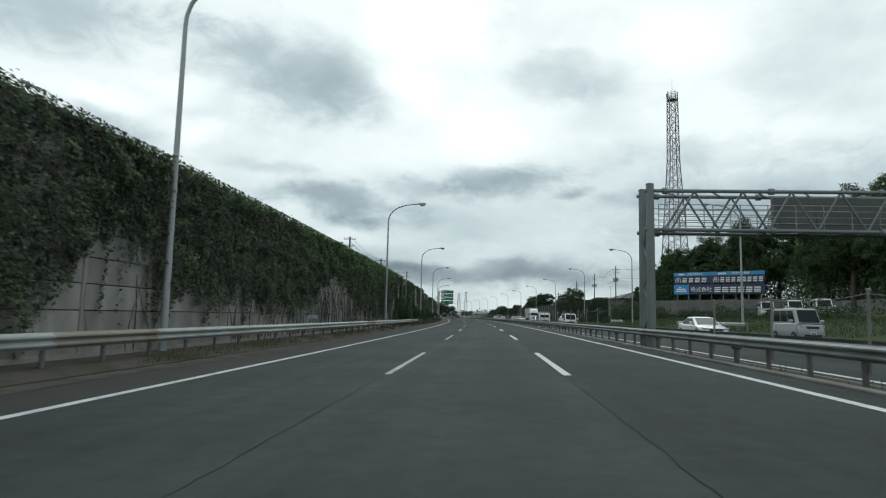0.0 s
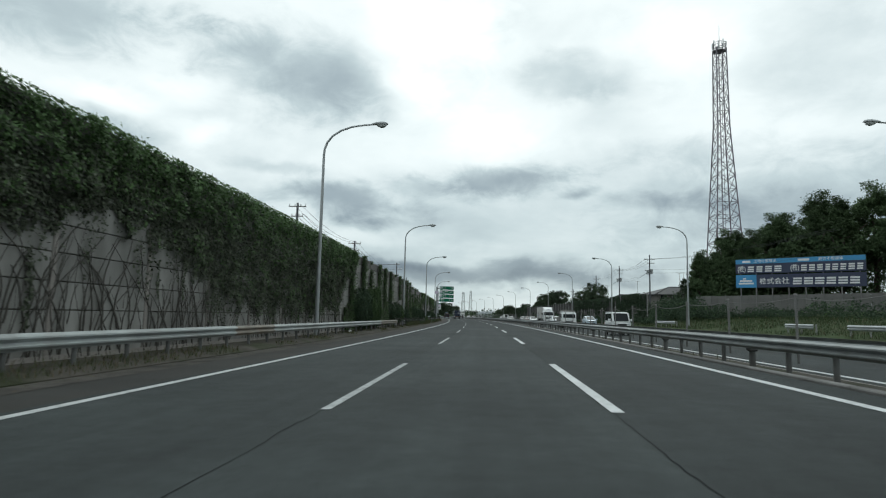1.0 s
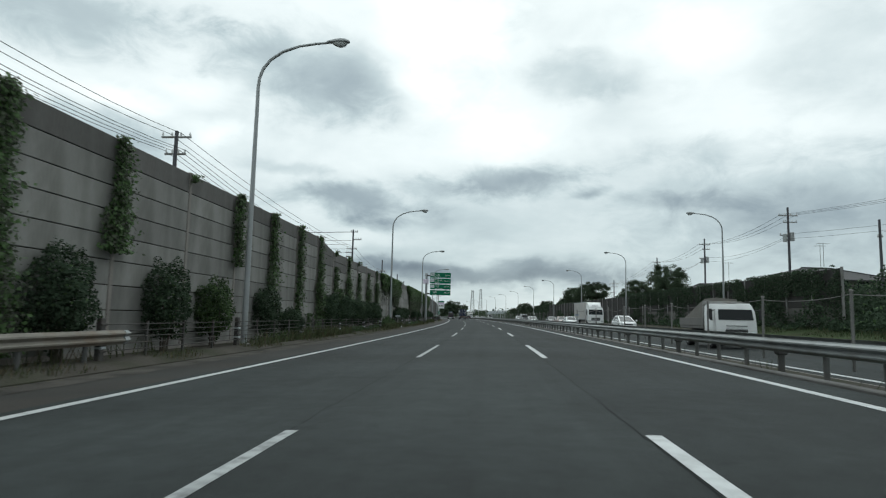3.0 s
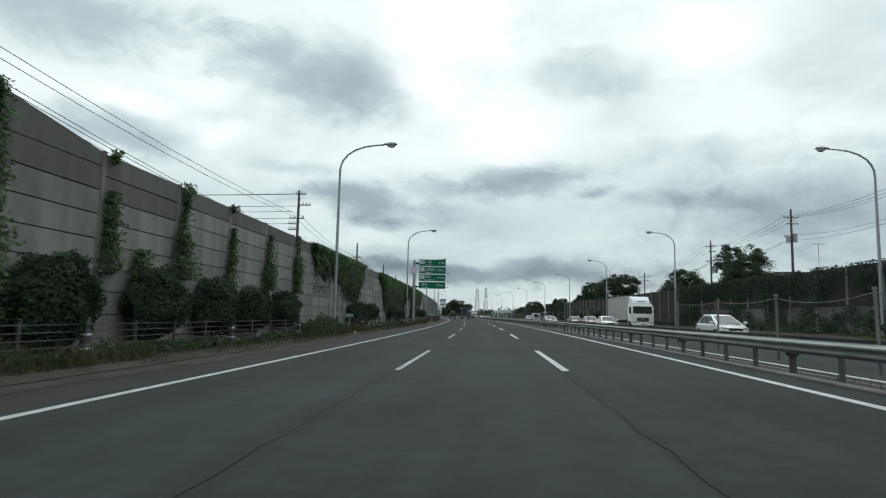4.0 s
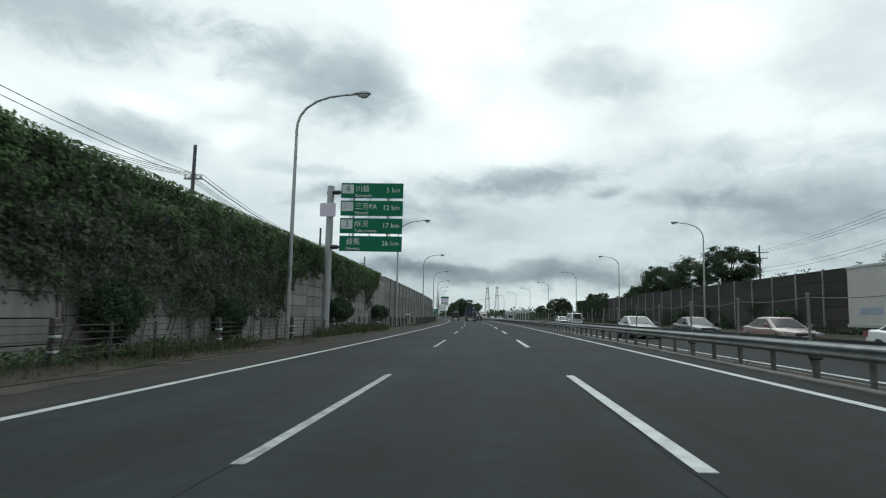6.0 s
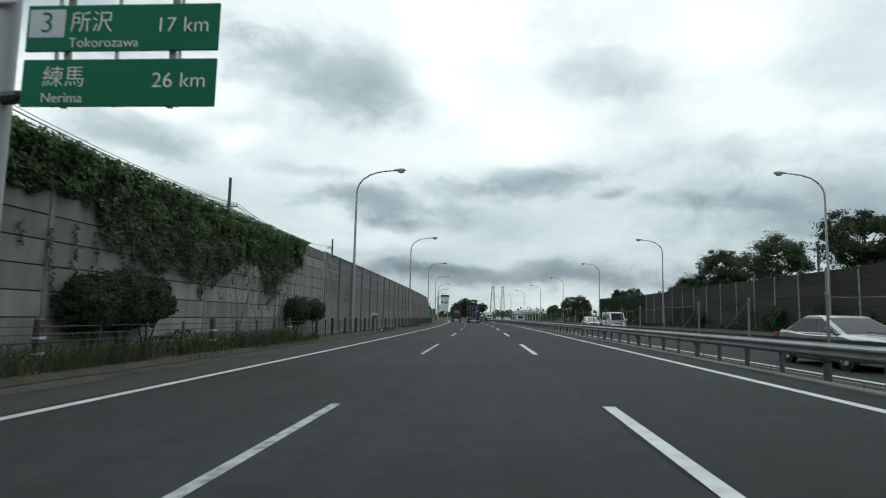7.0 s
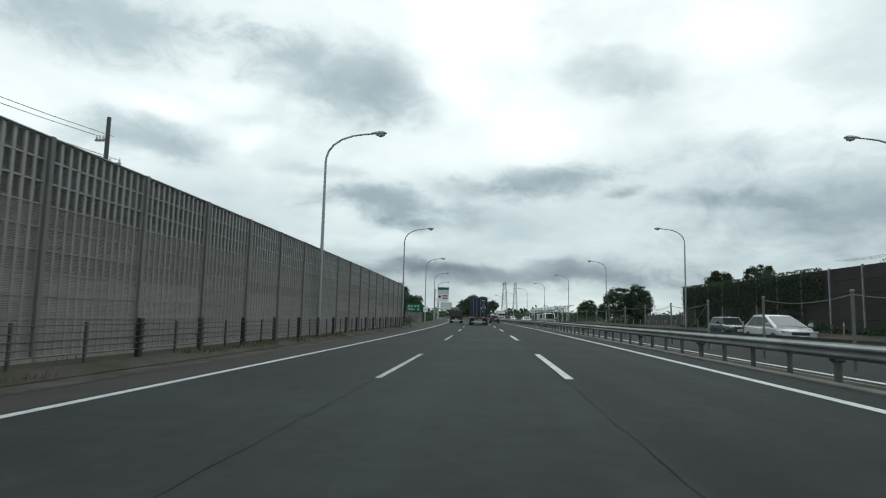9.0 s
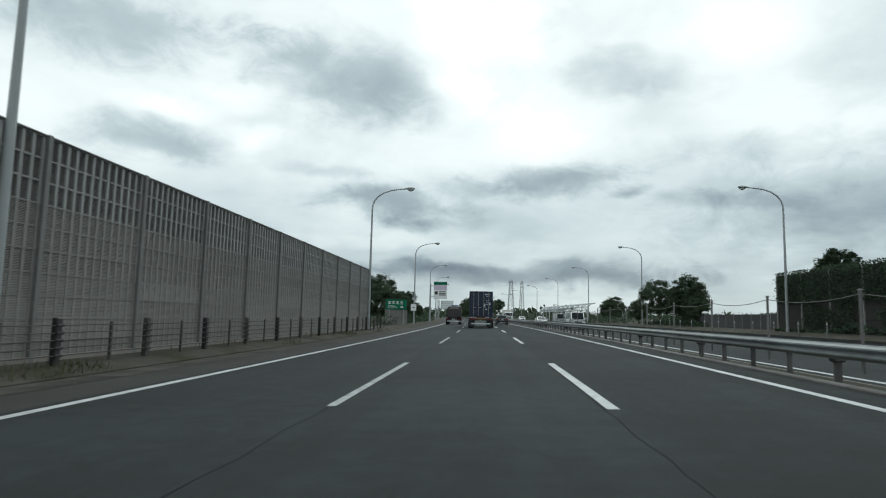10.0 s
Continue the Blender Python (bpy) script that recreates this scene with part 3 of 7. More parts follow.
def panel_mesh(h):
    key = round(h, 2)
    if key not in panel_meshes:
        g = Geo()
        g.box(-0.06, 0.06, -BAY / 2 + 0.09, BAY / 2 - 0.09, 0.013, h - 0.013, 0.010)
        panel_meshes[key] = (g.mesh("panel", CONCRETE), Geo().box(-0.06, 0.06, -BAY / 2 + 0.09, BAY / 2 - 0.09, 0.013, h - 0.013, 0.010).mesh("panel", CONCRETE_TOP))
    return panel_meshes[key]


def wall_pose(s, z):
    """On the wall's line: local x away from the road's middle line reversed, y along the road."""
    p = road_point(s, WALL_U)
    return Matrix.Translation((p.x, p.y, p.z + z)) @ Matrix.Rotation(CURVE * s, 4, "Z")


rest = Geo()
post_geo = {}
for k, s in bays:
    mid = s + BAY / 2
    top = wall_top(mid)
    h = round((top - 0.05) / ROWS, 2)
    base = 0.1
    for r in range(ROWS):
        z = top - h * (ROWS - r)
        if k == 27 and r == ROWS - 1:
            # the panel that steps the wall down
            hi, lo_ = wall_top(s) - z, wall_top(s + BAY) - z
            y0, y1 = -BAY / 2 + 0.09, BAY / 2 - 0.09
            step = Geo().loft([[(x, y0, 0.008), (x, y1, 0.008), (x, y1, lo_), (x, y0, hi)] for x in (-0.06, 0.06)])
            part("panel", step, CONCRETE_TOP, wall_c, "dark stained panel with a sloping top edge", at=wall_pose(mid, z))
        elif k in (27, 28) and r == ROWS - 2:
            part("panel", panel_mesh(h)[1], None, wall_c, at=wall_pose(mid, z))
        elif s >= 6:
            low, dark = panel_mesh(h)
            part("panel", dark if r == ROWS - 1 else low, None, wall_c, at=wall_pose(mid, z))
        else:
            m = wall_pose(mid, z)
            b = Geo().box(-0.06, 0.06, -BAY / 2 + 0.09, BAY / 2 - 0.09, 0.013, h - 0.013, 0.010)
            rest.add([m @ Vector(p) for p in b.v], b.f, 1 if r == ROWS - 1 else 0)
    key = round(wall_top(s), 2)
    if key not in post_geo:
        g = Geo()
        g.box(-0.10, 0.075, -0.085, 0.085, -0.2, key + 0.03, 0.012)
        g.box(0.075, 0.09, -0.07, 0.07, -0.2, key + 0.03, 0.006)
        post_geo[key] = g.mesh("wall_post", KERB)
    part("wall_post", post_geo[key], None, wall_c, "upright wall post", at=wall_pose(s, 0))
tagged(part("panels_behind_ivy", rest, [CONCRETE, CONCRETE_TOP], wall_c), kind="stuff")
# added sheet that stops the sky showing through the open panel joints
tagged(ribbon("joint_core", [(WALL_U, 0.0), (WALL_U + 0.10, 5.15)], S0, n_metal_from, 4, SOIL, wall_c, "added dark backing sheet behind the panel joints"), kind="stuff")
ribbon("wall_footing", [(WALL_U - 0.12, -0.5), (WALL_U - 0.12, 0.34), (WALL_U + 0.12, 0.34), (WALL_U + 0.12, -0.5)], S0, 300, 6, KERB, wall_c, "rough concrete footing")

# ---------- steel absorber wall, further on ----------
wall_m = new("wall_left_steel")
tagged(wall_m, "tall grey steel noise wall of ribbed louvre panels", "wall", kind="structure")
n_bays = 22
m_h, m_rows = 0.512, 10
RIBS, rail_h = 12, 0.022


def absorber_mesh(rib, back, sunk):
    """A louvre panel: narrow upright ribs before fine horizontal slats, with a rail above and below."""
    g = Geo()
    y0, y1 = -BAY / 2 + 0.08, BAY / 2 - 0.08
    f, deep = 0.030 - sunk, max(0.006, sunk)          # face of the slats
    g.box(-0.07, f - deep, y0, y1, 0.0, m_h, 0, 1)
    for i in range(14):
        z = 0.03 + (m_h - 0.06) * i / 13
        g.add([(f - deep, y0, z), (f, y0, z + 0.012), (f, y1, z + 0.012), (f - deep, y1, z), (f - deep, y0, z + 0.024), (f - deep, y1, z + 0.024)], [(0, 3, 2, 1), (1, 2, 5, 4)], 1)
    for i in range(RIBS + 1):
        y = y0 + 0.03 + (y1 - y0 - 0.06) * i / RIBS
        g.add([(-0.02, y - 0.062, 0), (0.030, y - 0.045, 0), (0.030, y + 0.045, 0), (-0.02, y + 0.062, 0), (-0.02, y - 0.062, m_h), (0.030, y - 0.045, m_h), (0.030, y + 0.045, m_h), (-0.02, y + 0.062, m_h)],
              [(0, 1, 5, 4), (1, 2, 6, 5), (2, 3, 7, 6)], 0)
    for z0, z1 in ((0.002, rail_h), (m_h - rail_h, m_h - 0.002)):
        g.add([(x, y, z) for z in (z0, z1) for x, y in ((-0.02, y0), (0.036, y0), (0.036, y1), (-0.02, y1))], [(0, 1, 2, 3), (1, 5, 6, 2), (4, 7, 6, 5)], 0)
    return g.mesh("absorber_panel", [rib, back])


PANEL_BACK_MID = surf("faded_panel_louvre", (0.168, 0.165, 0.156), 0.75, var=0.22, scale=1.2, fine=18, bump=0.2, stretch=(1, 1, 6), each=0.1)
PANEL_BACK_DUST = surf("dusty_panel_louvre", (0.186, 0.182, 0.172), 0.8, var=0.22, scale=1.2, fine=18, bump=0.2, stretch=(1, 1, 6), each=0.1)
absorber, absorber_mid, absorber_low = absorber_mesh(PANEL_RIB, PANEL_BACK, 0.022), absorber_mesh(PANEL_DUST, PANEL_BACK_MID, 0.012), absorber_mesh(PANEL_DUST, PANEL_BACK_DUST, 0.007)
h_post = Geo().box(0.02, 0.12, -0.07, 0.07, -0.2, 5.33, 0.012).box(-0.14, -0.06, -0.085, 0.085, -0.2, 5.33, 0.01).box(-0.06, 0.02, -0.02, 0.02, -0.2, 5.33).mesh("wall_post", WALL_POST)
for k in range(n_bays + 1):
    s = n_metal_from + BAY * k
    part("wall_post", h_post, None, wall_m, "galvanised steel post", at=wall_pose(s, 0))
    if k == n_bays:
        break
    for r in range(m_rows):
        part("absorber_panel", absorber if r > 6 else absorber_mid if r > 3 else absorber_low, None, wall_m, at=wall_pose(s + BAY / 2, 0.16 + r * m_h))
    part("coping", Geo().box(-0.07, 0.08, -BAY / 2 + 0.09, BAY / 2 - 0.09, 5.285, 5.325, 0.01), GALV_DULL, wall_m, "flat steel coping", at=wall_pose(s + BAY / 2, 0))
part("end_pier", Geo().box(-0.12, 0.09, 209.66 - n_metal_from, -0.09, -0.2, 5.26, 0.015), KERB, wall_c, "pale concrete pier closing the panel wall", at=wall_pose(n_metal_from, 0))

# ---------- brown noise wall beyond the oncoming lanes ----------
wall_r = new("wall_right_brown")
tagged(wall_r, "dark brown panel noise wall with pale steel posts", "wall", kind="structure")
RW_U, RB = 25.8, 4.0
PALE_PANEL = surf("pale_weathered_panel", (0.115, 0.112, 0.105), 0.9, var=0.3, scale=0.8, fine=14, bump=0.2, each=0.2, stain=(0.06, 0.057, 0.052), stain_amt=0.8, stain_scale=0.9)
rp_pale = Geo().box(-0.05, 0.05, -RB / 2 + 0.08, RB / 2 - 0.08, 0.006, 0.944, 0.02).mesh("panel", PALE_PANEL)
rp = Geo().box(-0.05, 0.05, -RB / 2 + 0.08, RB / 2 - 0.08, 0.006, 0.944, 0.02).mesh("panel", BROWN_WALL)
rpost = Geo().box(-0.12, 0.06, -0.055, 0.055, -0.4, 4.85, 0.012).mesh("wall_post", GALV_DULL)


def right_pose(s, z=0.0):
    p = road_point(s, RW_U)
    return Matrix.Translation((p.x, p.y, p.z + z)) @ Matrix.Rotation(CURVE * s, 4, "Z")


for k in range(-4, 42):
    s = 136.5 + RB * k
    part("wall_post", rpost, None, wall_r, at=right_pose(s))
    if k < 41:
        for r in range(5):
            part("panel", rp_pale if k < 9 and r < 2 else rp, None, wall_r, at=right_pose(s + RB / 2, 0.02 + 0.95 * r))
# added sheet behind the brown panels, closes their joints against the sky
tagged(ribbon("joint_core", [(RW_U, 0.0), (RW_U + 0.105, 4.6)], 120.5, 136.5 + 41 * RB, 4, SOIL, wall_r, "added dark backing sheet behind the joints"), kind="stuff")

# low dark panel fence that goes on from the end of the brown wall
low_f = thing("panel_fence", Matrix.Identity(4), "low dark grey panel fence past the brown wall", "fence")
LOW_PANEL = surf("low_fence_panel", (0.050, 0.050, 0.050), 0.85, var=0.3, scale=0.7, fine=12, bump=0.2, each=0.18, stain=(0.045, 0.044, 0.042), stain_amt=0.8, stain_scale=0.8)
lp_ = Geo().box(-0.03, 0.03, -0.97, 0.97, 0.0, 1.45, 0.012).mesh("panel", LOW_PANEL)
lpp = Geo().box(-0.04, 0.04, -0.028, 0.028, -0.3, 1.6, 0.008).mesh("post", GALV_DULL)
for k in range(10):
    part("panel", lp_, None, low_f, at=stand(302.0 + 2.0 * k, 26.3, 0.02))
    part("post", lpp, None, low_f, at=stand(303.0 + 2.0 * k, 26.3, 0.0))
dp = thing("marker_post", stand(262.0, 22.9, -0.1), "short pale plastic marker post on the far verge", "marker post", "far verge markers")
part("shaft", Geo().tube([(0, 0, -0.1), (0, 0, 0.95), (0, 0, 1.0)], [0.05, 0.045, 0.02], 8), FENCE_POST, dp, smooth=True)
part("reflector_band", Geo().tube([(0, 0, 0.78), (0, 0, 0.88)], 0.051, 8), SIGNGREY, dp, "pale reflector band")
for k in range(1, 20):
    copy_thing(dp, stand(262.0 + 3.7 * k, 22.9, -0.1))

# ---------- street lamps ----------
def street_lamp(m, side):
    """Single-arm lamp; side +1 reaches towards local +x."""
    t = thing("street_lamp", m, "slim grey steel motorway lamp with a curved arm", "street lamp", "motorway lamps")
    part("base_plate", Geo().box(-0.22, 0.22, -0.22, 0.22, -0.02, 0.03, 0.01), GALV_DULL, t)
    part("pole", Geo().tube([(0, 0, 0.0), (0, 0, 0.5), (0, 0, 5.5), (0, 0, 10.3)], [0.125, 0.12, 0.095, 0.07], 10), PEWTER, t, smooth=True)
    arm = [(0, 0, 10.25), (0.03, 0, 10.6), (0.16, 0, 10.98), (0.45, 0, 11.36), (0.95, 0, 11.70), (1.6, 0, 11.92), (2.3, 0, 12.02), (2.85, 0, 12.06)]
    part("arm", Geo().tube([(x * side, y, z) for x, y, z in arm], [0.07, 0.068, 0.066, 0.063, 0.06, 0.055, 0.05, 0.048], 8), PEWTER, t, smooth=True)
    prof = [(2.72, 0.05, 0.05), (2.82, 0.09, 0.08), (3.00, 0.14, 0.12), (3.25, 0.18, 0.155), (3.48, 0.165, 0.14), (3.62, 0.09, 0.08), (3.66, 0.02, 0.02)]
    rings = [[(x * side, w * math.cos(a), 12.08 + (hh if math.sin(a) > 0 else hh * 0.45) * math.sin(a)) for a in [2 * math.pi * k / 12 for k in range(12)]] for x, w, hh in prof]
    head = part("lantern", Geo().loft(rings), PEWTER, t, "grey oval lantern", smooth=True)
    rings = [[(x * side, w * math.cos(a), 12.045 - hh * abs(math.sin(a)) if math.sin(a) < 0 else 12.045) for a in [2 * math.pi * k / 12 for k in range(12)]] for x, w, hh in ((2.95, 0.02, 0.02), (3.06, 0.11, 0.12), (3.28, 0.15, 0.20), (3.48, 0.12, 0.15), (3.58, 0.02, 0.02))]
    part("diffuser", Geo().loft(rings), LENS, head, "clear bowl under the lantern", smooth=True)
    return t


lamp_l = street_lamp(stand(17.9, -9.75, 0.18), 1)
for s, u in [(58.7, -9.43), (97.8, -9.35), (137.2, -9.5), (177.1, -9.54), (217.2, -9.74), (256.5, -9.78), (296.6, -9.78)] + [(336.3 + 39.8 * k, -9.8) for k in range(7)]:
    copy_thing(lamp_l, stand(s, u, 0.18))
lamp_r = street_lamp(stand(59.6, 24.5, -0.1), -1)
for s, u in [(20.0, 24.5), (99.3, 24.5), (139.4, 24.85), (178.9, 24.8), (219.2, 25.2), (258.7, 25.2), (296.9, 24.75), (341.0, 25.1)] + [(381.0 + 40 * k, 25.0) for k in range(8)]:
    copy_thing(lamp_r, stand(s, u, -0.1))


# ---------- guard rails ----------
def beam_points(h):
    """Cross section of a two-wave steel beam, bulging to +x, h tall."""
    return [(x, y * h / 0.35) for x, y in ((0.0, 0.0), (0.02, 0.03), (0.075, 0.07), (0.08, 0.105), (0.02, 0.15), (0.0, 0.175), (0.02, 0.20), (0.08, 0.245), (0.075, 0.28), (0.02, 0.32), (0.0, 0.35))]


def beam(s0, s1, u, z, side, mat, parent, label="", tall=0.35):
    prof = beam_points(tall)
    g = Geo()
    rows = []
    n = max(2, int((s1 - s0) / 2) + 1)
    for i in range(n):
        s = s0 + (s1 - s0) * i / (n - 1)
        rows.append([road_point(s, u + side * x, z + y) for x, y in prof] + [road_point(s, u + side * (x - 0.006), z + y) for x, y in prof[::-1]])
    g.loft(rows)
    return part("beam", g, mat, parent, label)


rail_l = thing("guard_rail", Matrix.Identity(4), "two-wave steel guard rail along the soil verge, dusty", "guard rail")
L_U, L_Z = -9.0, 0.55
joints = [0.15 + 4.0 * k for k in range(-10, 12)] + [46.5 + 4.0 * k for k in range(11)] + [89.3]
for k, (s0, s1) in enumerate(zip(joints, joints[1:])):
    stained = 12 < s0 < 13 or 46 < s0 < 47 or s0 > 78
    beam(s0, s1 + 0.05, L_U, L_Z + (0.003 if k % 2 else 0), 1, RAIL_RUST if stained else RAIL, rail_l, "stained brownish beam" if stained else "")
lpost = Geo().tube([(0, 0, -0.1), (0, 0, 0.70)], 0.055, 8).mesh("post", POST_MEDIAN, True)
for k in range(-19, 45):
    part("post", lpost, None, rail_l, at=stand(2.0 * k, L_U - 0.09, 0.15))
part("end_wing", Geo().loft([[(0.02, 0, 0.0), (0.08, 0, 0.1), (0.02, 0, 0.18), (0.08, 0, 0.26), (0.0, 0, 0.35), (-0.03, 0, 0.18)], [(-0.05, 0.28, 0.02), (0.02, 0.3, 0.1), (-0.04, 0.3, 0.18), (0.02, 0.3, 0.26), (-0.06, 0.28, 0.33), (-0.1, 0.3, 0.18)]]), RAIL, rail_l, "flared end piece", at=stand(89.3, L_U, L_Z))

rail_m = thing("median_guard_rail", Matrix.Identity(4), "double-sided grey steel guard rail along the median", "guard rail")
for k in range(-8, 82):
    s0 = k * 4.0
    beam(s0, s0 + 4.05, 6.84, 0.405 + (0.003 if k % 2 else 0), -1, RAIL_MEDIAN, rail_m, tall=0.31)
    beam(s0, s0 + 4.05, 7.46, 0.445 + (0.003 if k % 2 else 0), 1, RAIL_MEDIAN, rail_m, tall=0.31)
mp = Geo().tube([(0, 0, -0.25), (0, 0, 0.69)], 0.062, 10)
mp.box(-0.31, -0.05, -0.035, 0.035, 0.47, 0.62, 0.01).box(0.05, 0.30, -0.035, 0.035, 0.50, 0.66, 0.01)
mp = mp.mesh("post", POST_MEDIAN, True)
blk = Geo().tube([(0, 0, -0.25), (0, 0, 0.70)], 0.080, 10).box(-0.30, -0.06, -0.06, 0.06, 0.41, 0.64, 0.02).box(-0.12, 0.12, -0.12, 0.12, 0.30, 0.42, 0.03).mesh("post", POST_MEDIAN, True)
for k in range(-16, 164):
    part("post", blk if k % 4 == 1 else mp, None, rail_m, at=stand(2.0 * k + 0.35, 7.14, -0.0))
tagged(ribbon("beam_run_out", [(6.80, 0.40), (6.74, 0.48), (6.82, 0.555), (6.74, 0.63), (6.80, 0.71)], 328, 900, 8, RAIL_MEDIAN, rail_m), kind="stuff")
far_posts = Geo()
for k in range(164, 420):
    m = stand(2.0 * k + 0.35, 7.14)
    b = Geo().box(-0.06, 0.06, -0.06, 0.06, -0.2, 0.7)
    far_posts.add([m @ Vector(p) for p in b.v], b.f)
tagged(part("post_run", far_posts, POST_MEDIAN, rail_m), kind="stuff")

# pale posts and sagging rope that divide the carriageways
fence_m = thing("median_rope_fence", Matrix.Identity(4), "pale square posts with a sagging rope on the median", "fence")
fp = Geo().box(-0.026, 0.026, -0.026, 0.026, 0.2, 1.80, 0.010).mesh("post", FENCE_POST)
fc = Geo().box(-0.034, 0.034, -0.034, 0.034, 1.77, 1.82, 0.010).mesh("cap", GALV_DULL)
MF0, MFS = 0.38, 3.956
rnd = random.Random(5)
prev = None
for k in range(2, 112):
    s = MF0 + MFS * k
    if 24.0 < s < 33.0 or 126.0 < s < 139.5:
        prev = None
        continue
    m = stand(s, 7.17, -0.05) @ Matrix.Rotation(radians(rnd.uniform(-1.2, 1.2)), 4, "Y") @ Matrix.Rotation(radians(rnd.uniform(-0.8, 0.8)), 4, "X")
    p = part("post", fp, None, fence_m, at=m)
    part("cap", fc, None, p)
    top = m @ Vector((0, 0, 1.72))
    if k in (48, 49, 57, 61, 70):
        # a rope end that has come down
        low = m @ Vector((0.05, 2.6, 0.62))
        part("rope", Geo().tube([top, top.lerp(low, 0.5) - Vector((0, 0, 0.06)), low, low + Vector((0, 0.5, -0.1))], 0.012, 5), ROPE, fence_m, "fallen rope end")
        prev = None
    if prev is not None:
        sag = rnd.uniform(0.05, 0.16)
        pts = [prev.lerp(top, i / 6) - Vector((0, 0, sag * 4 * (i / 6) * (1 - i / 6))) for i in range(7)]
        part("rope", Geo().tube(pts, 0.010, 5), ROPE, fence_m)
    prev = top

# ---------- cable fence on the left verge ----------
fence_l = thing("cable_fence", Matrix.Identity(4), "low dark post and cable fence before the noise wall", "fence")
FU = -9.15
big = Geo().box(-0.07, 0.07, -0.09, 0.09, -0.2, 1.04, 0.02)
for z in (0.24, 0.40, 0.56, 0.72, 0.88):
    big.box(0.06, 0.10, -0.11, 0.11, z - 0.03, z + 0.03, 0.01)
big_d, big_l = big.mesh("end_post", TRIM), big.mesh("end_post", FENCE_DARK)
slim = Geo().box(-0.03, 0.03, -0.035, 0.035, -0.2, 0.95, 0.008).mesh("post", FENCE_DARK)
band = Geo().box(-0.075, 0.115, -0.095, 0.095, -0.03, 0.03, 0.01).mesh("reflector_band", SIGNGREY)
for k in range(58):
    s = 88.6 + 2.0 * k
    if k % 4 == 0:
        p = part("end_post", big_l, None, fence_l, "stout dull grey strainer post", at=stand(s, FU, 0.16))
        for zb_ in (0.33, 0.65):
            part("reflector_band", band, None, p, "pale reflector band", at=Matrix.Translation((0, 0, zb_)))
    else:
        part("post", slim, None, fence_l, at=stand(s, FU, 0.16))
for k in range(28):
    s = 205.4 + 3.475 * k
    if k in (6, 8):
        # the strainer is missing, two slim posts share its span
        part("post", slim, None, fence_l, at=stand(s - 0.95, FU, 0.16))
        part("post", slim, None, fence_l, at=stand(s + 1.3, FU, 0.16))
        continue
    part("end_post", big_l if k % 2 == 0 else big_d, None, fence_l, "stout strainer post with cable clamps", at=stand(s, FU, 0.16))
    if k not in (5, 7):
        part("post", slim, None, fence_l, at=stand(s + 1.9, FU, 0.16))
for z in (0.24, 0.40, 0.56, 0.72, 0.88):
    pts = [road_point(88.6 + i * 4.0, FU + 0.05, z + 0.16) for i in range(54)]
    part("cable", Geo().tube(pts, 0.013, 5), FENCE_DARK, fence_l)


# ---------- gantry over the oncoming lanes ----------
gan = thing("sign_gantry", stand(28.0, 7.15, 0.0), "grey tubular steel sign gantry over the oncoming lanes", "gantry")
GW, GZ0, GZ1 = 17.5, 5.08, 6.82
for y, top in ((-0.65, 7.10), (0.65, 7.10)):
    part("column", Geo().tube([(0, y, -0.3), (0, y, top)], [0.19, 0.17], 14), GANTRY, gan, smooth=True)
    part("column_cap", Geo().tube([(0, y, top), (0, y, top + 0.05)], [0.19, 0.15], 14), GANTRY, gan, smooth=True)
    part("far_column", Geo().tube([(GW, y, -0.3), (GW, y, top)], [0.19, 0.17], 14), GANTRY, gan, smooth=True)
for y in (-0.65, 0.65):
    for z in (GZ0, GZ1):
        part("chord", Geo().tube([(-0.25, y, z), (GW + 0.2, y, z)], 0.085, 10), GANTRY, gan, smooth=True)
        for x in (0.0, 4.6, 9.2, 13.8):
            part("flange", Geo().tube([(x + 0.55, y, z), (x + 0.75, y, z)], 0.15, 10), GANTRY, gan)
    for i in range(8):
        x0 = 0.9 + i * 2.08
        part("brace", Geo().tube([(x0, y, GZ0), (x0 + 1.04, y, GZ1)], 0.05, 8), GANTRY, gan, smooth=True)
        part("brace", Geo().tube([(x0 + 1.04, y, GZ1), (x0 + 2.08, y, GZ0)], 0.05, 8), GANTRY, gan, smooth=True)
for i in range(9):
    x0 = 0.6 + i * 2.0
    part("cross_tie", Geo().tube([(x0, -0.65, GZ1), (x0 + 1.0, 0.65, GZ1)], 0.04, 6), GANTRY, gan)
    part("cross_tie", Geo().tube([(x0, -0.65, GZ0), (x0 + 1.0, 0.65, GZ0)], 0.04, 6), GANTRY, gan)
for i in range(5):
    z = 0.6 + i * 0.95
    part("lacing", Geo().tube([(0, -0.65 if i % 2 else 0.65, z), (0, 0.65 if i % 2 else -0.65, z + 0.95)], 0.045, 6), GANTRY, gan)
part("walkway", Geo().box(0.3, GW - 0.3, -0.40, 0.40, GZ0 + 0.06, GZ0 + 0.10, 0.01), GALV_DULL, gan, "steel grating walkway")
for y in (-0.55, 0.55):
    for z in (0.35, 0.62, 0.90, 1.15):
        part("hand_rail", Geo().tube([(0.4, y, GZ0 + z), (GW - 0.4, y, GZ0 + z)], 0.018, 6), GALV_DULL, gan)
    for i in range(15):
        part("hand_rail_post", Geo().tube([(0.4 + i * 1.18, y, GZ0 + 0.08), (0.4 + i * 1.18, y, GZ0 + 1.15)], 0.02, 6), GALV_DULL, gan)
box = part("message_board", Geo().box(5.7, 15.6, 0.12, 0.50, GZ0 + 0.15, GZ1 - 0.05, 0.05), DARKBOX, gan, "back of a dark electronic message board")
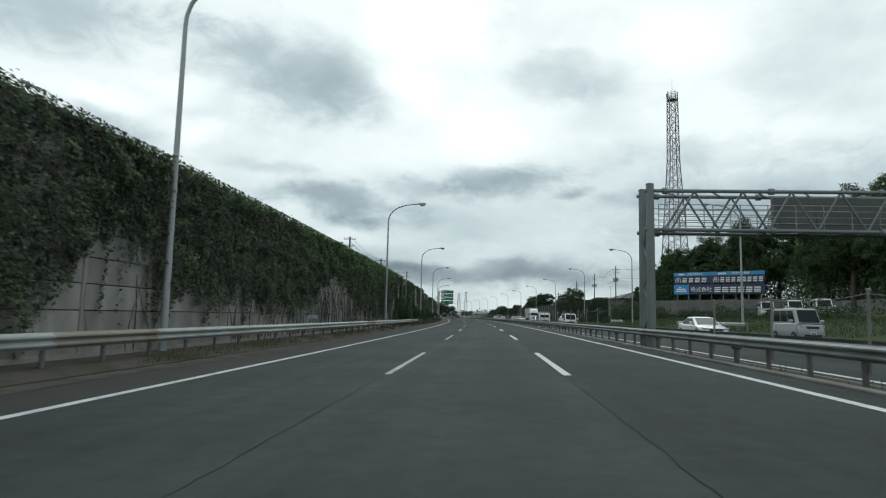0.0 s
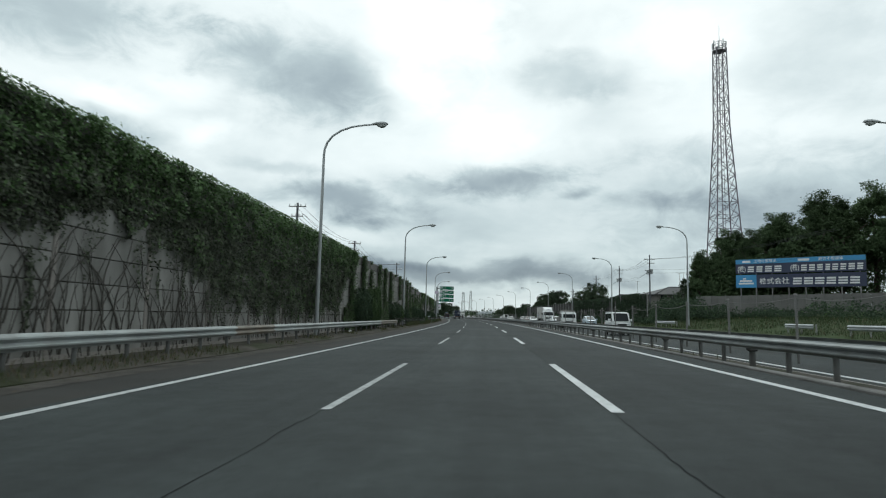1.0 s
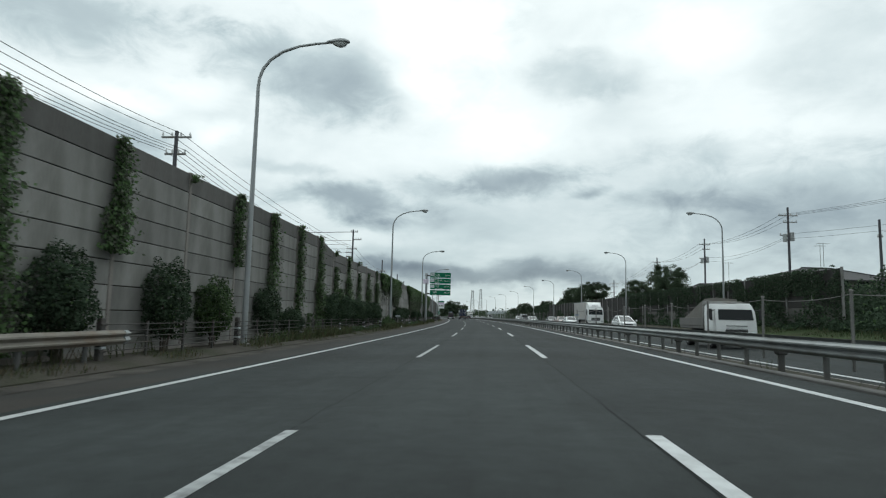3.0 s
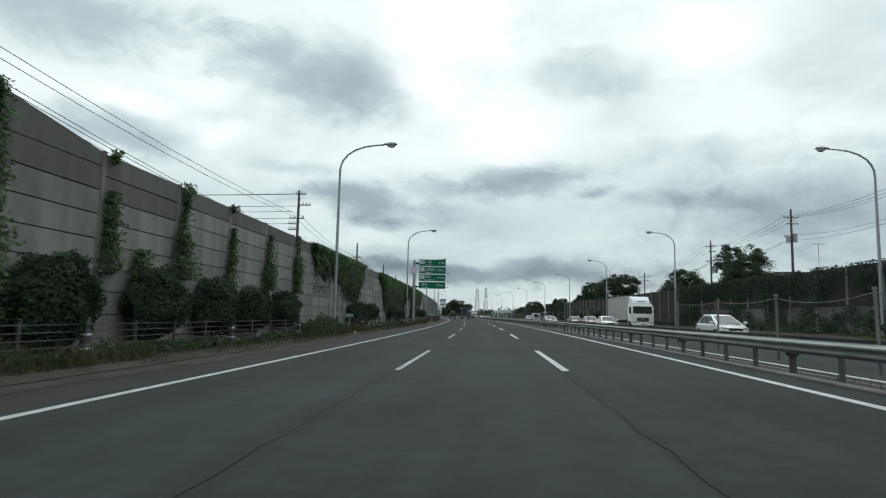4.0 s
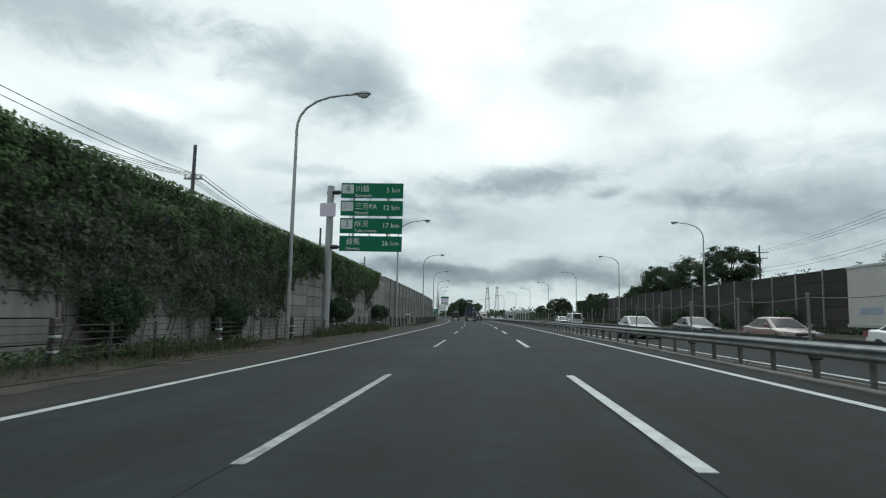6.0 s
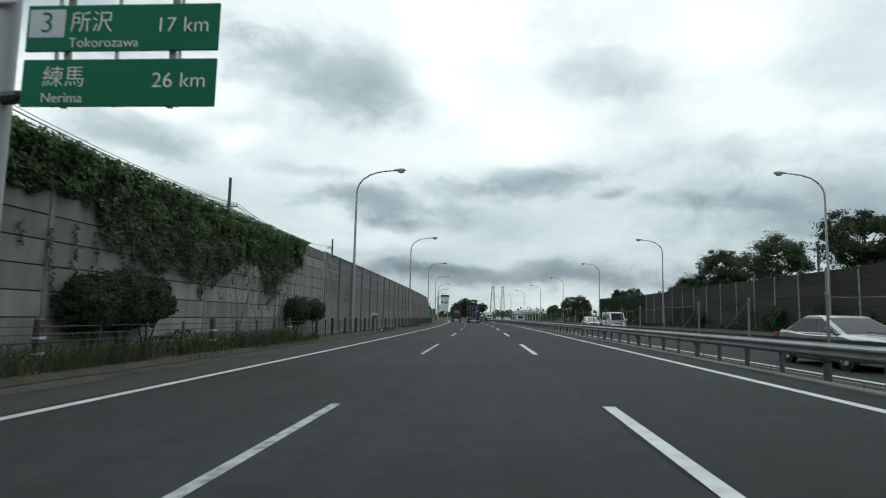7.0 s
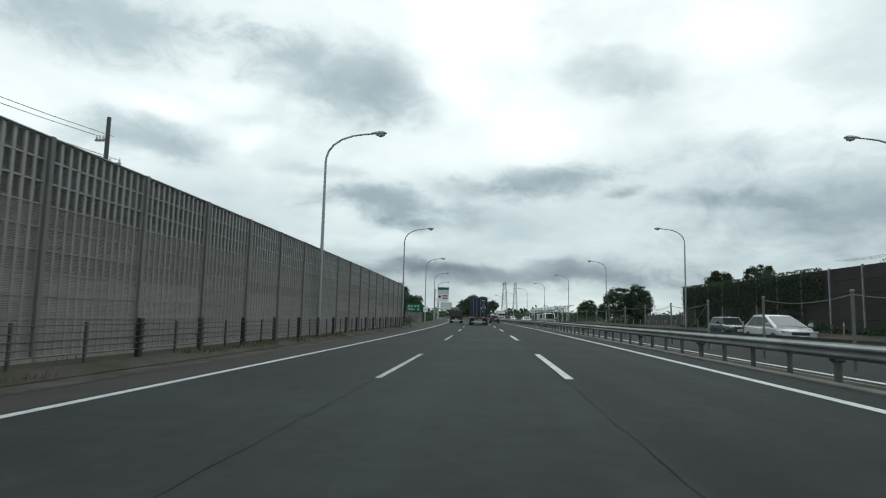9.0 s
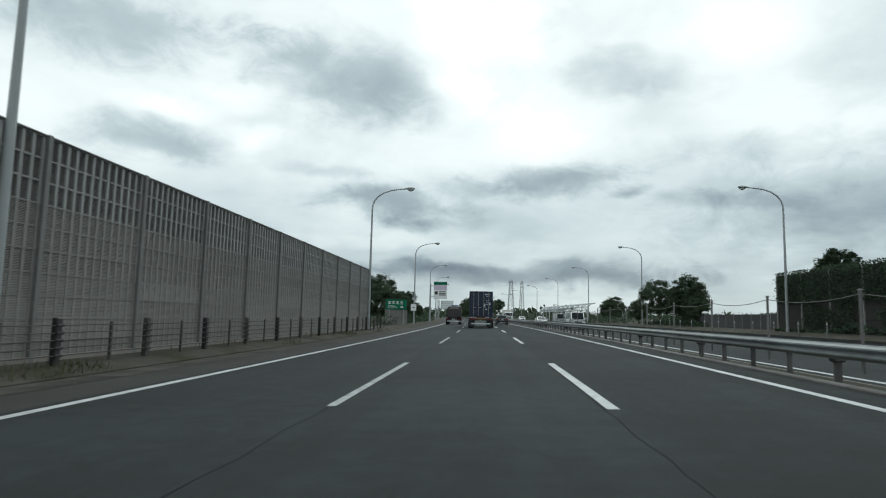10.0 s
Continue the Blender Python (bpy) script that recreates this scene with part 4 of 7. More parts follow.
for i in range(6):
    part("rear_hatch", Geo().box(5.9 + i * 1.6, 7.3 + i * 1.6, 0.09, 0.119, GZ0 + 0.4, GZ1 - 0.3, 0.01), DARKBOX, box)

# ---------- billboard on its frame ----------
bb = thing("billboard", stand(110.4, 34.9, 0.55, -40.3), "wide blue and navy advertising billboard on steel legs", "billboard")
BW = 14.9
zb = 4.60
for k, (z0, z1) in enumerate(((zb, zb + 1.74), (zb + 1.90, zb + 3.84))):
    pan = part("board", Geo().box(0, BW, -0.06, 0.06, z0, z1, 0.015), NAVY, bb, "navy board with white lettering")
    if k:
        part("header_strip", Geo().box(0.02, BW - 0.02, -0.075, -0.062, z1 - 0.62, z1 - 0.02), BLUE, pan, "bright blue header strip")
        words("slogan", "土地の買取王", 0.47, Matrix.Translation((2.3, -0.080, z1 - 0.32)), SIGNWHITE, pan, bold=0.006)
        words("slogan", "総合不動産業", 0.45, Matrix.Translation((9.9, -0.080, z1 - 0.32)), SIGNWHITE, pan, bold=0.006)
        for x in (0.3, 6.75):
            words("company_kind", "(株)", 0.90, Matrix.Translation((x - 0.06, -0.066, z0 + 0.60)), SIGNWHITE, pan, stretch=0.72, bold=0.008)
        for x, w in ((0.9, 1.0), (7.6, 1.3)):
            part("lettering_bar", Geo().box(x, x + w, -0.083, -0.077, z1 - 0.47, z1 - 0.18), SIGNWHITE, pan)
        bars = ((1.5, 0.9), (2.6, 0.85), (3.65, 0.95), (4.8, 0.95), (7.9, 0.75), (8.8, 0.75), (9.7, 0.7), (10.6, 0.6), (11.35, 0.7), (12.2, 0.7), (13.05, 0.75), (13.95, 0.7))
        for x, w in bars:
            for dz, hh in ((0.20, 0.19), (0.49, 0.18), (0.77, 0.20)):
                part("lettering_bar", Geo().box(x + 0.08 * dz, x + w * 0.86 + 0.08 * dz, -0.07, -0.062, z0 + dz, z0 + dz + hh), SIGNWHITE, pan)
    else:
        part("logo_panel", Geo().box(0.02, 2.6, -0.075, -0.062, z0 + 0.02, z1 - 0.02), BLUE, pan, "bright blue panel with a white mark")
        part("logo_mark", Geo().box(0.35, 2.25, -0.083, -0.077, z0 + 0.45, z0 + 0.68).box(0.5, 2.05, -0.083, -0.077, z0 + 0.80, z0 + 1.02).box(0.9, 1.3, -0.083, -0.077, z0 + 1.12, z0 + 1.30), SIGNWHITE, pan)
        words("company_kind", "株式会社", 0.90, Matrix.Translation((2.95, -0.066, z0 + 0.80)), SIGNWHITE, pan, bold=0.008)
        for i in range(6):
            x = 6.9 + i * 1.25
            for dz, hh in ((0.36, 0.21), (0.68, 0.20), (1.00, 0.23)):
                part("lettering_bar", Geo().box(x + 0.08 * dz, x + 1.0 + 0.08 * dz, -0.07, -0.062, z0 + dz, z0 + dz + hh), SIGNWHITE, pan)
for i in range(8):
    part("leg", Geo().box(0.5 + i * 1.95, 0.62 + i * 1.95, 0.08, 0.20, -0.6, zb + 3.7, 0.01), GALV_DULL, bb)
    part("strut", Geo().tube([(0.56 + i * 1.95, 0.15, 3.6), (0.56 + i * 1.95, 1.9, 0.2)], 0.04, 6), GALV_DULL, bb)


# ---------- lattice radio mast ----------
def lattice(parent, base_w, top_w, z0, z1, levels, mat, leg_r, br_r, taper=None):
    """Four-legged lattice; each bar is a part."""
    zs = [z0]
    while len(zs) <= levels:
        zs.append(z0 + (z1 - z0) * (1 - (1 - len(zs) / levels) ** 1.0))
    half = lambda z: (taper(z) if taper else base_w + (top_w - base_w) * (z - z0) / (z1 - z0)) / 2
    for a, b in zip(zs, zs[1:]):
        ha, hb = half(a), half(b)
        ca = [(-ha, -ha, a), (ha, -ha, a), (ha, ha, a), (-ha, ha, a)]
        cb = [(-hb, -hb, b), (hb, -hb, b), (hb, hb, b), (-hb, hb, b)]
        for i in range(4):
            j = (i + 1) % 4
            part("leg", Geo().tube([ca[i], cb[i]], leg_r, 6), mat, parent)
            part("girt", Geo().tube([cb[i], cb[j]], br_r, 5), mat, parent)
            part("brace", Geo().tube([ca[i], cb[j]], br_r, 5), mat, parent)
            part("brace", Geo().tube([ca[j], cb[i]], br_r, 5), mat, parent)


mast = thing("radio_mast", stand(134.5, 43.6, 2.2), "tall weathered lattice radio mast with antennas at its top", "mast")
mast_w = lambda z: 5.6 - 3.5 * min(1, z / 33) - 0.35 * max(0, (z - 33) / 15)
lattice(mast, 5.6, 1.8, 0, 48, 20, TOWER_MAT, 0.11, 0.05, taper=mast_w)
part("ladder", Geo().tube([(-0.25, 0, 0), (-0.25, 0, 48)], 0.035, 5).tube([(0.25, 0, 0), (0.25, 0, 48)], 0.035, 5).tube([(0, 0.3, 0), (0, 0.3, 48)], 0.06, 5), TOWER_MAT, mast)
g = Geo()
for k in range(24):
    a, b = 2 * math.pi * k / 24, 2 * math.pi * (k + 1) / 24
    for z, r in ((47.6, 1.05), (48.7, 1.1), (49.1, 1.1)):
        g.tube([(r * math.cos(a), r * math.sin(a), z), (r * math.cos(b), r * math.sin(b), z)], 0.04, 5)
    if k % 2 == 0:
        g.tube([(1.05 * math.cos(a), 1.05 * math.sin(a), 47.6), (1.1 * math.cos(a), 1.1 * math.sin(a), 49.1)], 0.03, 5)
part("platform_rail", g, TOWER_MAT, mast)
part("platform", Geo().tube([(0, 0, 47.5), (0, 0, 47.62)], 1.05, 20), TOWER_MAT, mast)
for k in range(9):
    a = 2 * math.pi * k / 9
    c = (1.2 * math.cos(a), 1.2 * math.sin(a))
    part("antenna", Geo().box(c[0] - 0.08, c[0] + 0.08, c[1] - 0.07, c[1] + 0.07, 47.4 + 0.5 * (k % 3), 49.2 + 0.3 * (k % 2), 0.04), GALV, mast)
part("spike", Geo().tube([(0, 0, 48), (0, 0, 52.5)], [0.05, 0.02], 6), GALV_DULL, mast)
part("side_antenna", Geo().tube([(-2.2, -2.0, 12.0), (-2.2, -2.0, 14.0)], 0.06, 6).box(-2.6, -2.0, -2.05, -1.95, 12.8, 12.9), GALV_DULL, mast)


# ---------- utility poles and wires ----------
def utility_pole(m, h, arms, label, box=False, old=None):
    t = thing("utility_pole", m, label, "utility pole")
    part("shaft", Geo().tube([(0, 0, -0.5), (0, 0, h)], [0.17, 0.10], 10), POLE_CONC, t, smooth=True)
    for z, w, off in arms:
        a = part("crossarm", Geo().box(off - w / 2, off + w / 2, -0.05, 0.05, z - 0.05, z + 0.05, 0.01), GALV_DULL, t)
        for i in range(4):
            x = off - w / 2 + 0.08 + (w - 0.16) * i / 3
            part("insulator", Geo().tube([(x, 0, z + 0.05), (x, 0, z + 0.13), (x, 0, z + 0.26)], [0.03, 0.06, 0.04], 7), SIGNWHITE, a)
    if box:
        part("transformer", Geo().tube([(0.35, 0, h - 3.6), (0.35, 0, h - 2.7)], 0.24, 12), GALV, t, "grey drum transformer", smooth=True)
        part("transformer", Geo().tube([(-0.38, 0, h - 3.7), (-0.38, 0, h - 2.9)], 0.22, 12), GALV, t, "grey drum transformer", smooth=True)
    return t


def wires(pts_list, r=0.015, name="overhead_wire", label="thin dark overhead wires between poles"):
    t = thing(name, Matrix.Identity(4), label, "wire")
    for a, b, sag in pts_list:
        pts = [a.lerp(b, i / 8) - Vector((0, 0, 4 * sag * (i / 8) * (1 - i / 8))) for i in range(9)]
        part("wire", Geo().tube(pts, r, 4), WIRE, t)


LP = [(82.0, -18.0, 12.1), (106.4, -17.2, 11.4), (152.2, -16.7, 12.4), (182.0, -17.1, 11.2), (213.0, -17.7, 10.8), (250.0, -19.3, 11.3)]
tops = []
for i, (s, u, h) in enumerate(LP):
    m = stand(s, u, 0)
    arms = {-1: [(h - 0.35, 1.7, 0), (h - 1.3, 1.2, 0)], 0: [(h - 0.35, 1.7, 0), (h - 1.3, 1.2, 0)], 1: [(h - 0.3, 1.0, 0.15), (h - 1.3, 1.1, 0.55), (h - 2.5, 1.3, -0.1), (h - 3.0, 0.9, -0.4), (h - 3.5, 0.9, -0.4), (h - 4.8, 2.0, 1.0)], 2: [(h - 2.0, 1.1, 0)], 3: [(h - 2.0, 1.3, 0)], 4: [(h - 1.2, 0.7, -0.3), (h - 2.4, 1.6, 0)]}[i - 1]
    utility_pole(m, h, arms, "concrete utility pole with crossarms behind the noise wall")
    tops.append((m, h, arms))
segs = []
chain = tops
for (ma, ha, aa), (mb, hb, ab) in zip(chain, chain[1:]):
    for zi, off in ((0, -0.4), (0, 0.3), (-1, -0.6), (-1, -0.2), (-1, 0.25), (-1, 0.6)):
        za, zb2 = (arms_[2 if zi == 0 and len(arms_) > 4 else zi][0] + 0.2 for arms_ in (aa, ab))
        segs.append((ma @ Vector((off, 0, za)), mb @ Vector((off, 0, zb2)), 0.7))
wires(segs)
side = stand(152.2, -16.7, 0)
wires([(side @ Vector((-46, -2, 12.3)), side @ Vector((-0.4, 0, 12.1)), 0.5), (side @ Vector((-46, -3, 12.3)), side @ Vector((0.5, 0, 12.1)), 0.6), (side @ Vector((-44, -6, 11.4)), side @ Vector((-0.3, 0, 11.0)), 0.7), (side @ Vector((-44, -8, 10.9)), side @ Vector((-0.6, 0, 10.5)), 0.8), (side @ Vector((-44, -6, 10.2)), side @ Vector((-0.5, 0, 9.9)), 0.7), (side @ Vector((-44, -7, 9.7)), side @ Vector((-0.8, 0, 9.4)), 0.7)], r=0.024)

RP = [(140.6, 32.2, 12.6, True, 2.0), (166.7, 33.3, 12.6, True, 1.6), (187.7, 32.8, 11.8, False, 1.4), (225.8, 34.5, 9.9, False, 2.2), (238.0, 34.8, 9.0, False, 2.0)]
rt = []
for s, u, h, bx, w in RP:
    m = stand(s, u, 0.2)
    utility_pole(m, h, [(h - 0.9, w, 0), (h - 1.6, w * 0.7, 0.2), (h - 3.0, w * 0.6, -0.3)], "concrete utility pole with crossarms and drum transformers" if bx else "concrete utility pole with crossarms", bx)
    rt.append((m, h))
segs = []
chain = [(stand(96, 40, 0), 12.0)] + rt + [(stand(300, 45, 0), 9.0)]
for (ma, ha), (mb, hb) in zip(chain, chain[1:]):
    for off, dz in ((-0.8, -0.8), (0.0, -0.8), (0.8, -0.8), (0.4, -2.8), (-0.4, -3.4)):
        segs.append((ma @ Vector((off, 0, ha + dz)), mb @ Vector((off, 0, hb + dz)), 0.8))
wires(segs)
utility_pole(stand(132.2, 36.1, 0.9), 9.2, [(7.6, 0.5, 0)], "plain slim dark pole beside the houses")


# ---------- distance sign ----------
ds = thing("distance_sign", stand(183.0, -9.45, 0.09), "green four-panel distance sign on a thick grey pole", "road sign")
part("pole", Geo().tube([(0.2, 0.15, -0.2), (0.2, 0.15, 8.78)], [0.215, 0.205], 16), PEWTER, ds, smooth=True)
part("pole_cap", Geo().tube([(0.2, 0.15, 8.78), (0.2, 0.15, 8.84)], [0.21, 0.13], 16), PEWTER, ds)
for z in (8.40, 5.18):
    part("arm", Geo().tube([(0.0, 0.10, z), (1.05, -0.1, z)], 0.065, 10), TRIM, ds)
    part("clamp", Geo().tube([(0.42, 0.02, z), (0.78, -0.05, z)], 0.13, 8), TRIM, ds, "bolted clamp")
for x in (1.60, 3.60):
    part("back_post", Geo().box(x, x + 0.11, -0.14, -0.05, 4.95, 8.85, 0.01), GALV_DULL, ds)
for x in (1.45, 2.6, 3.78):
    part("bracket", Geo().box(x, x + 0.05, -0.17, -0.12, 4.95, 8.8), GALV, ds)
PW, PH = 3.64, 0.89
rows = [("4", "川越", "Kawagoe", "5 km"), ("3-1", "三芳PA", "Miyoshi", "12 km"), ("3", "所沢", "Tokorozawa", "17 km"), ("", "練馬", "Nerima", "26 km")]
for i, (num, jp, en, dist) in enumerate(rows):
    z0 = 8.04 - i * 1.035
    x0 = 0.90
    pn = part("panel", Geo().box(x0, x0 + PW, -0.22, -0.18, z0, z0 + PH, 0.015), GREEN, ds, "green reflective sign panel")
    off = 0.14
    if num:
        part("number_plate", Geo().box(x0 + 0.06, x0 + 0.74, -0.226, -0.221, z0 + 0.27, z0 + 0.80), SIGNGREY, pn, "pale square with the junction number")
        words("number", num, 0.56 if len(num) == 1 else 0.42, Matrix.Translation((x0 + 0.40, -0.232, z0 + 0.53)), GREEN if i != 1 else LILAC_GREY, pn, align="CENTER")
        off = 0.84
    else:
        off = 0.40
    words("place_name", jp, 0.43, Matrix.Translation((x0 + off, -0.228, z0 + 0.53)), SIGNWHITE, pn, stretch=0.95)
    words("place_name_latin", en, 0.26, Matrix.Translation((x0 + off, -0.228, z0 + 0.155)), SIGNWHITE, pn)
    words("distance", dist, 0.40, Matrix.Translation((x0 + PW - 0.17, -0.228, z0 + 0.47)), SIGNWHITE, pn, align="RIGHT")
lil = part("route_plate", Geo().box(-0.34, 0.60, -0.16, -0.11, 6.95, 7.75, 0.022), PINK, ds, "small faded lilac plate on the pole")
part("faded_mark", Geo().box(-0.12, 0.11, -0.164, -0.161, 7.5, 7.56).box(0.26, 0.42, -0.164, -0.161, 7.42, 7.58).box(-0.14, 0.46, -0.164, -0.161, 7.08, 7.12), SIGNGREY, lil)


def km_post(s, text, z=0.2):
    t = thing("kilometre_post", stand(s, -8.95 if s > 90 else -9.45, z), "small white kilometre plate on a short post", "road sign")
    part("post", Geo().tube([(0, 0.03, -0.2), (0, 0.03, 1.25)], 0.035, 8), GALV_DULL, t)
    p = part("plate", Geo().box(-0.25, 0.25, -0.03, 0.0, 1.02, 1.22, 0.012), SIGNWHITE if s > 200 else SIGNGREY, t)
    if s > 200:
        part("lower_plate", Geo().box(-0.17, 0.17, -0.03, 0.0, 0.84, 0.98, 0.012), GREEN, t, "small green plate")
    words("number", text, 0.19, Matrix.Translation((0, -0.036, 1.12)), GREEN, p, align="CENTER")


km_post(139.2, "26.2", 0.15)
km_post(33.0, "26.3", 0.1)
km_post(222.5, "26.1", 0.38)


# ---------- signs past the end of the wall ----------
gs = thing("green_notice_sign", stand(320.0, -11.6, 0.1), "green notice sign on a grey board wall with white letters", "road sign")
part("board", Geo().box(-0.2, 2.4, -0.05, 0.05, 2.05, 3.25, 0.02), GREEN, gs)
words("distance", "200m", 0.5, Matrix.Translation((0.05, -0.06, 2.35)), SIGNWHITE, gs)
part("lettering_bar", Geo().box(1.62, 2.0, -0.065, -0.052, 2.22, 2.28).box(1.66, 1.96, -0.065, -0.052, 2.36, 2.42).box(1.78, 1.84, -0.065, -0.052, 2.285, 2.355), SIGNWHITE, gs)
for i in range(4):
    x = 0.1 + 0.5 * i
    part("lettering_bar", Geo().box(x, x + 0.35, -0.065, -0.052, 2.70, 2.75).box(x + 0.04, x + 0.30, -0.065, -0.052, 2.82, 2.87).box(x, x + 0.35, -0.065, -0.052, 2.96, 3.01).box(x + 0.14, x + 0.19, -0.065, -0.052, 2.755, 2.815).box(x + 0.14, x + 0.19, -0.065, -0.052, 2.875, 2.955), SIGNWHITE, gs)
for i in range(4):
    part("backing_panel", Geo().box(-0.3 + i * 0.7, 0.38 + i * 0.7, 0.08, 0.14, 0, 2.0, 0.01), SLATE, gs)
for x in (0.2, 2.0):
    part("leg", Geo().box(x, x + 0.1, 0.052, 0.078, -0.1, 3.1), GALV_DULL, gs)
ws = thing("white_plate_sign", stand(330.0, -9.3, 0.1), "small white plate sign on a slim post", "road sign")
part("post", Geo().tube([(0, 0, -0.2), (0, 0, 2.9)], 0.04, 8), GALV, ws)
part("plate", Geo().box(-0.38, 0.38, -0.06, -0.02, 1.95, 2.85, 0.02), SIGNWHITE, ws)
part("mark", Geo().box(-0.15, 0.15, -0.066, -0.061, 2.35, 2.45), TRIM, ws)
fs = thing("junction_sign", stand(374.0, -9.6, 0.1), "tall white sign with green header on a grey pole", "road sign")
part("pole", Geo().tube([(0, 0, -0.2), (0, 0, 8.0)], 0.16, 12), PEWTER, fs, smooth=True)
for z in (5.4, 7.6):
    part("arm", Geo().tube([(0, 0, z), (2.4, -0.1, z)], 0.07, 8), PEWTER, fs)
bd = part("board", Geo().box(0.7, 3.5, -0.28, -0.2, 4.9, 8.5, 0.03), SIGNWHITE, fs)
part("header", Geo().box(0.72, 3.48, -0.292, -0.282, 7.8, 8.46), GREEN, bd, "green header band")
part("band", Geo().box(0.72, 3.48, -0.292, -0.282, 6.75, 7.76), PINK, bd, "pale lilac band")
part("symbol", Geo().tube([(1.25, -0.295, 6.1), (1.25, -0.285, 6.1)], 0.36, 16), TRIM, bd)
for i in range(3):
    part("lettering_bar", Geo().box(1.85, 3.2, -0.292, -0.283, 5.6 + i * 0.34, 5.8 + i * 0.34), TRIM, bd)
fg = thing("far_gantry_sign", stand(470.0, -9.5, 0.1), "distant white board on a steel frame over the verge", "road sign")
for x in (0.0, 5.0):
    part("column", Geo().tube([(x, 0, -0.2), (x, 0, 7.0)], 0.14, 10), GALV, fg)
part("board", Geo().box(0.6, 5.2, -0.2, -0.1, 3.9, 6.9, 0.03), SIGNGREY, fg)
for i in range(3):
    part("lettering_bar", Geo().box(1.2, 4.6, -0.215, -0.205, 4.5 + i * 0.75, 4.8 + i * 0.75), SIGNWHITE, fg)

# ---------- white steel shelter frame beyond the oncoming lanes ----------
br = thing("white_truss_frame", stand(431.0, 22.6, 0.1), "white curved steel truss frame beside the far lanes", "truss")
for k in range(12):
    y = -58 + k * 6.0
    part("rib", Geo().tube([(0, y, 0), (0, y, 2.5), (0.15, y, 3.2), (0.7, y, 3.75), (1.6, y, 4.0)], 0.10, 8), SIGNGREY, br, smooth=True)
    if k < 11:
        part("brace", Geo().tube([(0.05, y, 2.5), (0.6, y + 1.5, 3.7), (0.05, y + 3, 2.5), (0.6, y + 4.5, 3.7), (0.05, y + 6, 2.5)], 0.07, 6), SIGNGREY, br)
for x, z in ((0.0, 2.5), (0.15, 3.2), (0.7, 3.75), (1.6, 4.0)):
    part("rail", Geo().tube([(x, -58, z), (x, 8, z)], 0.09, 8), SIGNGREY, br)

# ---------- far pylons ----------
for s, u, h in ((640.0, 42.0, 25.0), (760.0, 76.0, 31.0)):
    py = thing("far_pylon", stand(s, u, -0.5), "distant pale lattice transmission pylon", "pylon", "far pylons")
    lattice(py, 4.4, 1.5, 0, h, 9, GALV, 0.11, 0.06)
    for i in range(3):
        z = h - 1.5 - 4.0 * i
        part("crossarm", Geo().tube([(-1.9, 0, z), (0, 0, z + 0.6), (1.9, 0, z)], 0.08, 6).tube([(-1.9, 0, z), (1.9, 0, z)], 0.07, 6), GALV, py)


# ---------- houses past the right wall ----------
def house(m, w, d, h, rise, label, roof_mat=ROOF):
    t = thing("house", m, label, "house")
    part("wall", Geo().box(-w / 2, w / 2, -d / 2, d / 2, -0.5, h, 0.02), PLASTER, t)
    e, rl = 0.7, max(0.5, w / 2 - d / 2)
    ro = Geo()
    c = [(-w / 2 - e, -d / 2 - e, h), (w / 2 + e, -d / 2 - e, h), (w / 2 + e, d / 2 + e, h), (-w / 2 - e, d / 2 + e, h), (-rl, 0, h + rise), (rl, 0, h + rise)]
    ro.add(c, [(0, 1, 5, 4), (1, 2, 5), (2, 3, 4, 5), (3, 0, 4), (0, 3, 2, 1)])
    c2 = [(x, y, z - 0.14) for x, y, z in c[:4]] + c[:4]
    ro.add(c2, [(0, 1, 5, 4), (1, 2, 6, 5), (2, 3, 7, 6), (3, 0, 4, 7), (0, 3, 2, 1)])
    r = part("roof", ro, roof_mat, t, "dark tiled hip roof")
    for i in range(3):
        tile = Geo().tube([(-rl if i else -rl, 0, h + rise + 0.03), (rl, 0, h + rise + 0.03)], 0.10, 6) if i == 0 else Geo().tube([(rl * (1 if i == 1 else -1), 0, h + rise + 0.02), ((w / 2 + e) * (1 if i == 1 else -1), -d / 2 - e, h + 0.04)], 0.09, 6)
        part("ridge", tile, roof_mat, r)
    for i in range(max(2, int(w / 2.6))):
        x = -w / 2 + 1.3 + i * 2.5
        for z in ((0.9, 3.5) if h > 4.5 else (0.9,)):
            wd = part("window", Geo().box(x - 0.8, x + 0.8, -d / 2 - 0.05, -d / 2 + 0.02, z, z + 1.25, 0.02), GALV_DULL, t)
            part("pane", Geo().box(x - 0.7, x - 0.03, -d / 2 - 0.062, -d / 2 - 0.051, z + 0.1, z + 1.15).box(x + 0.03, x + 0.7, -d / 2 - 0.062, -d / 2 - 0.051, z + 0.1, z + 1.15), GLASS_DARK, wd)
    return t


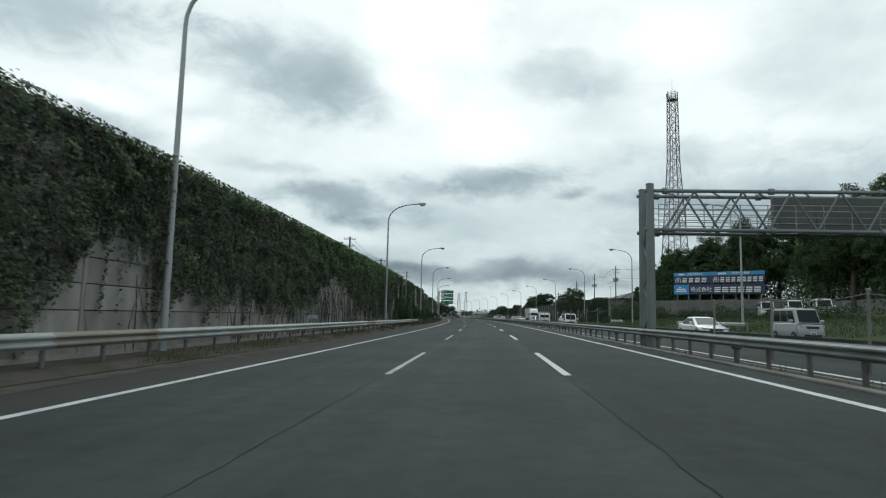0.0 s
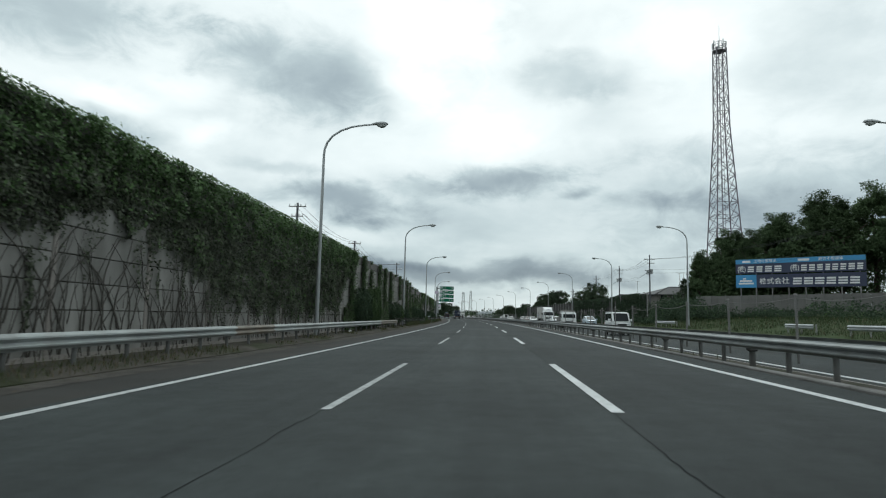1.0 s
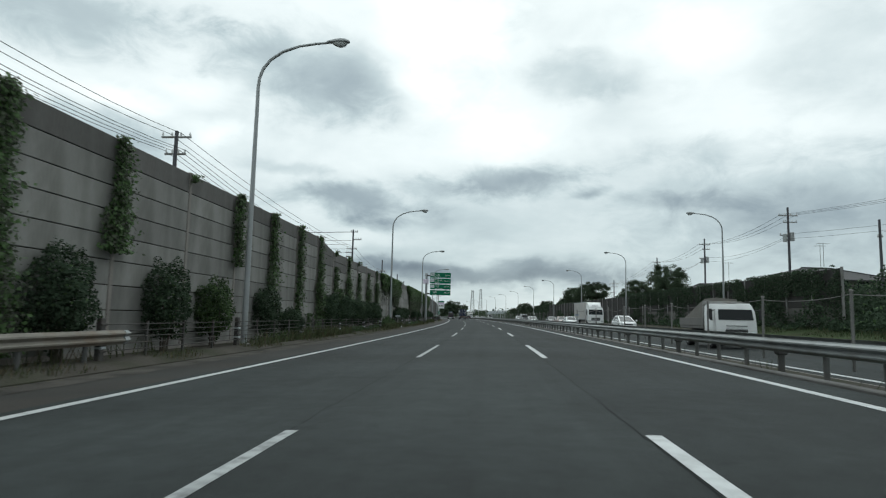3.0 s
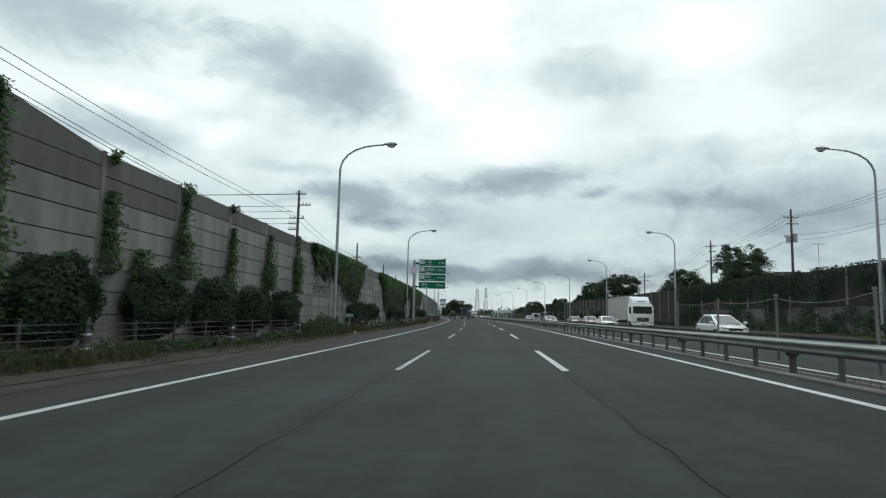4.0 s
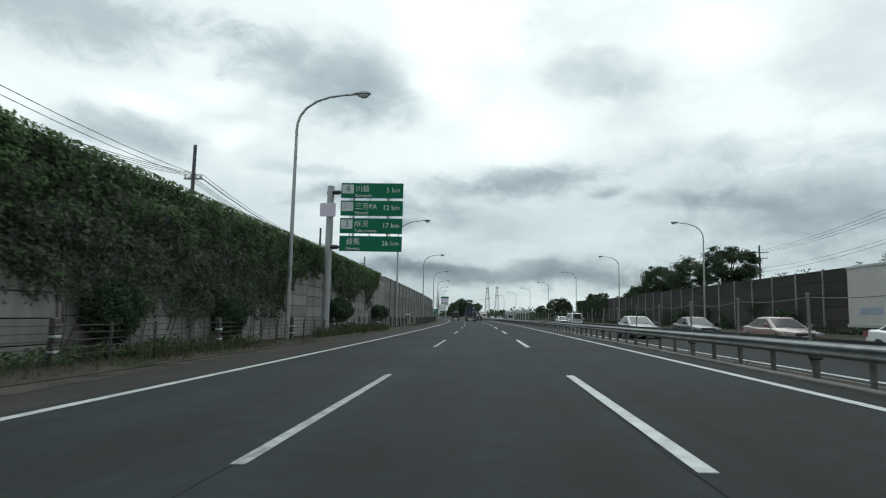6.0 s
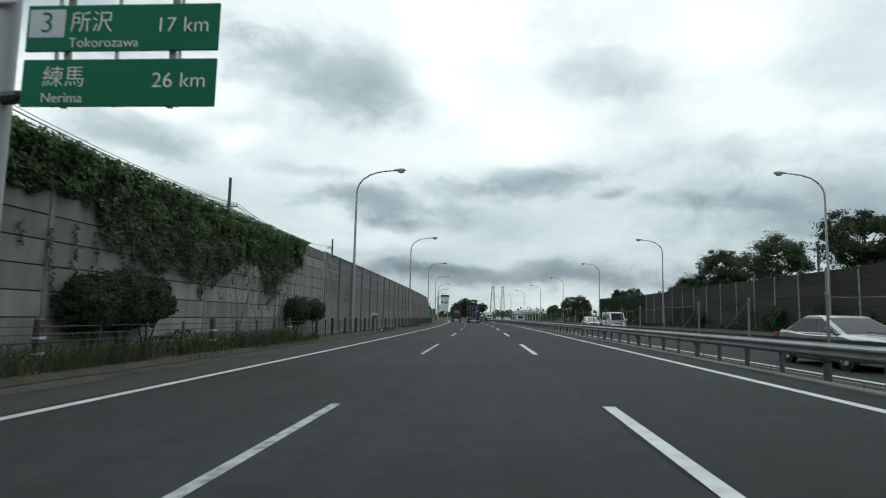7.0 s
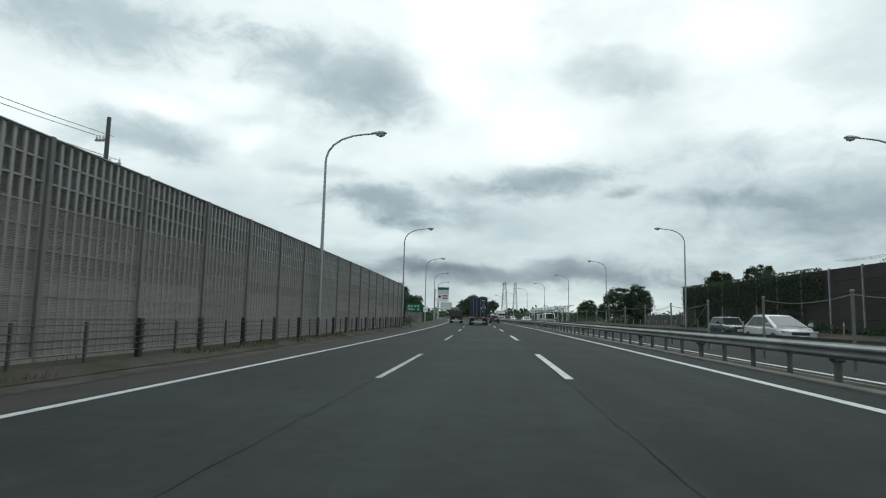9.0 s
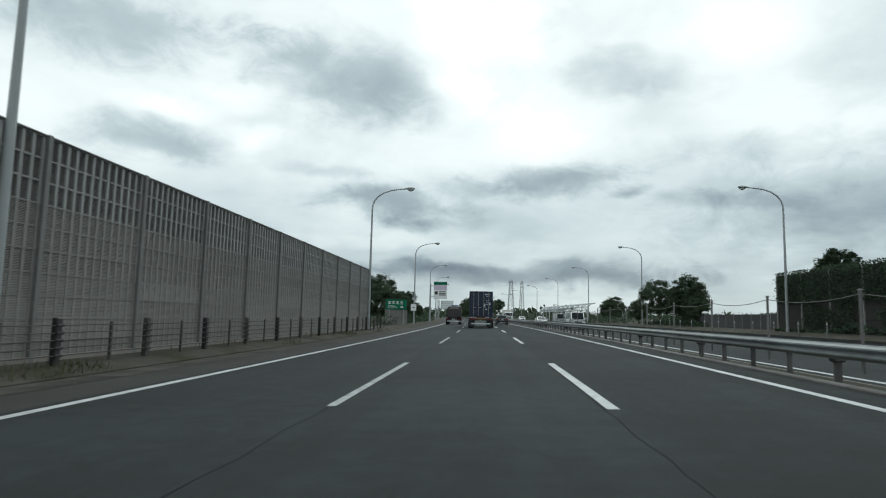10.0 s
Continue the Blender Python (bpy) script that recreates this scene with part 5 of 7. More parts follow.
house(stand(152.5, 41.5, 0.9, 8), 13, 9, 4.6, 1.7, "two-storey house with a dark tiled hip roof")
house(stand(176.0, 38.5, 0.5, -6), 14, 9, 4.0, 2.0, "plain house with a long dark roof behind the wall")
house(stand(140.0, 52.5, 1.0, 5), 9, 8, 5.2, 1.6, "two-storey plaster house with a dark roof")
house(stand(205.0, 44.0, 0.3, 3), 12, 8, 3.6, 1.8, "low house with a dark tiled roof")
for s, u, h in ((150.0, 41.0, 9.2), (156.0, 44.0, 9.6), (147.0, 47.0, 10.2), (172.0, 39.0, 8.8)):
    an = thing("tv_antenna", stand(s, u, 0.9), "thin rooftop television antenna on its pole", "antenna", "rooftop antennas")
    part("pole", Geo().tube([(0, 0, 4.5), (0, 0, h)], 0.03, 6), GALV_DULL, an)
    ar = Geo().tube([(-0.7, 0, h - 0.1), (0.7, 0, h - 0.1)], 0.02, 5)
    for i in range(6):
        ar.tube([(-0.6 + i * 0.24, -0.35, h - 0.1), (-0.6 + i * 0.24, 0.35, h - 0.1)], 0.012, 4)
    part("array", ar, GALV_DULL, an)

# board fence behind the billboard and rail on the bank
bf = thing("board_fence", Matrix.Identity(4), "grey board fence on the bank behind the billboard", "fence")
bm_ = Geo().box(-0.04, 0.04, -0.99, 0.99, 0, 1.8, 0.015).mesh("board", SLATE)
tall_board = Geo().box(-0.025, 0.025, -0.472, 0.472, 0, 2.5, 0.012).mesh("board", SLATE)
fence_post = Geo().box(-0.11, -0.03, -0.045, 0.045, 0, 2.56, 0.01).mesh("post", FENCE_POST)
rf = random.Random(12)
for k in range(26):
    m = stand(111.0, 33.0, 0.0, -40.3) @ Matrix.Translation((-2.4 + 0.96 * k, -0.9, 0)) @ Matrix.Rotation(math.pi / 2, 4, "Z")
    low = Matrix.Translation((0, 0, 2.25 + 0.015 * k - m.translation.z))
    part("board", tall_board, None, bf, at=Matrix.Translation((0, 0, rf.uniform(-0.03, 0.03))) @ low @ m)
    if k % 2 == 0:
        part("post", fence_post, None, bf, at=low @ m @ Matrix.Translation((0, 0.48, 0)))
for k in range(16):
    part("board", bm_, None, bf, at=stand(62 + 2.0 * k, 48.6, 1.6))
br_ = thing("bank_rail", Matrix.Identity(4), "short pale steel rail on the grass bank", "guard rail")
for a, b in ((56.0, 66.0), (70.0, 74.0), (100.0, 108.0)):
    beam(a, b, 23.2, 0.35, -1, GALV, br_)
    for i in range(int((b - a) / 2) + 1):
        part("post", Geo().tube([(0, 0, -0.3), (0, 0, 0.7)], 0.06, 8), GALV_DULL, br_, at=stand(a + 2 * i, 23.35, 0))

# ---------- ivy on the concrete wall ----------
rng = np.random.default_rng(7)


PLUMB = math.tan(BANK)      # the wall stands plumb on the banked ground


def smooth_noise(x, seed, scale):
    return np.array([noise.noise((v * scale, seed * 13.7, 0.3)) for v in np.atleast_1d(x)])


def ivy_points(s0, s1, hang, density, seed, bulge=0.35, ragged=0.9):
    """Leaves over the wall face from its top down to hang(s) metres, thick near the top, ragged below."""
    area = (s1 - s0) * 5.5
    n = int(area * density)
    r = np.random.default_rng(seed)
    s = r.uniform(s0, s1, n)
    grid = np.arange(s0 - 1, s1 + 1, 0.12)
    lim = np.array([hang(v) for v in grid]) + ragged * smooth_noise(grid, seed, 1.1) + 0.8 * ragged * smooth_noise(grid, seed + 3, 3.1)
    limit = np.interp(s, grid, lim)
    top = np.array([wall_top(v) for v in (s0, (s0 + s1) / 2, s1)])
    zt = np.interp(s, [s0, (s0 + s1) / 2, s1], top)
    d = r.uniform(-0.06, 1.0, n) * np.maximum(limit, 0.05)
    patch = np.array([noise.noise((a * 0.55, b * 0.75, seed)) for a, b in zip(s, d)])
    edge = d / np.maximum(limit, 0.05)
    keep = (limit > 0.1) & (r.uniform(0, 1, n) < 1.15 - 0.75 * np.clip(edge, 0, 1) ** 3 + 0.5 * patch)
    keep &= zt - d > 0.3
    s, d, zt, edge, patch = s[keep], d[keep], zt[keep], edge[keep], patch[keep]
    out = np.abs(r.normal(0, 0.5, len(s))) * bulge * (1.1 - 0.65 * np.clip(edge, 0, 1)) + 0.10 + 0.28 * np.clip(patch, 0, 1)
    clump = np.array([noise.noise((a * 1.3, b * 1.5, seed + 9.1)) + 0.5 * noise.noise((a * 3.1, b * 3.3, seed)) for a, b in zip(s, d)])
    out = np.maximum(0.11, out * (0.8 + 0.4 * clump) + 0.26 * np.clip(clump, -0.1, 1))
    over = d < 0
    out = np.where(over, r.uniform(-0.35, 0.45, len(s)), out)
    d = np.where(over, -0.10 * r.uniform(0, 1, len(s)) * (1 - (out / 0.5) ** 2).clip(0.1, 1), d)
    pts = np.array([road_point(a, WALL_U + o + PLUMB * z, z) for a, o, z in zip(s, out, zt - d)])
    return pts, edge, clump


def ivy_patch(s0, s1, hang, density, seed, label, dim=0.06, **kw):
    pts, edge, clump = ivy_points(s0, s1, hang, density, seed, **kw)
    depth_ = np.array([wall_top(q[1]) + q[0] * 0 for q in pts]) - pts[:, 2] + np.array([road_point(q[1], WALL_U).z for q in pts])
    # overhang shade put into leaf colour: shaded leaves lower down and in hollows
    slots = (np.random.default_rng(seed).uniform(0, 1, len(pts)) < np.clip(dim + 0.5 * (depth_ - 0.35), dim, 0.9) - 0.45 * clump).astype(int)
    ob = new("ivy", leaf_mesh("ivy", pts, 0.118, [LEAF_IVY, LEAF_IVY_SHADED], up=(0.8, 0, 0.8), spread=0.5, slots=slots))
    return tagged(ob, label, "ivy", "ivy on the noise wall", "stuff")


def hang_first(s):
    return float(np.interp(s, [-6, 12.6, 13.4, 14.0, 14.7, 17.2, 17.8, 18.1, 20.6, 20.9, 21.4, 25.8, 29.5, 34.0, 35.6, 36.9, 37.6, 38.1, 39.5, 41.4, 43.6, 46.5, 49.4, 58, 63, 66.2, 66.5, 67.5, 67.6, 68.6, 69.6, 70.3, 70.9, 71.2],
                           [5.1, 5.1, 4.4, 3.6, 2.7, 2.7, 4.8, 4.0, 4.1, 4.9, 4.2, 4.3, 4.7, 4.5, 3.6, 2.8, 3.0, 2.4, 2.1, 2.4, 2.8, 3.8, 4.6, 4.8, 4.4, 4.6, 3.0, 3.2, 2.4, 1.8, 1.75, 2.05, 1.8, 0.4]))


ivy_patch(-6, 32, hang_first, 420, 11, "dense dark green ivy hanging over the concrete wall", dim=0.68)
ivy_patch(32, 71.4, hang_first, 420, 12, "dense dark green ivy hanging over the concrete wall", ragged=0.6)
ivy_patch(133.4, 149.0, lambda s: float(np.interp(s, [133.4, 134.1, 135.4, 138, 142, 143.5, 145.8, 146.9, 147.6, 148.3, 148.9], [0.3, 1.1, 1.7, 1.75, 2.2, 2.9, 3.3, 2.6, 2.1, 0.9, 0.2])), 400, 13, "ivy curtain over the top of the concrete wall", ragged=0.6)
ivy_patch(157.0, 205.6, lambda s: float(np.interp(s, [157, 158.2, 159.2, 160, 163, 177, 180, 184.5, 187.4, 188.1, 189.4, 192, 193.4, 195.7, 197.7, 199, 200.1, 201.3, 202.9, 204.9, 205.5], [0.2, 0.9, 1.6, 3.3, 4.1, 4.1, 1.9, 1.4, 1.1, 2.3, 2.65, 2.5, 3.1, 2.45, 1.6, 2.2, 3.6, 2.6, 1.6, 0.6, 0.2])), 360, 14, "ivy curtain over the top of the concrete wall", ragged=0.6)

# trailing strands at the lower edge of the mass, in the shaded leaf colour
strands = []
sr = np.random.default_rng(19)
for a, b, n, zt, lo, hi in ((11, 21, 60, 3.6, 0.4, 2.2), (21, 36, 150, 2.6, 0.4, 1.8), (36, 46, 50, 3.6, 0.4, 2.0), (46, 66, 200, 2.2, 0.4, 1.8), (134, 147.5, 60, 3.5, 0.2, 1.2), (160, 178, 90, 2.6, 0.4, 2.0), (187, 203, 60, 3.2, 0.2, 1.2)):
    for i in range(n):
        s, z, L = sr.uniform(a, b), zt + sr.uniform(-0.5, 0.7), sr.uniform(lo, hi) * sr.uniform(0.4, 1.0)
        q = z
        while q > max(z - L, 0.4):
            k = (z - q) / L
            if sr.uniform() < 1.05 - 0.55 * k:
                strands.append(road_point(s + sr.normal(0, 0.07 * (1.2 - k)), WALL_U + 0.10 + PLUMB * q + abs(sr.normal(0, 0.08)), q))
            s += sr.normal(0, 0.02)
            q -= 0.045
tagged(new("ivy_strands", leaf_mesh("ivy_strands", np.array(strands), 0.11, [LEAF_IVY_SHADED], up=(0.9, 0, 0.4), spread=0.5)), "dark trailing ivy strands below the leafy mass", "ivy", kind="stuff")

# ivy climbing the wall posts: place, and bands of (lowest, highest, half width below, half width above)
cols = [(69.85, ((0.3, 4.5, 0.62, 0.30),)), (74.3, ((3.0, 6.15, 0.55, 0.42),)), (77.8, ((3.3, 5.3, 0.55, 0.12), (5.75, 6.0, 0.12, 0.18))), (82.4, ((0.4, 3.8, 0.85, 0.5), (3.8, 6.1, 0.5, 0.40))),
        (86.0, ((0.4, 3.2, 0.8, 0.55), (3.2, 6.1, 0.55, 0.26))), (90.1, ((2.9, 4.6, 0.62, 0.42), (4.6, 6.05, 0.42, 0.22))), (94.2, ((5.7, 5.95, 0.1, 0.14),)), (98.1, ((3.2, 6.1, 0.42, 0.30),)),
        (102.2, ((2.4, 6.0, 0.5, 0.26),)), (106.35, ((0.4, 3.0, 0.36, 0.28), (3.0, 6.05, 0.28, 0.36))), (110.45, ((0.6, 3.2, 0.74, 0.5), (3.2, 4.4, 0.45, 0.28), (4.4, 6.05, 0.26, 0.16))),
        (114.4, ((2.3, 4.5, 0.52, 0.10), (5.2, 5.55, 0.12, 0.22))), (118.3, ((2.4, 3.9, 0.66, 0.42), (3.9, 4.8, 0.26, 0.12), (4.8, 5.55, 0.16, 0.30))), (122.1, ((2.3, 4.6, 0.48, 0.08), (5.2, 5.5, 0.1, 0.2))),
        (126.3, ((2.4, 3.6, 0.6, 0.55), (3.6, 4.9, 0.34, 0.06))), (130.5, ((2.4, 4.3, 0.36, 0.55), (4.3, 5.4, 0.14, 0.12))), (115.9, ((1.6, 3.1, 0.6, 0.2),)), (68.0, ((0.3, 1.9, 0.6, 0.12),)), (69.1, ((0.3, 2.2, 0.4, 0.1),)), (108.4, ((0.3, 1.4, 0.4, 0.1),))]
for k, (s, bands) in enumerate(cols):
    r = np.random.default_rng(100 + k)
    every = []
    for z0, z1, w0, w1 in bands:
        n = int(760 * (z1 - z0) * (w0 + w1)) + 40
        z = z0 + (z1 - z0) * r.uniform(0, 1, n)
        wd = (w0 + (w1 - w0) * (z - z0) / (z1 - z0)) * (1 + 0.45 * smooth_noise(z, k, 2.1))
        ss = s + np.clip(r.normal(0, 0.5, n), -1, 1) * wd + 0.14 * smooth_noise(z, k + 40, 0.9)
        out = 0.14 + np.abs(r.normal(0, 0.15, n)) * (0.7 + wd)
        every += [road_point(a, WALL_U + o + PLUMB * b, b) for a, o, b in zip(ss, out, z)]
    tagged(new("ivy", leaf_mesh("ivy", np.array(every), 0.12, [LEAF_IVY, LEAF_IVY_SHADED], up=(0.9, 0, 0.5), spread=0.6, slots=(r.uniform(0, 1, len(every)) < 0.45).astype(int))), "narrow column of ivy climbing a wall post", "ivy", "ivy on the noise wall", "stuff")

# bare stems and trailing tendrils on the panels
stems = Geo()
r = random.Random(3)


def stem(s, z0, z1, lean, thick=0.022):
    pts, x, z, way = [], s, z0, lean
    bend = r.uniform(-0.35, 0.35)
    while z < z1 and len(pts) < 40:
        pts.append(road_point(x, WALL_U + 0.085 + PLUMB * z + r.uniform(0, 0.03), z))
        way = max(-1.3, min(1.3, way + bend * 0.22 + r.uniform(-0.22, 0.22)))
        z += 0.2 / math.sqrt(1 + way * way)
        x += 0.2 * way / math.sqrt(1 + way * way)
    if len(pts) > 2:
        stems.tube(pts, [thick * (1 - 0.6 * i / len(pts)) for i in range(len(pts))], 4, cap=False)


for a, b, n, top in ((22, 36, 70, 2.6), (36, 47, 110, 3.7), (47, 67, 110, 2.6), (13, 18, 6, 2.6), (196, 206, 20, 3.6), (161, 178, 40, 3.0), (138, 150, 14, 3.0)):
    for i in range(n):
        stem(r.uniform(a, b), 0.25 + (r.uniform(0, 1.6) if i % 3 == 0 else 0), r.uniform(0.5, 1.0) * top, r.uniform(-0.4, 0.4), r.uniform(0.006, 0.024))
tagged(part("ivy_stems", stems, STEM), "bare brown ivy stems spreading over the wall panels", "ivy", kind="stuff")
tend = []
for a, b, zt, n in ((184, 198, 3.0, 7), (36, 62, 2.4, 8), (138, 149, 3.4, 4), (13, 20, 3.1, 4)):
    for i in range(n):
        s, z = r.uniform(a, b), zt + r.uniform(-0.3, 0.8)
        for j in range(r.randint(10, 34)):
            z -= 0.055
            s += r.uniform(-0.035, 0.04)
            for q in range(2):
                tend.append(road_point(s + r.uniform(-0.09, 0.09), WALL_U + 0.13 + PLUMB * z + r.uniform(0, 0.06), z))
tagged(new("ivy_tendrils", leaf_mesh("ivy_tendrils", np.array(tend), 0.12, [LEAF_IVY_SHADED], up=(1, 0, 0.2), spread=0.5)), "thin trailing ivy tendrils on the wall panels", "ivy", kind="stuff")


# ---------- shrubs ----------
def shrub(s, low, high, rad, seed, u=-9.62, bright=False):
    """low and high: where the leaves begin and end over the ground."""
    r = np.random.default_rng(seed)
    zc, tall = (low + high) / 2, (high - low) / 2 / (0.93 * rad)
    n = int(4600 * rad * rad) + 1500
    d = r.normal(size=(n, 3))
    d /= np.linalg.norm(d, axis=1)[:, None]
    lump = np.array([0.82 + 0.30 * noise.noise((v[0] * 1.9 + seed, v[1] * 1.9, v[2] * 1.9)) + 0.12 * noise.noise((v[0] * 5 + seed, v[1] * 5, v[2] * 5)) for v in d])
    k = np.where(r.uniform(0, 1, n) < 0.7, r.uniform(0.88, 1.06, n), r.uniform(0.35, 0.9, n))
    d = d * (lump * k * rad)[:, None] * np.array([min(1.0, 0.75 / rad) if rad > 0.75 else 1.0, 1.0, tall])
    base = 0.18
    d[:, 2] = np.maximum(d[:, 2] + (zc - base), 0.12)
    m = stand(s, u, base)
    t = thing("shrub", m, "clipped dark green shrub standing before the wall" if not bright else "large bushy green shrub growing against the wall", "shrub", "shrubs along the wall")
    up = d - np.array([0, 0, zc - base])
    up = up / (np.linalg.norm(up, axis=1)[:, None] + 1e-6) * 0.8 + np.array([0, 0, 0.3])
    sl = (r.uniform(0, 1, n) < (0.8 if bright else 0.06)).astype(int)
    part("foliage", leaf_mesh("foliage", d, 0.088, [LEAF_SHRUB, LEAF_WEED], up=up, spread=0.5, slots=sl), None, t)
    for i in range(4):
        a = 6.28 * i / 4 + seed
        part("stem", Geo().tube([(0.08 * math.cos(a), 0.08 * math.sin(a), -0.1), (0.1 * math.cos(a), 0.1 * math.sin(a), 0.4), (0.35 * rad * math.cos(a), 0.4 * rad * math.sin(a), zc - base)], [0.035, 0.03, 0.015], 6), BARK, t)
    return t


# place along the road, lowest and highest leaves, half width, light green or not
SHRUBS = [(71.2, 0.2, 3.45, 1.5, False), (73.5, 0.2, 3.6, 1.6, False), (76.1, 0.2, 3.8, 1.7, True), (78.4, 0.25, 3.95, 1.6, True), (87.8, 0.45, 2.9, 1.05, False), (92.4, 0.45, 3.0, 1.0, False), (95.6, 0.4, 2.7, 0.95, True),
          (100.9, 0.4, 2.6, 0.95, False), (104.3, 0.3, 1.7, 0.75, False), (112.1, 0.5, 2.7, 1.6, False), (116.4, 0.5, 2.65, 1.5, False), (120.3, 0.6, 2.55, 1.45, False), (124.0, 0.6, 2.45, 1.3, False), (127.9, 0.6, 2.5, 1.45, False),
          (143.6, 0.6, 2.2, 0.9, False), (147.1, 0.45, 2.3, 1.25, False), (151.5, 0.85, 2.35, 1.0, False), (163.3, 0.6, 2.2, 1.0, False), (170.5, 0.4, 2.0, 0.9, False), (186.9, 0.85, 2.35, 1.05, False), (188.2, 0.85, 2.5, 1.2, False), (189.4, 0.9, 2.4, 1.05, False), (203.2, 0.75, 2.35, 0.95, False), (206.6, 0.95, 2.3, 0.72, False)]
for i, (s, low, high, rad, br_on) in enumerate(SHRUBS):
    shrub(s, low, high, rad, 300 + i, bright=br_on)


# ---------- trees ----------
def tree_meshes(seed, h, crown_r, crown_h, leaf, n_clumps, per, mat, conic=0.0):
    r = np.random.default_rng(seed)
    rr = random.Random(seed)
    trunk = Geo()
    bend = [(0, 0, -0.4)]
    x = y = 0.0
    for i in range(1, 7):
        x += rr.uniform(-0.12, 0.12)
        y += rr.uniform(-0.12, 0.12)
        bend.append((x, y, h * 0.8 * i / 6))
    trunk.tube(bend, [0.030 * h * (1 - 0.75 * i / 6) * 0.8 for i in range(7)], 8)
    limbs = []
    for i in range(8):
        a = rr.uniform(0, 6.28)
        z0 = h * rr.uniform(0.3, 0.65)
        L = crown_r * rr.uniform(0.5, 0.85)
        g = Geo().tube([(x * z0 / h, y * z0 / h, z0), (0.5 * L * math.cos(a), 0.5 * L * math.sin(a), z0 + 0.3 * L), (L * math.cos(a), L * math.sin(a), z0 + 0.7 * L)], [0.011 * h, 0.007 * h, 0.003 * h], 6)
        limbs.append(g)
    pts = []
    for i in range(n_clumps):
        d = r.normal(size=3)
        d /= np.linalg.norm(d)
        k = r.uniform(0.2, 1.0) ** 0.45
        c = d * k * np.array([crown_r, crown_r, crown_h / 2])
        if conic:
            c[:2] *= 1 - conic * (c[2] / crown_h + 0.5)
        c[2] += h - crown_h / 2
        m = int(per * r.uniform(0.5, 1.5))
        off = np.clip(r.normal(size=(m, 3)), -1.7, 1.7) * crown_r * (r.uniform(0.06, 0.115) if r.uniform() < 0.85 else r.uniform(0.12, 0.2)) * np.array([1, 1, 0.7])
        pts.append(c + off)
    pts = np.concatenate(pts)
    pts = pts[pts[:, 2] > 0.12 * h]
    up = pts - np.array([0, 0, h - crown_h * 0.6])
    up /= np.linalg.norm(up, axis=1)[:, None] + 1e-6
    crown = leaf_mesh("crown", pts, leaf, mat, up=up * 0.7 + np.array([0, 0, 0.4]), spread=0.6)
    return trunk.mesh("trunk", BARK, True), [g.mesh("limb", BARK, True) for g in limbs], crown


def tree(kind, m, label, scale=1.0, group=""):
    t = thing("tree", m @ Matrix.Diagonal((scale, scale, scale, 1)), label, "tree", group)
    trunk, limbs, crown = kind
    part("trunk", trunk, None, t)
    for g in limbs:
        part("limb", g, None, t)
    part("crown", crown, None, t)
    return t


ROUND = tree_meshes(21, 7.0, 2.5, 5.9, 0.165, 170, 190, LEAF_TREE)
ROUND_B = tree_meshes(22, 7.0, 2.8, 5.7, 0.165, 170, 190, LEAF_TREE)
SPREAD = tree_meshes(23, 8.8, 2.9, 4.7, 0.165, 130, 190, LEAF_TREE)
SPREAD_B = tree_meshes(27, 8.8, 2.9, 4.5, 0.165, 125, 190, LEAF_TREE)
GROVE = tree_meshes(24, 14.0, 3.3, 11.5, 0.22, 160, 260, LEAF_BAMBOO, conic=0.75)
GROVE_B = tree_meshes(25, 14.0, 4.0, 10.5, 0.22, 160, 260, LEAF_BAMBOO, conic=0.6)
TALL = tree_meshes(29, 9.2, 2.7, 5.6, 0.165, 150, 190, LEAF_TREE)
SLIM = tree_meshes(28, 7.0, 1.7, 4.0, 0.15, 90, 160, LEAF_TREE)
CONE = tree_meshes(26, 10.0, 3.3, 8.6, 0.2, 95, 130, LEAF_TREE, conic=0.85)

def behind_board(s, u, gap):
    """Keeps growth behind the slanting line of the billboard."""
    return max(s, 110.4 - 0.85 * (u - 34.9) + gap) if u > 31.5 else s


lab = "tall dark green tree in the grove behind the billboard"
rr = random.Random(9)
GROVE_AT = [(121, 34.5, 9.5), (118, 38.5, 12.5), (113, 36.0, 12.0), (112, 42.0, 14.0), (106, 40.5, 13.5), (106, 47.0, 15.5), (108, 52.0, 17.0), (104, 56.0, 18.0), (90, 49.5, 16.0), (88, 56.0, 18.0), (82, 48.5, 16.5), (78, 57.0, 18.5),
            (74, 48.0, 16.0), (68, 54.0, 17.0), (64, 46.5, 15.0), (58, 52.0, 16.5), (52, 46.0, 15.0), (46, 51.0, 16.0), (116, 50.0, 17.5), (101, 62.0, 19.5), (86, 66.0, 19.0), (70, 68.0, 19.0), (118, 46.0, 14.5), (40, 47.0, 15.0), (110, 38.0, 11.5), (109, 45.0, 14.0), (97, 53.0, 16.5), (114, 32.5, 9.0)]
for i, (s, u, h) in enumerate(GROVE_AT):
    tree(GROVE if i % 2 else GROVE_B, stand(behind_board(s, u, 5.0 + i % 3) if s > 99 else s, u, 1.8, rr.uniform(0, 360)), lab, h / 14.0, "grove behind the billboard")
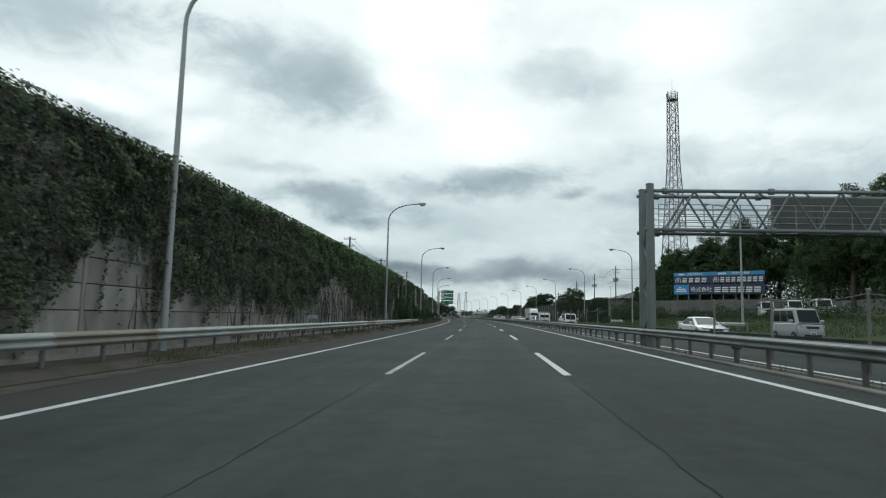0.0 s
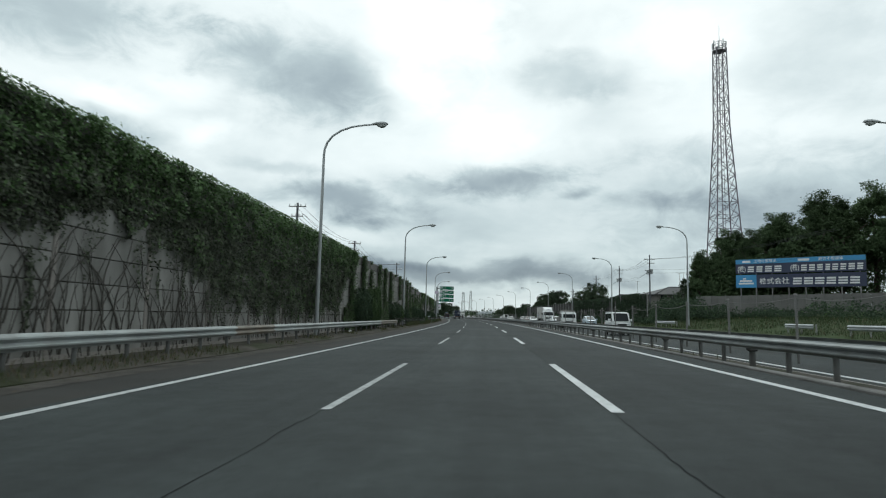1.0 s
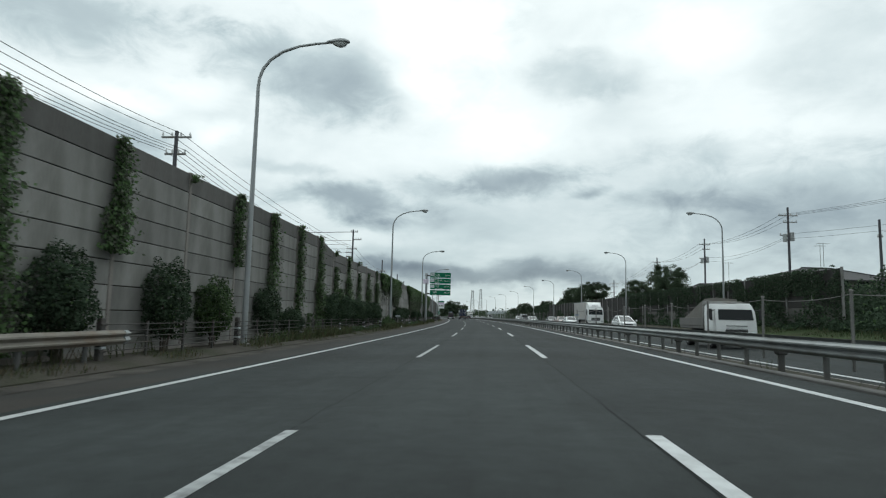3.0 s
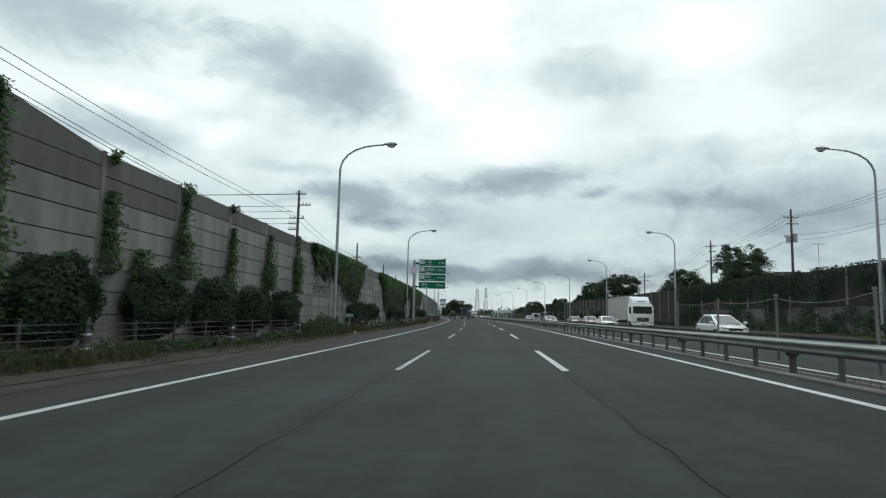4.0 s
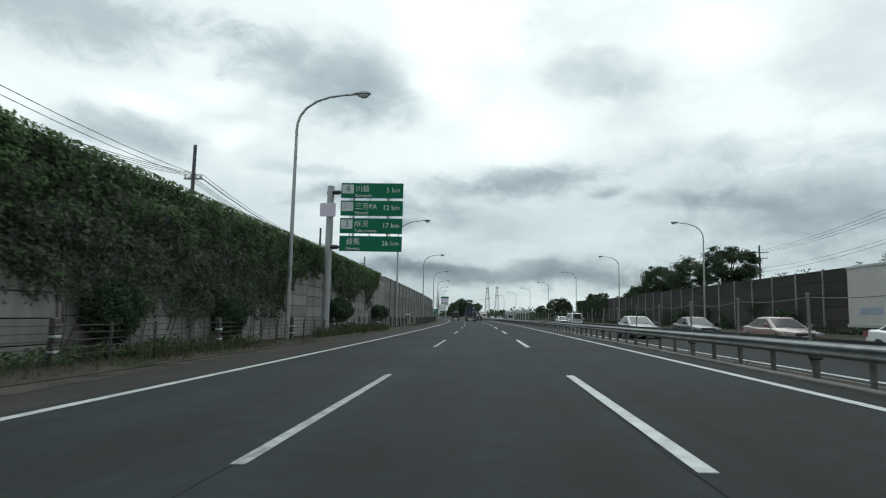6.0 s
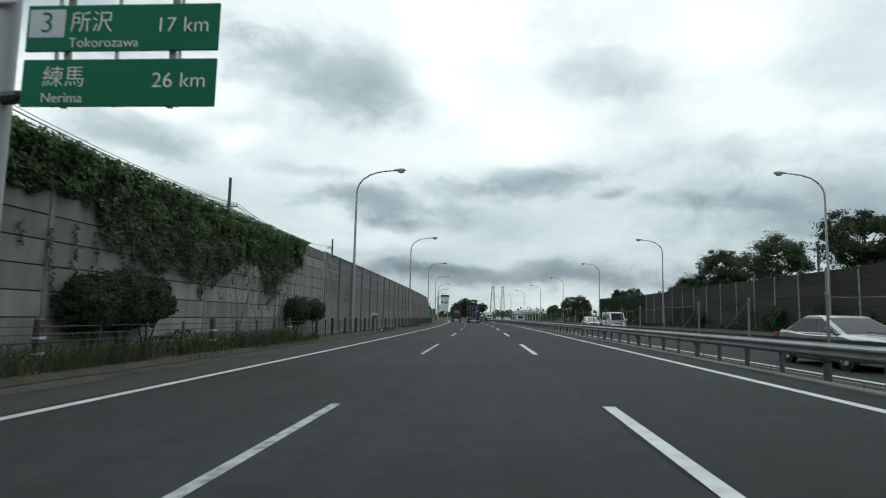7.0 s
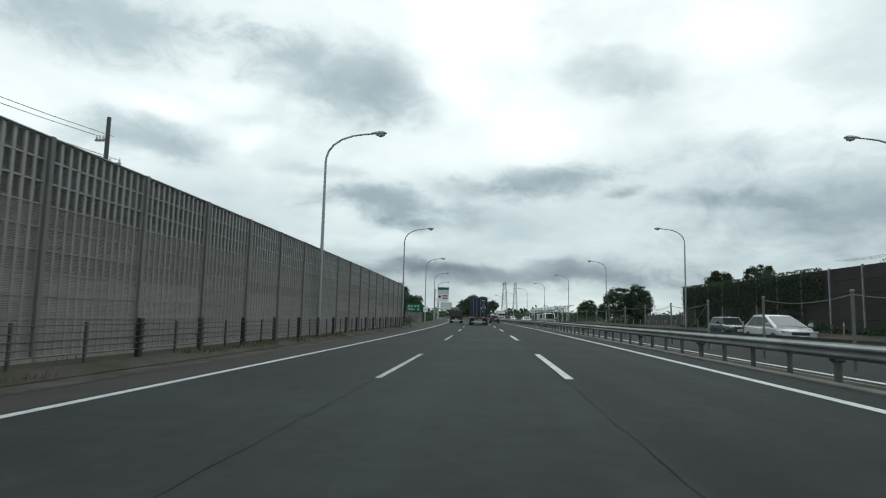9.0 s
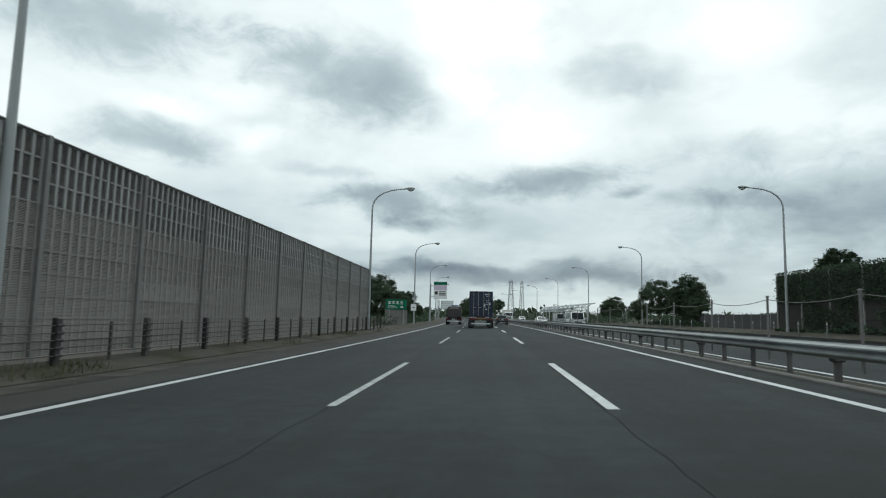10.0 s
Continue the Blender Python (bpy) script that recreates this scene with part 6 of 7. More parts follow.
# undergrowth of the grove
pts = []
r_ = np.random.default_rng(77)
for s0, s1, u0, u1, zt, n in ((103, 122, 33, 46, 8.0, 9000), (104, 118, 40, 56, 12.0, 9000), (60, 99, 48.5, 56, 12.0, 24000), (38, 60, 45, 54, 11.0, 6000)):
    ss, uu = r_.uniform(s0, s1, n), r_.uniform(u0, u1, n)
    hh = np.array([zt * (0.75 + 0.45 * noise.noise((a * 0.16, b * 0.2, 4.4)) + 0.2 * noise.noise((a * 0.6, b * 0.6, 1.4))) for a, b in zip(ss, uu)])
    pts += [road_point(behind_board(a, b, 3.0 + 3.0 * c) if s0 > 99 else a, b, 1.6 + h * k) for a, b, h, k, c in zip(ss, uu, hh, r_.uniform(0.02, 1, n) ** 0.7, r_.uniform(0, 1, n))]
tagged(new("undergrowth", leaf_mesh("undergrowth", np.array(pts), 0.42, [LEAF_BAMBOO], up=(-0.8, -0.3, 0.3), spread=0.6)), "dark tangled undergrowth along the grove edge", "undergrowth", kind="stuff")

tree(CONE, stand(119.0, 34.2, 0.9), "dark layered conifer standing before the grove", 0.95)
tree(CONE, stand(118.0, 30.5, 0.8, 70), "dark layered conifer standing before the grove", 0.62)
tree(TALL, stand(166.5, 27.8, 0.0), "dense round-crowned dark tree behind the brown wall", 1.0)
for s, u, sc, kd in ((189, 29.3, 1.12, ROUND_B), (221, 28.9, 1.10, SPREAD_B), (234.5, 28.9, 1.06, SPREAD), (246.8, 28.9, 1.07, SPREAD_B), (256, 28.6, 1.02, ROUND), (259.5, 28.9, 0.95, ROUND_B)):
    tree(kd, stand(s, u, 0.0, rr.uniform(0, 360)), "spreading dark green tree rising behind the brown wall", sc, "trees behind the brown wall")
for s, u, sc, kd in ((285.5, 28.3, 0.95, SLIM), (296.0, 28.6, 0.98, SLIM), (298.5, 29.6, 0.9, SLIM)):
    tree(kd, stand(s, u, 0.0, rr.uniform(0, 360)), "dark green tree rising behind the brown wall", sc, "trees behind the brown wall")
for s, u, sc, kd in ((326, 26.9, 0.95, ROUND), (321.5, 26.4, 0.5, ROUND_B), (331.5, 28.5, 0.72, ROUND_B), (339, 27.0, 0.95, ROUND_B), (348, 26.5, 0.6, ROUND), (366, 27, 0.72, ROUND_B), (372, 27.2, 0.68, ROUND)):
    tree(kd, stand(s, u, 0.0, rr.uniform(0, 360)), "rounded dark green tree past the end of the wall", sc, "trees past the wall")
for s, u, sc, kd in ((334, -15.0, 0.85, ROUND_B), (340, -12.8, 0.78, ROUND), (346, -16.5, 0.95, SPREAD), (352, -13.0, 0.72, ROUND_B), (362, -15, 0.8, ROUND), (376, -15, 0.8, SPREAD_B), (395, -14, 0.7, ROUND)):
    tree(kd, stand(s, u, -0.2, rr.uniform(0, 360)), "rounded dark green tree past the steel wall", sc, "trees past the steel wall")
# far woods
for s, u, sc, kd in ((560, 11.0, 1.95, ROUND), (566, 17, 1.8, ROUND_B), (552, 5.5, 1.5, ROUND), (572, 24, 1.2, SPREAD), (590, 12, 1.5, ROUND_B), (548, 3.5, 0.9, ROUND_B)):
    tree(kd, stand(s, u, -0.5, rr.uniform(0, 360)), "distant rounded tree beside the bend of the road", sc, "distant trees")
far = []
r_ = np.random.default_rng(5)
for i in range(1100):
    a = radians(r_.uniform(-45, 70))
    d = r_.uniform(560, 1100)
    c = np.array([d * math.sin(a), d * math.cos(a), 0])
    if abs(a) < radians(3.0):
        c += np.array([0, 0, 0])
    w, h = r_.uniform(5, 12), r_.uniform(4, 10)
    n = 60
    q = r_.normal(size=(n, 3))
    q /= np.linalg.norm(q, axis=1)[:, None]
    q = q * np.array([w, w, h]) * r_.uniform(0.6, 1.0, n)[:, None]
    q[:, 2] = np.abs(q[:, 2])
    far.append(c + q)
tagged(new("far_woods", leaf_mesh("far_woods", np.concatenate(far), 2.6, [LEAF_TREE], up=(0, -0.5, 0.4), spread=0.7)), "low line of distant woods on the horizon", "woods", kind="stuff")

# ivy and shrubs before the brown wall
pts = []
r_ = np.random.default_rng(41)
for s0, s1, z0, z1, n, bare in ((120.5, 180, 2.9, 4.95, 20000, -0.30), (120.5, 180, 0.3, 3.1, 20000, 0.08), (120.3, 138, 0.4, 5.0, 9000, -0.25), (150, 262, 4.55, 4.98, 5000, 0.05), (269, 300, 2.3, 5.0, 15000, -0.6), (272, 296, 0.2, 2.6, 7500, -0.05), (232, 240, 0.1, 2.8, 1500, -0.2), (219, 222, 0.1, 2.4, 800, -0.2), (248, 256, 0.1, 3.0, 1500, -0.2), (206, 209, 0.1, 2.6, 800, -0.2)):
    ss = r_.uniform(s0, s1, n)
    zz = r_.uniform(z0, z1, n)
    keep = np.array([noise.noise((a * 0.42, b * 0.55, 2.2)) + 0.4 * noise.noise((a * 1.6, b * 1.9, 6.2)) > bare for a, b in zip(ss, zz)])
    pts += [road_point(a, RW_U - 0.12 - abs(o), b) for a, b, o, k in zip(ss, zz, r_.normal(0, 0.16, n), keep) if k]
tagged(new("ivy_on_brown_wall", leaf_mesh("ivy_on_brown_wall", np.array(pts), 0.145, [LEAF_IVY_SHADED, LEAF_SHRUB], up=(-0.7, -0.3, 0.2), spread=0.9, slots=(r_.uniform(0, 1, len(pts)) < 0.85).astype(int))), "dark patchy ivy and scrub on the brown wall", "ivy", kind="stuff")
pts = []
for s0, s1, u0, u1, h, n in ((120, 137, 24, 31, 3.2, 3600), (134, 142, 24.5, 27, 3.6, 1500), (60, 124, 34.5, 36.8, 1.9, 5200), (103, 121, 26.5, 32, 3.6, 8000), (112, 121, 24.2, 27, 2.2, 2500), (119, 138, 30, 36, 4.6, 9000), (138, 150, 28, 34, 4.2, 5000), (142, 160, 23.8, 24.9, 1.6, 1200), (160, 300, 24.9, 25.5, 0.75, 5200), (226.5, 229, 24.7, 25.5, 2.9, 1700), (244, 246.5, 24.7, 25.5, 2.7, 1500), (212, 214, 24.8, 25.5, 2.4, 1100), (200, 202.5, 24.8, 25.5, 2.6, 1300), (60, 122, 33.0, 35.0, 1.4, 3600), (74, 122, 50.0, 57.0, 6.0, 7000), (318, 345, 25.5, 30, 1.2, 5500), (300, 345, 30, 60, 1.6, 5000), (345, 480, 23.6, 25.2, 2.2, 5000), (345, 480, 26, 40, 3.4, 5000), (-10, 60, 34.5, 38, 2.2, 3600)):
    ss, uu = r_.uniform(s0, s1, n), r_.uniform(u0, u1, n)
    hh = np.array([max(0.1, 0.5 + 0.9 * noise.noise((a * 0.35, b * 0.5, 7.7))) * h for a, b in zip(ss, uu)])
    gz = np.array([(0.0 if a > 138 else np.interp(b, [22, 23.5, 27, 30, 36, 37.4, 60], [-0.16, 0, 0.6, 0.9, 1.15, 1.6, 2.2])) for a, b in zip(ss, uu)])
    zz = gz + hh * r_.uniform(0.05, 1, n) ** 0.6
    pts += [road_point(a, b, c) for a, b, c in zip(ss, uu, zz)]
for s0, s1, n in ((301, 420, 4200),):
    ss, uu = r_.uniform(s0, s1, n), r_.uniform(-13.0, -10.2, n)
    hh = np.array([max(0.1, 0.5 + 0.8 * noise.noise((a * 0.25, b * 0.5, 1.7))) * 1.7 for a, b in zip(ss, uu)])
    pts += [road_point(a, b, 0.15 + c) for a, b, c in zip(ss, uu, hh * r_.uniform(0.05, 1, n) ** 0.6)]
tagged(new("scrub", leaf_mesh("scrub", np.array(pts), 0.24, [LEAF_SHRUB, LEAF_IVY], up=(-0.4, -0.4, 0.6), spread=0.7, slots=(r_.uniform(0, 1, len(pts)) < 0.05).astype(int))), "low dark scrub growing on the far bank", "scrub", kind="stuff")


# leafy weeds at the foot of the wall
wd = []
for s0, s1, h, n in ((129.5, 138.5, 1.3, 7500), (100, 127, 0.5, 3600), (152, 172, 0.5, 2600), (190, 201, 0.6, 2200), (139, 152, 0.4, 1200)):
    ss, uu = r_.uniform(s0, s1, n), r_.uniform(-9.9, -8.85, n)
    hh = np.array([max(0.05, 0.55 + 0.9 * noise.noise((a * 0.45, b * 0.8, 3.3))) * h for a, b in zip(ss, uu)])
    wd += [road_point(a, b, 0.18 + c) for a, b, c in zip(ss, uu, hh * r_.uniform(0.05, 1, n) ** 0.7)]
tagged(new("weeds", leaf_mesh("weeds", np.array(wd), 0.11, [LEAF_WEED, LEAF_SHRUB], up=(0.4, -0.2, 0.8), spread=0.6, slots=(r_.uniform(0, 1, len(wd)) < 0.2).astype(int))), "bushy green weeds at the foot of the wall", "weeds", kind="stuff")


# ---------- grass ----------
def blades(name, label, spots, height, width, mats, seed, dry=0.35):
    r = np.random.default_rng(seed)
    vs, fs, ms = [], [], []
    for p in spots:
        a = r.uniform(0, 6.28)
        h = height * r.uniform(0.4, 1.25)
        lx, ly = r.normal(0, 0.35, 2) * h
        dx, dy = width * math.cos(a), width * math.sin(a)
        k = len(vs)
        vs += [(p[0] - dx, p[1] - dy, p[2] - 0.03), (p[0] + dx, p[1] + dy, p[2] - 0.03), (p[0] + 0.5 * lx + dx * 0.6, p[1] + 0.5 * ly + dy * 0.6, p[2] + 0.65 * h), (p[0] + 0.5 * lx - dx * 0.6, p[1] + 0.5 * ly - dy * 0.6, p[2] + 0.65 * h), (p[0] + lx, p[1] + ly, p[2] + h)]
        fs += [(k, k + 1, k + 2, k + 3), (k + 3, k + 2, k + 4)]
        ms += [1 if r.uniform() < dry else 0] * 2
    me = bpy.data.meshes.new(name)
    me.from_pydata(vs, [], fs)
    for m in mats:
        me.materials.append(m)
    me.polygons.foreach_set("material_index", ms)
    return tagged(new(name, me), label, "grass", kind="stuff")


def verge_z(u):
    return float(np.interp(-u, [8.38, 8.7, 9.2, 10.2], [0.03, 0.13, 0.20, 0.22]))


spots, tall = [], []
r_ = np.random.default_rng(8)
for i in range(26000):
    s = r_.uniform(5, 300)
    u = -8.42 - abs(r_.normal(0, 0.6))
    if u < -9.95:
        continue
    dens = noise.noise((s * 0.25, u * 0.9, 1.5)) + (-0.05 if s < 86 else 0.25 if s < 205 else -0.15)
    if dens > 0.05:
        spots.append(road_point(s, u, verge_z(u)))
    if 84 < s < 205 and noise.noise((s * 0.12, u * 0.4, 9.5)) > 0.0 and r_.uniform() < 0.75:
        tall.append(road_point(s, min(u, -8.75), verge_z(u)))
for a, b, n in ((128, 144, 1800), (182, 201, 2600), (104, 112, 500)):
    for i in range(n):
        u = r_.uniform(-9.7, -8.7)
        tall.append(road_point(r_.uniform(a, b), u, verge_z(u)))
blades("verge_grass", "short patchy weeds on the soil verge", spots, 0.16, 0.010, [BLADE, BLADE_DRY], 61)
blades("tall_verge_grass", "tall ragged grass and weeds beside the cable fence", tall, 0.52, 0.013, [BLADE, BLADE_DRY], 62, 0.15)
bank = []
for i in range(42000):
    s, u = r_.uniform(10, 150), r_.uniform(22.4, 35.5)
    if noise.noise((s * 0.2, u * 0.3, 3.0)) > -0.3:
        z = float(np.interp(u, [22, 23.5, 27, 30, 36], [-0.16, 0, 0.6, 0.9, 1.15])) if s < 138 else 0.0
        bank.append(road_point(s, u, z))
blades("bank_grass", "knee-high rough green grass on the far bank", bank, 0.27, 0.017, [BANK_BLADE, BLADE_DRY], 63, 0.12)
med = []
for i in range(2600):
    s = r_.uniform(5, 330)
    if noise.noise((s * 0.4, 0, 5.0)) > 0.12:
        med.append(road_point(s, r_.uniform(6.35, 7.5), -0.1))
blades("median_grass", "small weed tufts in the median soil", med, 0.2, 0.010, [BLADE, BLADE_DRY], 64)
# leaf litter and grit along the kerb line
lit = []
for i in range(2600):
    s = r_.uniform(5, 300)
    lit.append(road_point(s, -8.3 + abs(r_.normal(0, 0.35)), 0.012))
tagged(new("leaf_litter", leaf_mesh("leaf_litter", np.array(lit), 0.06, [BLADE_DRY, SOIL], up=(0, 0, 3), spread=0.3, slots=r_.integers(0, 2, len(lit)))), "dry leaf litter and grit on the shoulder", "litter", kind="stuff")
for s, u, w in ((139.5, -8.6, 0.07), (66.0, -9.1, 0.16), (224.0, -8.6, 0.10)):
    t = thing("litter_scrap", stand(s, u, verge_z(u) + 0.05), "crumpled pale scrap of litter on the verge", "litter")
    g = Geo().loft([[(w * math.cos(a) * (0.6 + 0.4 * math.sin(3 * a)), w * math.sin(a) * 0.7, 0.02 + 0.05 * math.cos(2 * a)) for a in [6.283 * k / 9 for k in range(9)]], [(w * 0.3 * math.cos(a), w * 0.2 * math.sin(a), 0.12 + 0.03 * math.cos(3 * a)) for a in [6.283 * k / 9 for k in range(9)]]])
    part("scrap", g, SIGNWHITE, t)

# ---------- vehicles ----------
def slab(corners, thick, push):
    """A thin pane over four corners (counter-clockwise seen from outside), pushed outwards."""
    a, b, c, d = [Vector(p) for p in corners]
    nrm = (b - a).cross(d - a).normalized()
    out = [p + nrm * push for p in (a, b, c, d)]
    back = [p - nrm * thick for p in out]
    return Geo().add(out + back, [(0, 1, 2, 3), (7, 6, 5, 4), (0, 4, 5, 1), (1, 5, 6, 2), (2, 6, 7, 3), (3, 7, 4, 0)])


def lerp_quad(q, u0, u1, v0, v1):
    a, b, c, d = [Vector(p) for p in q]
    at = lambda u, v: (a.lerp(b, u)).lerp(d.lerp(c, u), v)
    return [at(u0, v0), at(u1, v0), at(u1, v1), at(u0, v1)]


def wheel(parent, x, y, r, wdt, side):
    pts = [(x - wdt / 2, y, r), (x - wdt / 2 + 0.02, y, r), (x + wdt / 2 - 0.02, y, r), (x + wdt / 2, y, r)]
    t = part("wheel", Geo().tube(pts, [r * 0.9, r, r, r * 0.9], 20), TYRE, parent, "black tyre on a grey rim", smooth=True)
    xo = x + side * (wdt / 2 + 0.004)
    g = Geo().tube([(xo - side * 0.02, y, r), (xo, y, r)], r * 0.64, 20)
    for k in range(5):
        a = 2 * math.pi * k / 5
        g.tube([(xo + side * 0.004, y, r), (xo + side * 0.004, y + 0.58 * r * math.cos(a), r + 0.58 * r * math.sin(a))], 0.035, 6)
    part("rim", g, RIM, t)


def road_car(m, L, W, H, mat, label, category="car", belt=0.88, cab=(-0.40, -0.30, 0.06, 0.24), nose=0.70, tail=0.86, wheel_r=0.31, clear=0.2, roof_w=0.70, rails=False, hatch=True, group="", chrome=False, pillars=(0.36, 0.68)):
    """A car facing local +y. cab: rear base, rear roof, front roof, windscreen base, as shares of the length."""
    t = thing("car", m, label, category, group)
    hw = W / 2
    st = []
    for f, top, wf, zb in ((-0.5, tail * 0.72, 0.84, clear + 0.16), (-0.485, tail * 0.96, 0.91, clear + 0.08), (-0.44, tail, 0.965, clear + 0.02), (-0.32, max(tail, belt * 0.98), 1.0, clear), (-0.1, belt, 1.0, clear),
                           (cab[3], belt, 1.0, clear), (0.36, nose + 0.55 * (belt - nose) * 0.6, 0.985, clear), (0.44, nose, 0.94, clear + 0.02), (0.485, nose * 0.93, 0.86, clear + 0.06), (0.5, nose * 0.74, 0.76, clear + 0.14)):
        y, w = f * L, hw * wf
        st.append([(-w * 0.9, y, zb), (-w * 0.985, y, zb + 0.1), (-w, y, zb + 0.5 * (top - zb)), (-w * 0.965, y, top - 0.07), (-w * 0.87, y, top), (0, y, top + 0.025), (w * 0.87, y, top), (w * 0.965, y, top - 0.07), (w, y, zb + 0.5 * (top - zb)), (w * 0.985, y, zb + 0.1), (w * 0.9, y, zb), (0, y, zb)])
    part("body", Geo().loft(st), mat, t, smooth=True)
    yr, yrt, yft, yf = [c * L for c in cab]
    wb, wt = hw * 0.90, hw * roof_w
    zb, zt = belt - 0.02, H - 0.05

    def ring(y0, y1, w, z, c):
        return [(-w + c, y0, z), (w - c, y0, z), (w, y0 + c, z), (w, y1 - c, z), (w - c, y1, z), (-w + c, y1, z), (-w, y1 - c, z), (-w, y0 + c, z)]
    part("cabin", Geo().loft([ring(yr, yf, wb, zb, 0.10), ring(yrt, yft, wt, zt, 0.10), ring(yrt + 0.10, yft - 0.10, wt * 0.90, H - 0.012, 0.09), ring(yrt + 0.4, yft - 0.35, wt * 0.6, H, 0.09)]), mat, t, smooth=True)
    front = [(wb - 0.06, yf, zb), (-wb + 0.06, yf, zb), (-wt + 0.06, yft, zt), (wt - 0.06, yft, zt)]
    part("windscreen", slab(lerp_quad(front, 0.04, 0.96, 0.06, 0.93), 0.02, 0.012), GLASS_DARK, t)
    back = [(-wb + 0.06, yr, zb), (wb - 0.06, yr, zb), (wt - 0.06, yrt, zt), (-wt + 0.06, yrt, zt)]
    part("rear_window", slab(lerp_quad(back, 0.05, 0.95, 0.12, 0.92), 0.02, 0.012), GLASS_DARK, t)
    for sd in (-1, 1):
        if sd > 0:
            q = [(wb, yr + 0.1, zb), (wb, yf - 0.1, zb), (wt, yft - 0.08, zt), (wt, yrt + 0.08, zt)]
        else:
            q = [(-wb, yf - 0.1, zb), (-wb, yr + 0.1, zb), (-wt, yrt + 0.08, zt), (-wt, yft - 0.08, zt)]
        cuts = [0.05, pillars[0], pillars[1], 0.95] if sd > 0 else [0.05, 1 - pillars[1], 1 - pillars[0], 0.95]
        for a, b in zip(cuts, cuts[1:]):
            part("side_window", slab(lerp_quad(q, a + 0.012, b - 0.012, 0.10, 0.88), 0.02, 0.011), GLASS_DARK, t)
        if chrome:
            part("chrome_strip", slab(lerp_quad(q, 0.03, 0.97, 0.03, 0.07), 0.02, 0.014), CHROME, t)
        mir = part("mirror", Geo().box(sd * (hw + 0.10) - 0.10, sd * (hw + 0.10) + 0.10, yf - 0.42, yf - 0.28, belt + 0.02, belt + 0.19, 0.04), mat, t)
        part("mirror_arm", Geo().tube([(sd * hw * 0.9, yf - 0.33, belt - 0.02), (sd * (hw + 0.04), yf - 0.34, belt + 0.06)], 0.025, 6), TRIM, mir)
        for y in (-0.31 * L, 0.315 * L):
            part("wheel_arch", Geo().tube([(sd * (hw * 0.90), y, wheel_r + 0.02), (sd * (hw + 0.006), y, wheel_r + 0.02)], wheel_r * 1.17, 22), TRIM, t)
            wheel(t, sd * (hw - 0.09), y, wheel_r, 0.22, sd)
        part("headlamp", Geo().loft([[(sd * hw * x, L * y, nose + dz) for x, dz in ((0.46, -0.16), (0.82, -0.13), (0.90, -0.02), (0.50, -0.05))] for y in (0.452, 0.494)]), LAMP_CLEAR, t, "clear head lamp")
        part("tail_lamp", Geo().loft([[(sd * hw * x, L * y, tail + dz) for x, dz in ((0.60, -0.24), (0.97, -0.24), (0.95, -0.05), (0.62, -0.07))] for y in (-0.497, -0.45)]), LAMP_RED, t, "red tail lamp")
        part("door_handle", Geo().box(sd * hw * 0.985 - 0.02, sd * hw * 0.985 + 0.02, -0.13 * L, -0.13 * L + 0.2, belt - 0.17, belt - 0.13, 0.01), mat, t)
        part("sill", Geo().box(sd * hw * 0.95 - 0.03, sd * hw * 0.95 + 0.03, -0.24 * L, 0.24 * L, clear - 0.03, clear + 0.07, 0.02), TRIM, t)
        if rails:
            part("roof_rail", Geo().tube([(sd * wt * 0.93, yrt + 0.1, H - 0.02), (sd * wt * 0.93, yrt + 0.35, H + 0.03), (sd * wt * 0.93, yft - 0.45, H + 0.035), (sd * wt * 0.93, yft - 0.1, H - 0.02)], 0.022, 6), CHROME, t)
    part("grille", Geo().box(-hw * 0.45, hw * 0.45, 0.485 * L, 0.502 * L, nose - 0.22, nose - 0.08, 0.015), TRIM, t)
    part("lower_intake", Geo().box(-hw * 0.62, hw * 0.62, 0.490 * L, 0.506 * L, clear + 0.10, clear + 0.24, 0.02), TRIM, t)
    part("rear_bumper", Geo().box(-hw * 0.86, hw * 0.86, -0.508 * L, -0.47 * L, clear + 0.02, clear + 0.20, 0.04), TRIM, t)
    for y, z in ((0.508 * L, clear + 0.30), (-0.507 * L, tail - 0.24 if hatch else tail - 0.3)):
        pl = part("number_plate", Geo().box(-0.165, 0.165, y - 0.012, y + 0.012, z - 0.08, z + 0.08, 0.006), PLATE, t)
        sg = 1 if y > 0 else -1
        part("plate_bar", Geo().box(-0.12, 0.12, y + sg * 0.013 - 0.001, y + sg * 0.013 + 0.001, z - 0.05, z + 0.01), TRIM, pl)
    if chrome:
        part("tail_trim", Geo().box(-hw * 0.62, hw * 0.62, -0.503 * L, -0.485 * L, tail - 0.10, tail - 0.075, 0.008), CHROME, t)
        part("bumper_trim", Geo().tube([(-hw * 0.7, -0.503 * L, clear + 0.10), (-hw * 0.5, -0.512 * L, clear + 0.16), (hw * 0.5, -0.512 * L, clear + 0.16), (hw * 0.7, -0.503 * L, clear + 0.10)], 0.018, 6), CHROME, t)
    part("wiper", Geo().tube([(-0.5 * hw, yf + 0.02, zb + 0.05), (0.2 * hw, yf - 0.06, zb + 0.10)], 0.012, 5), TRIM, t)
    return t


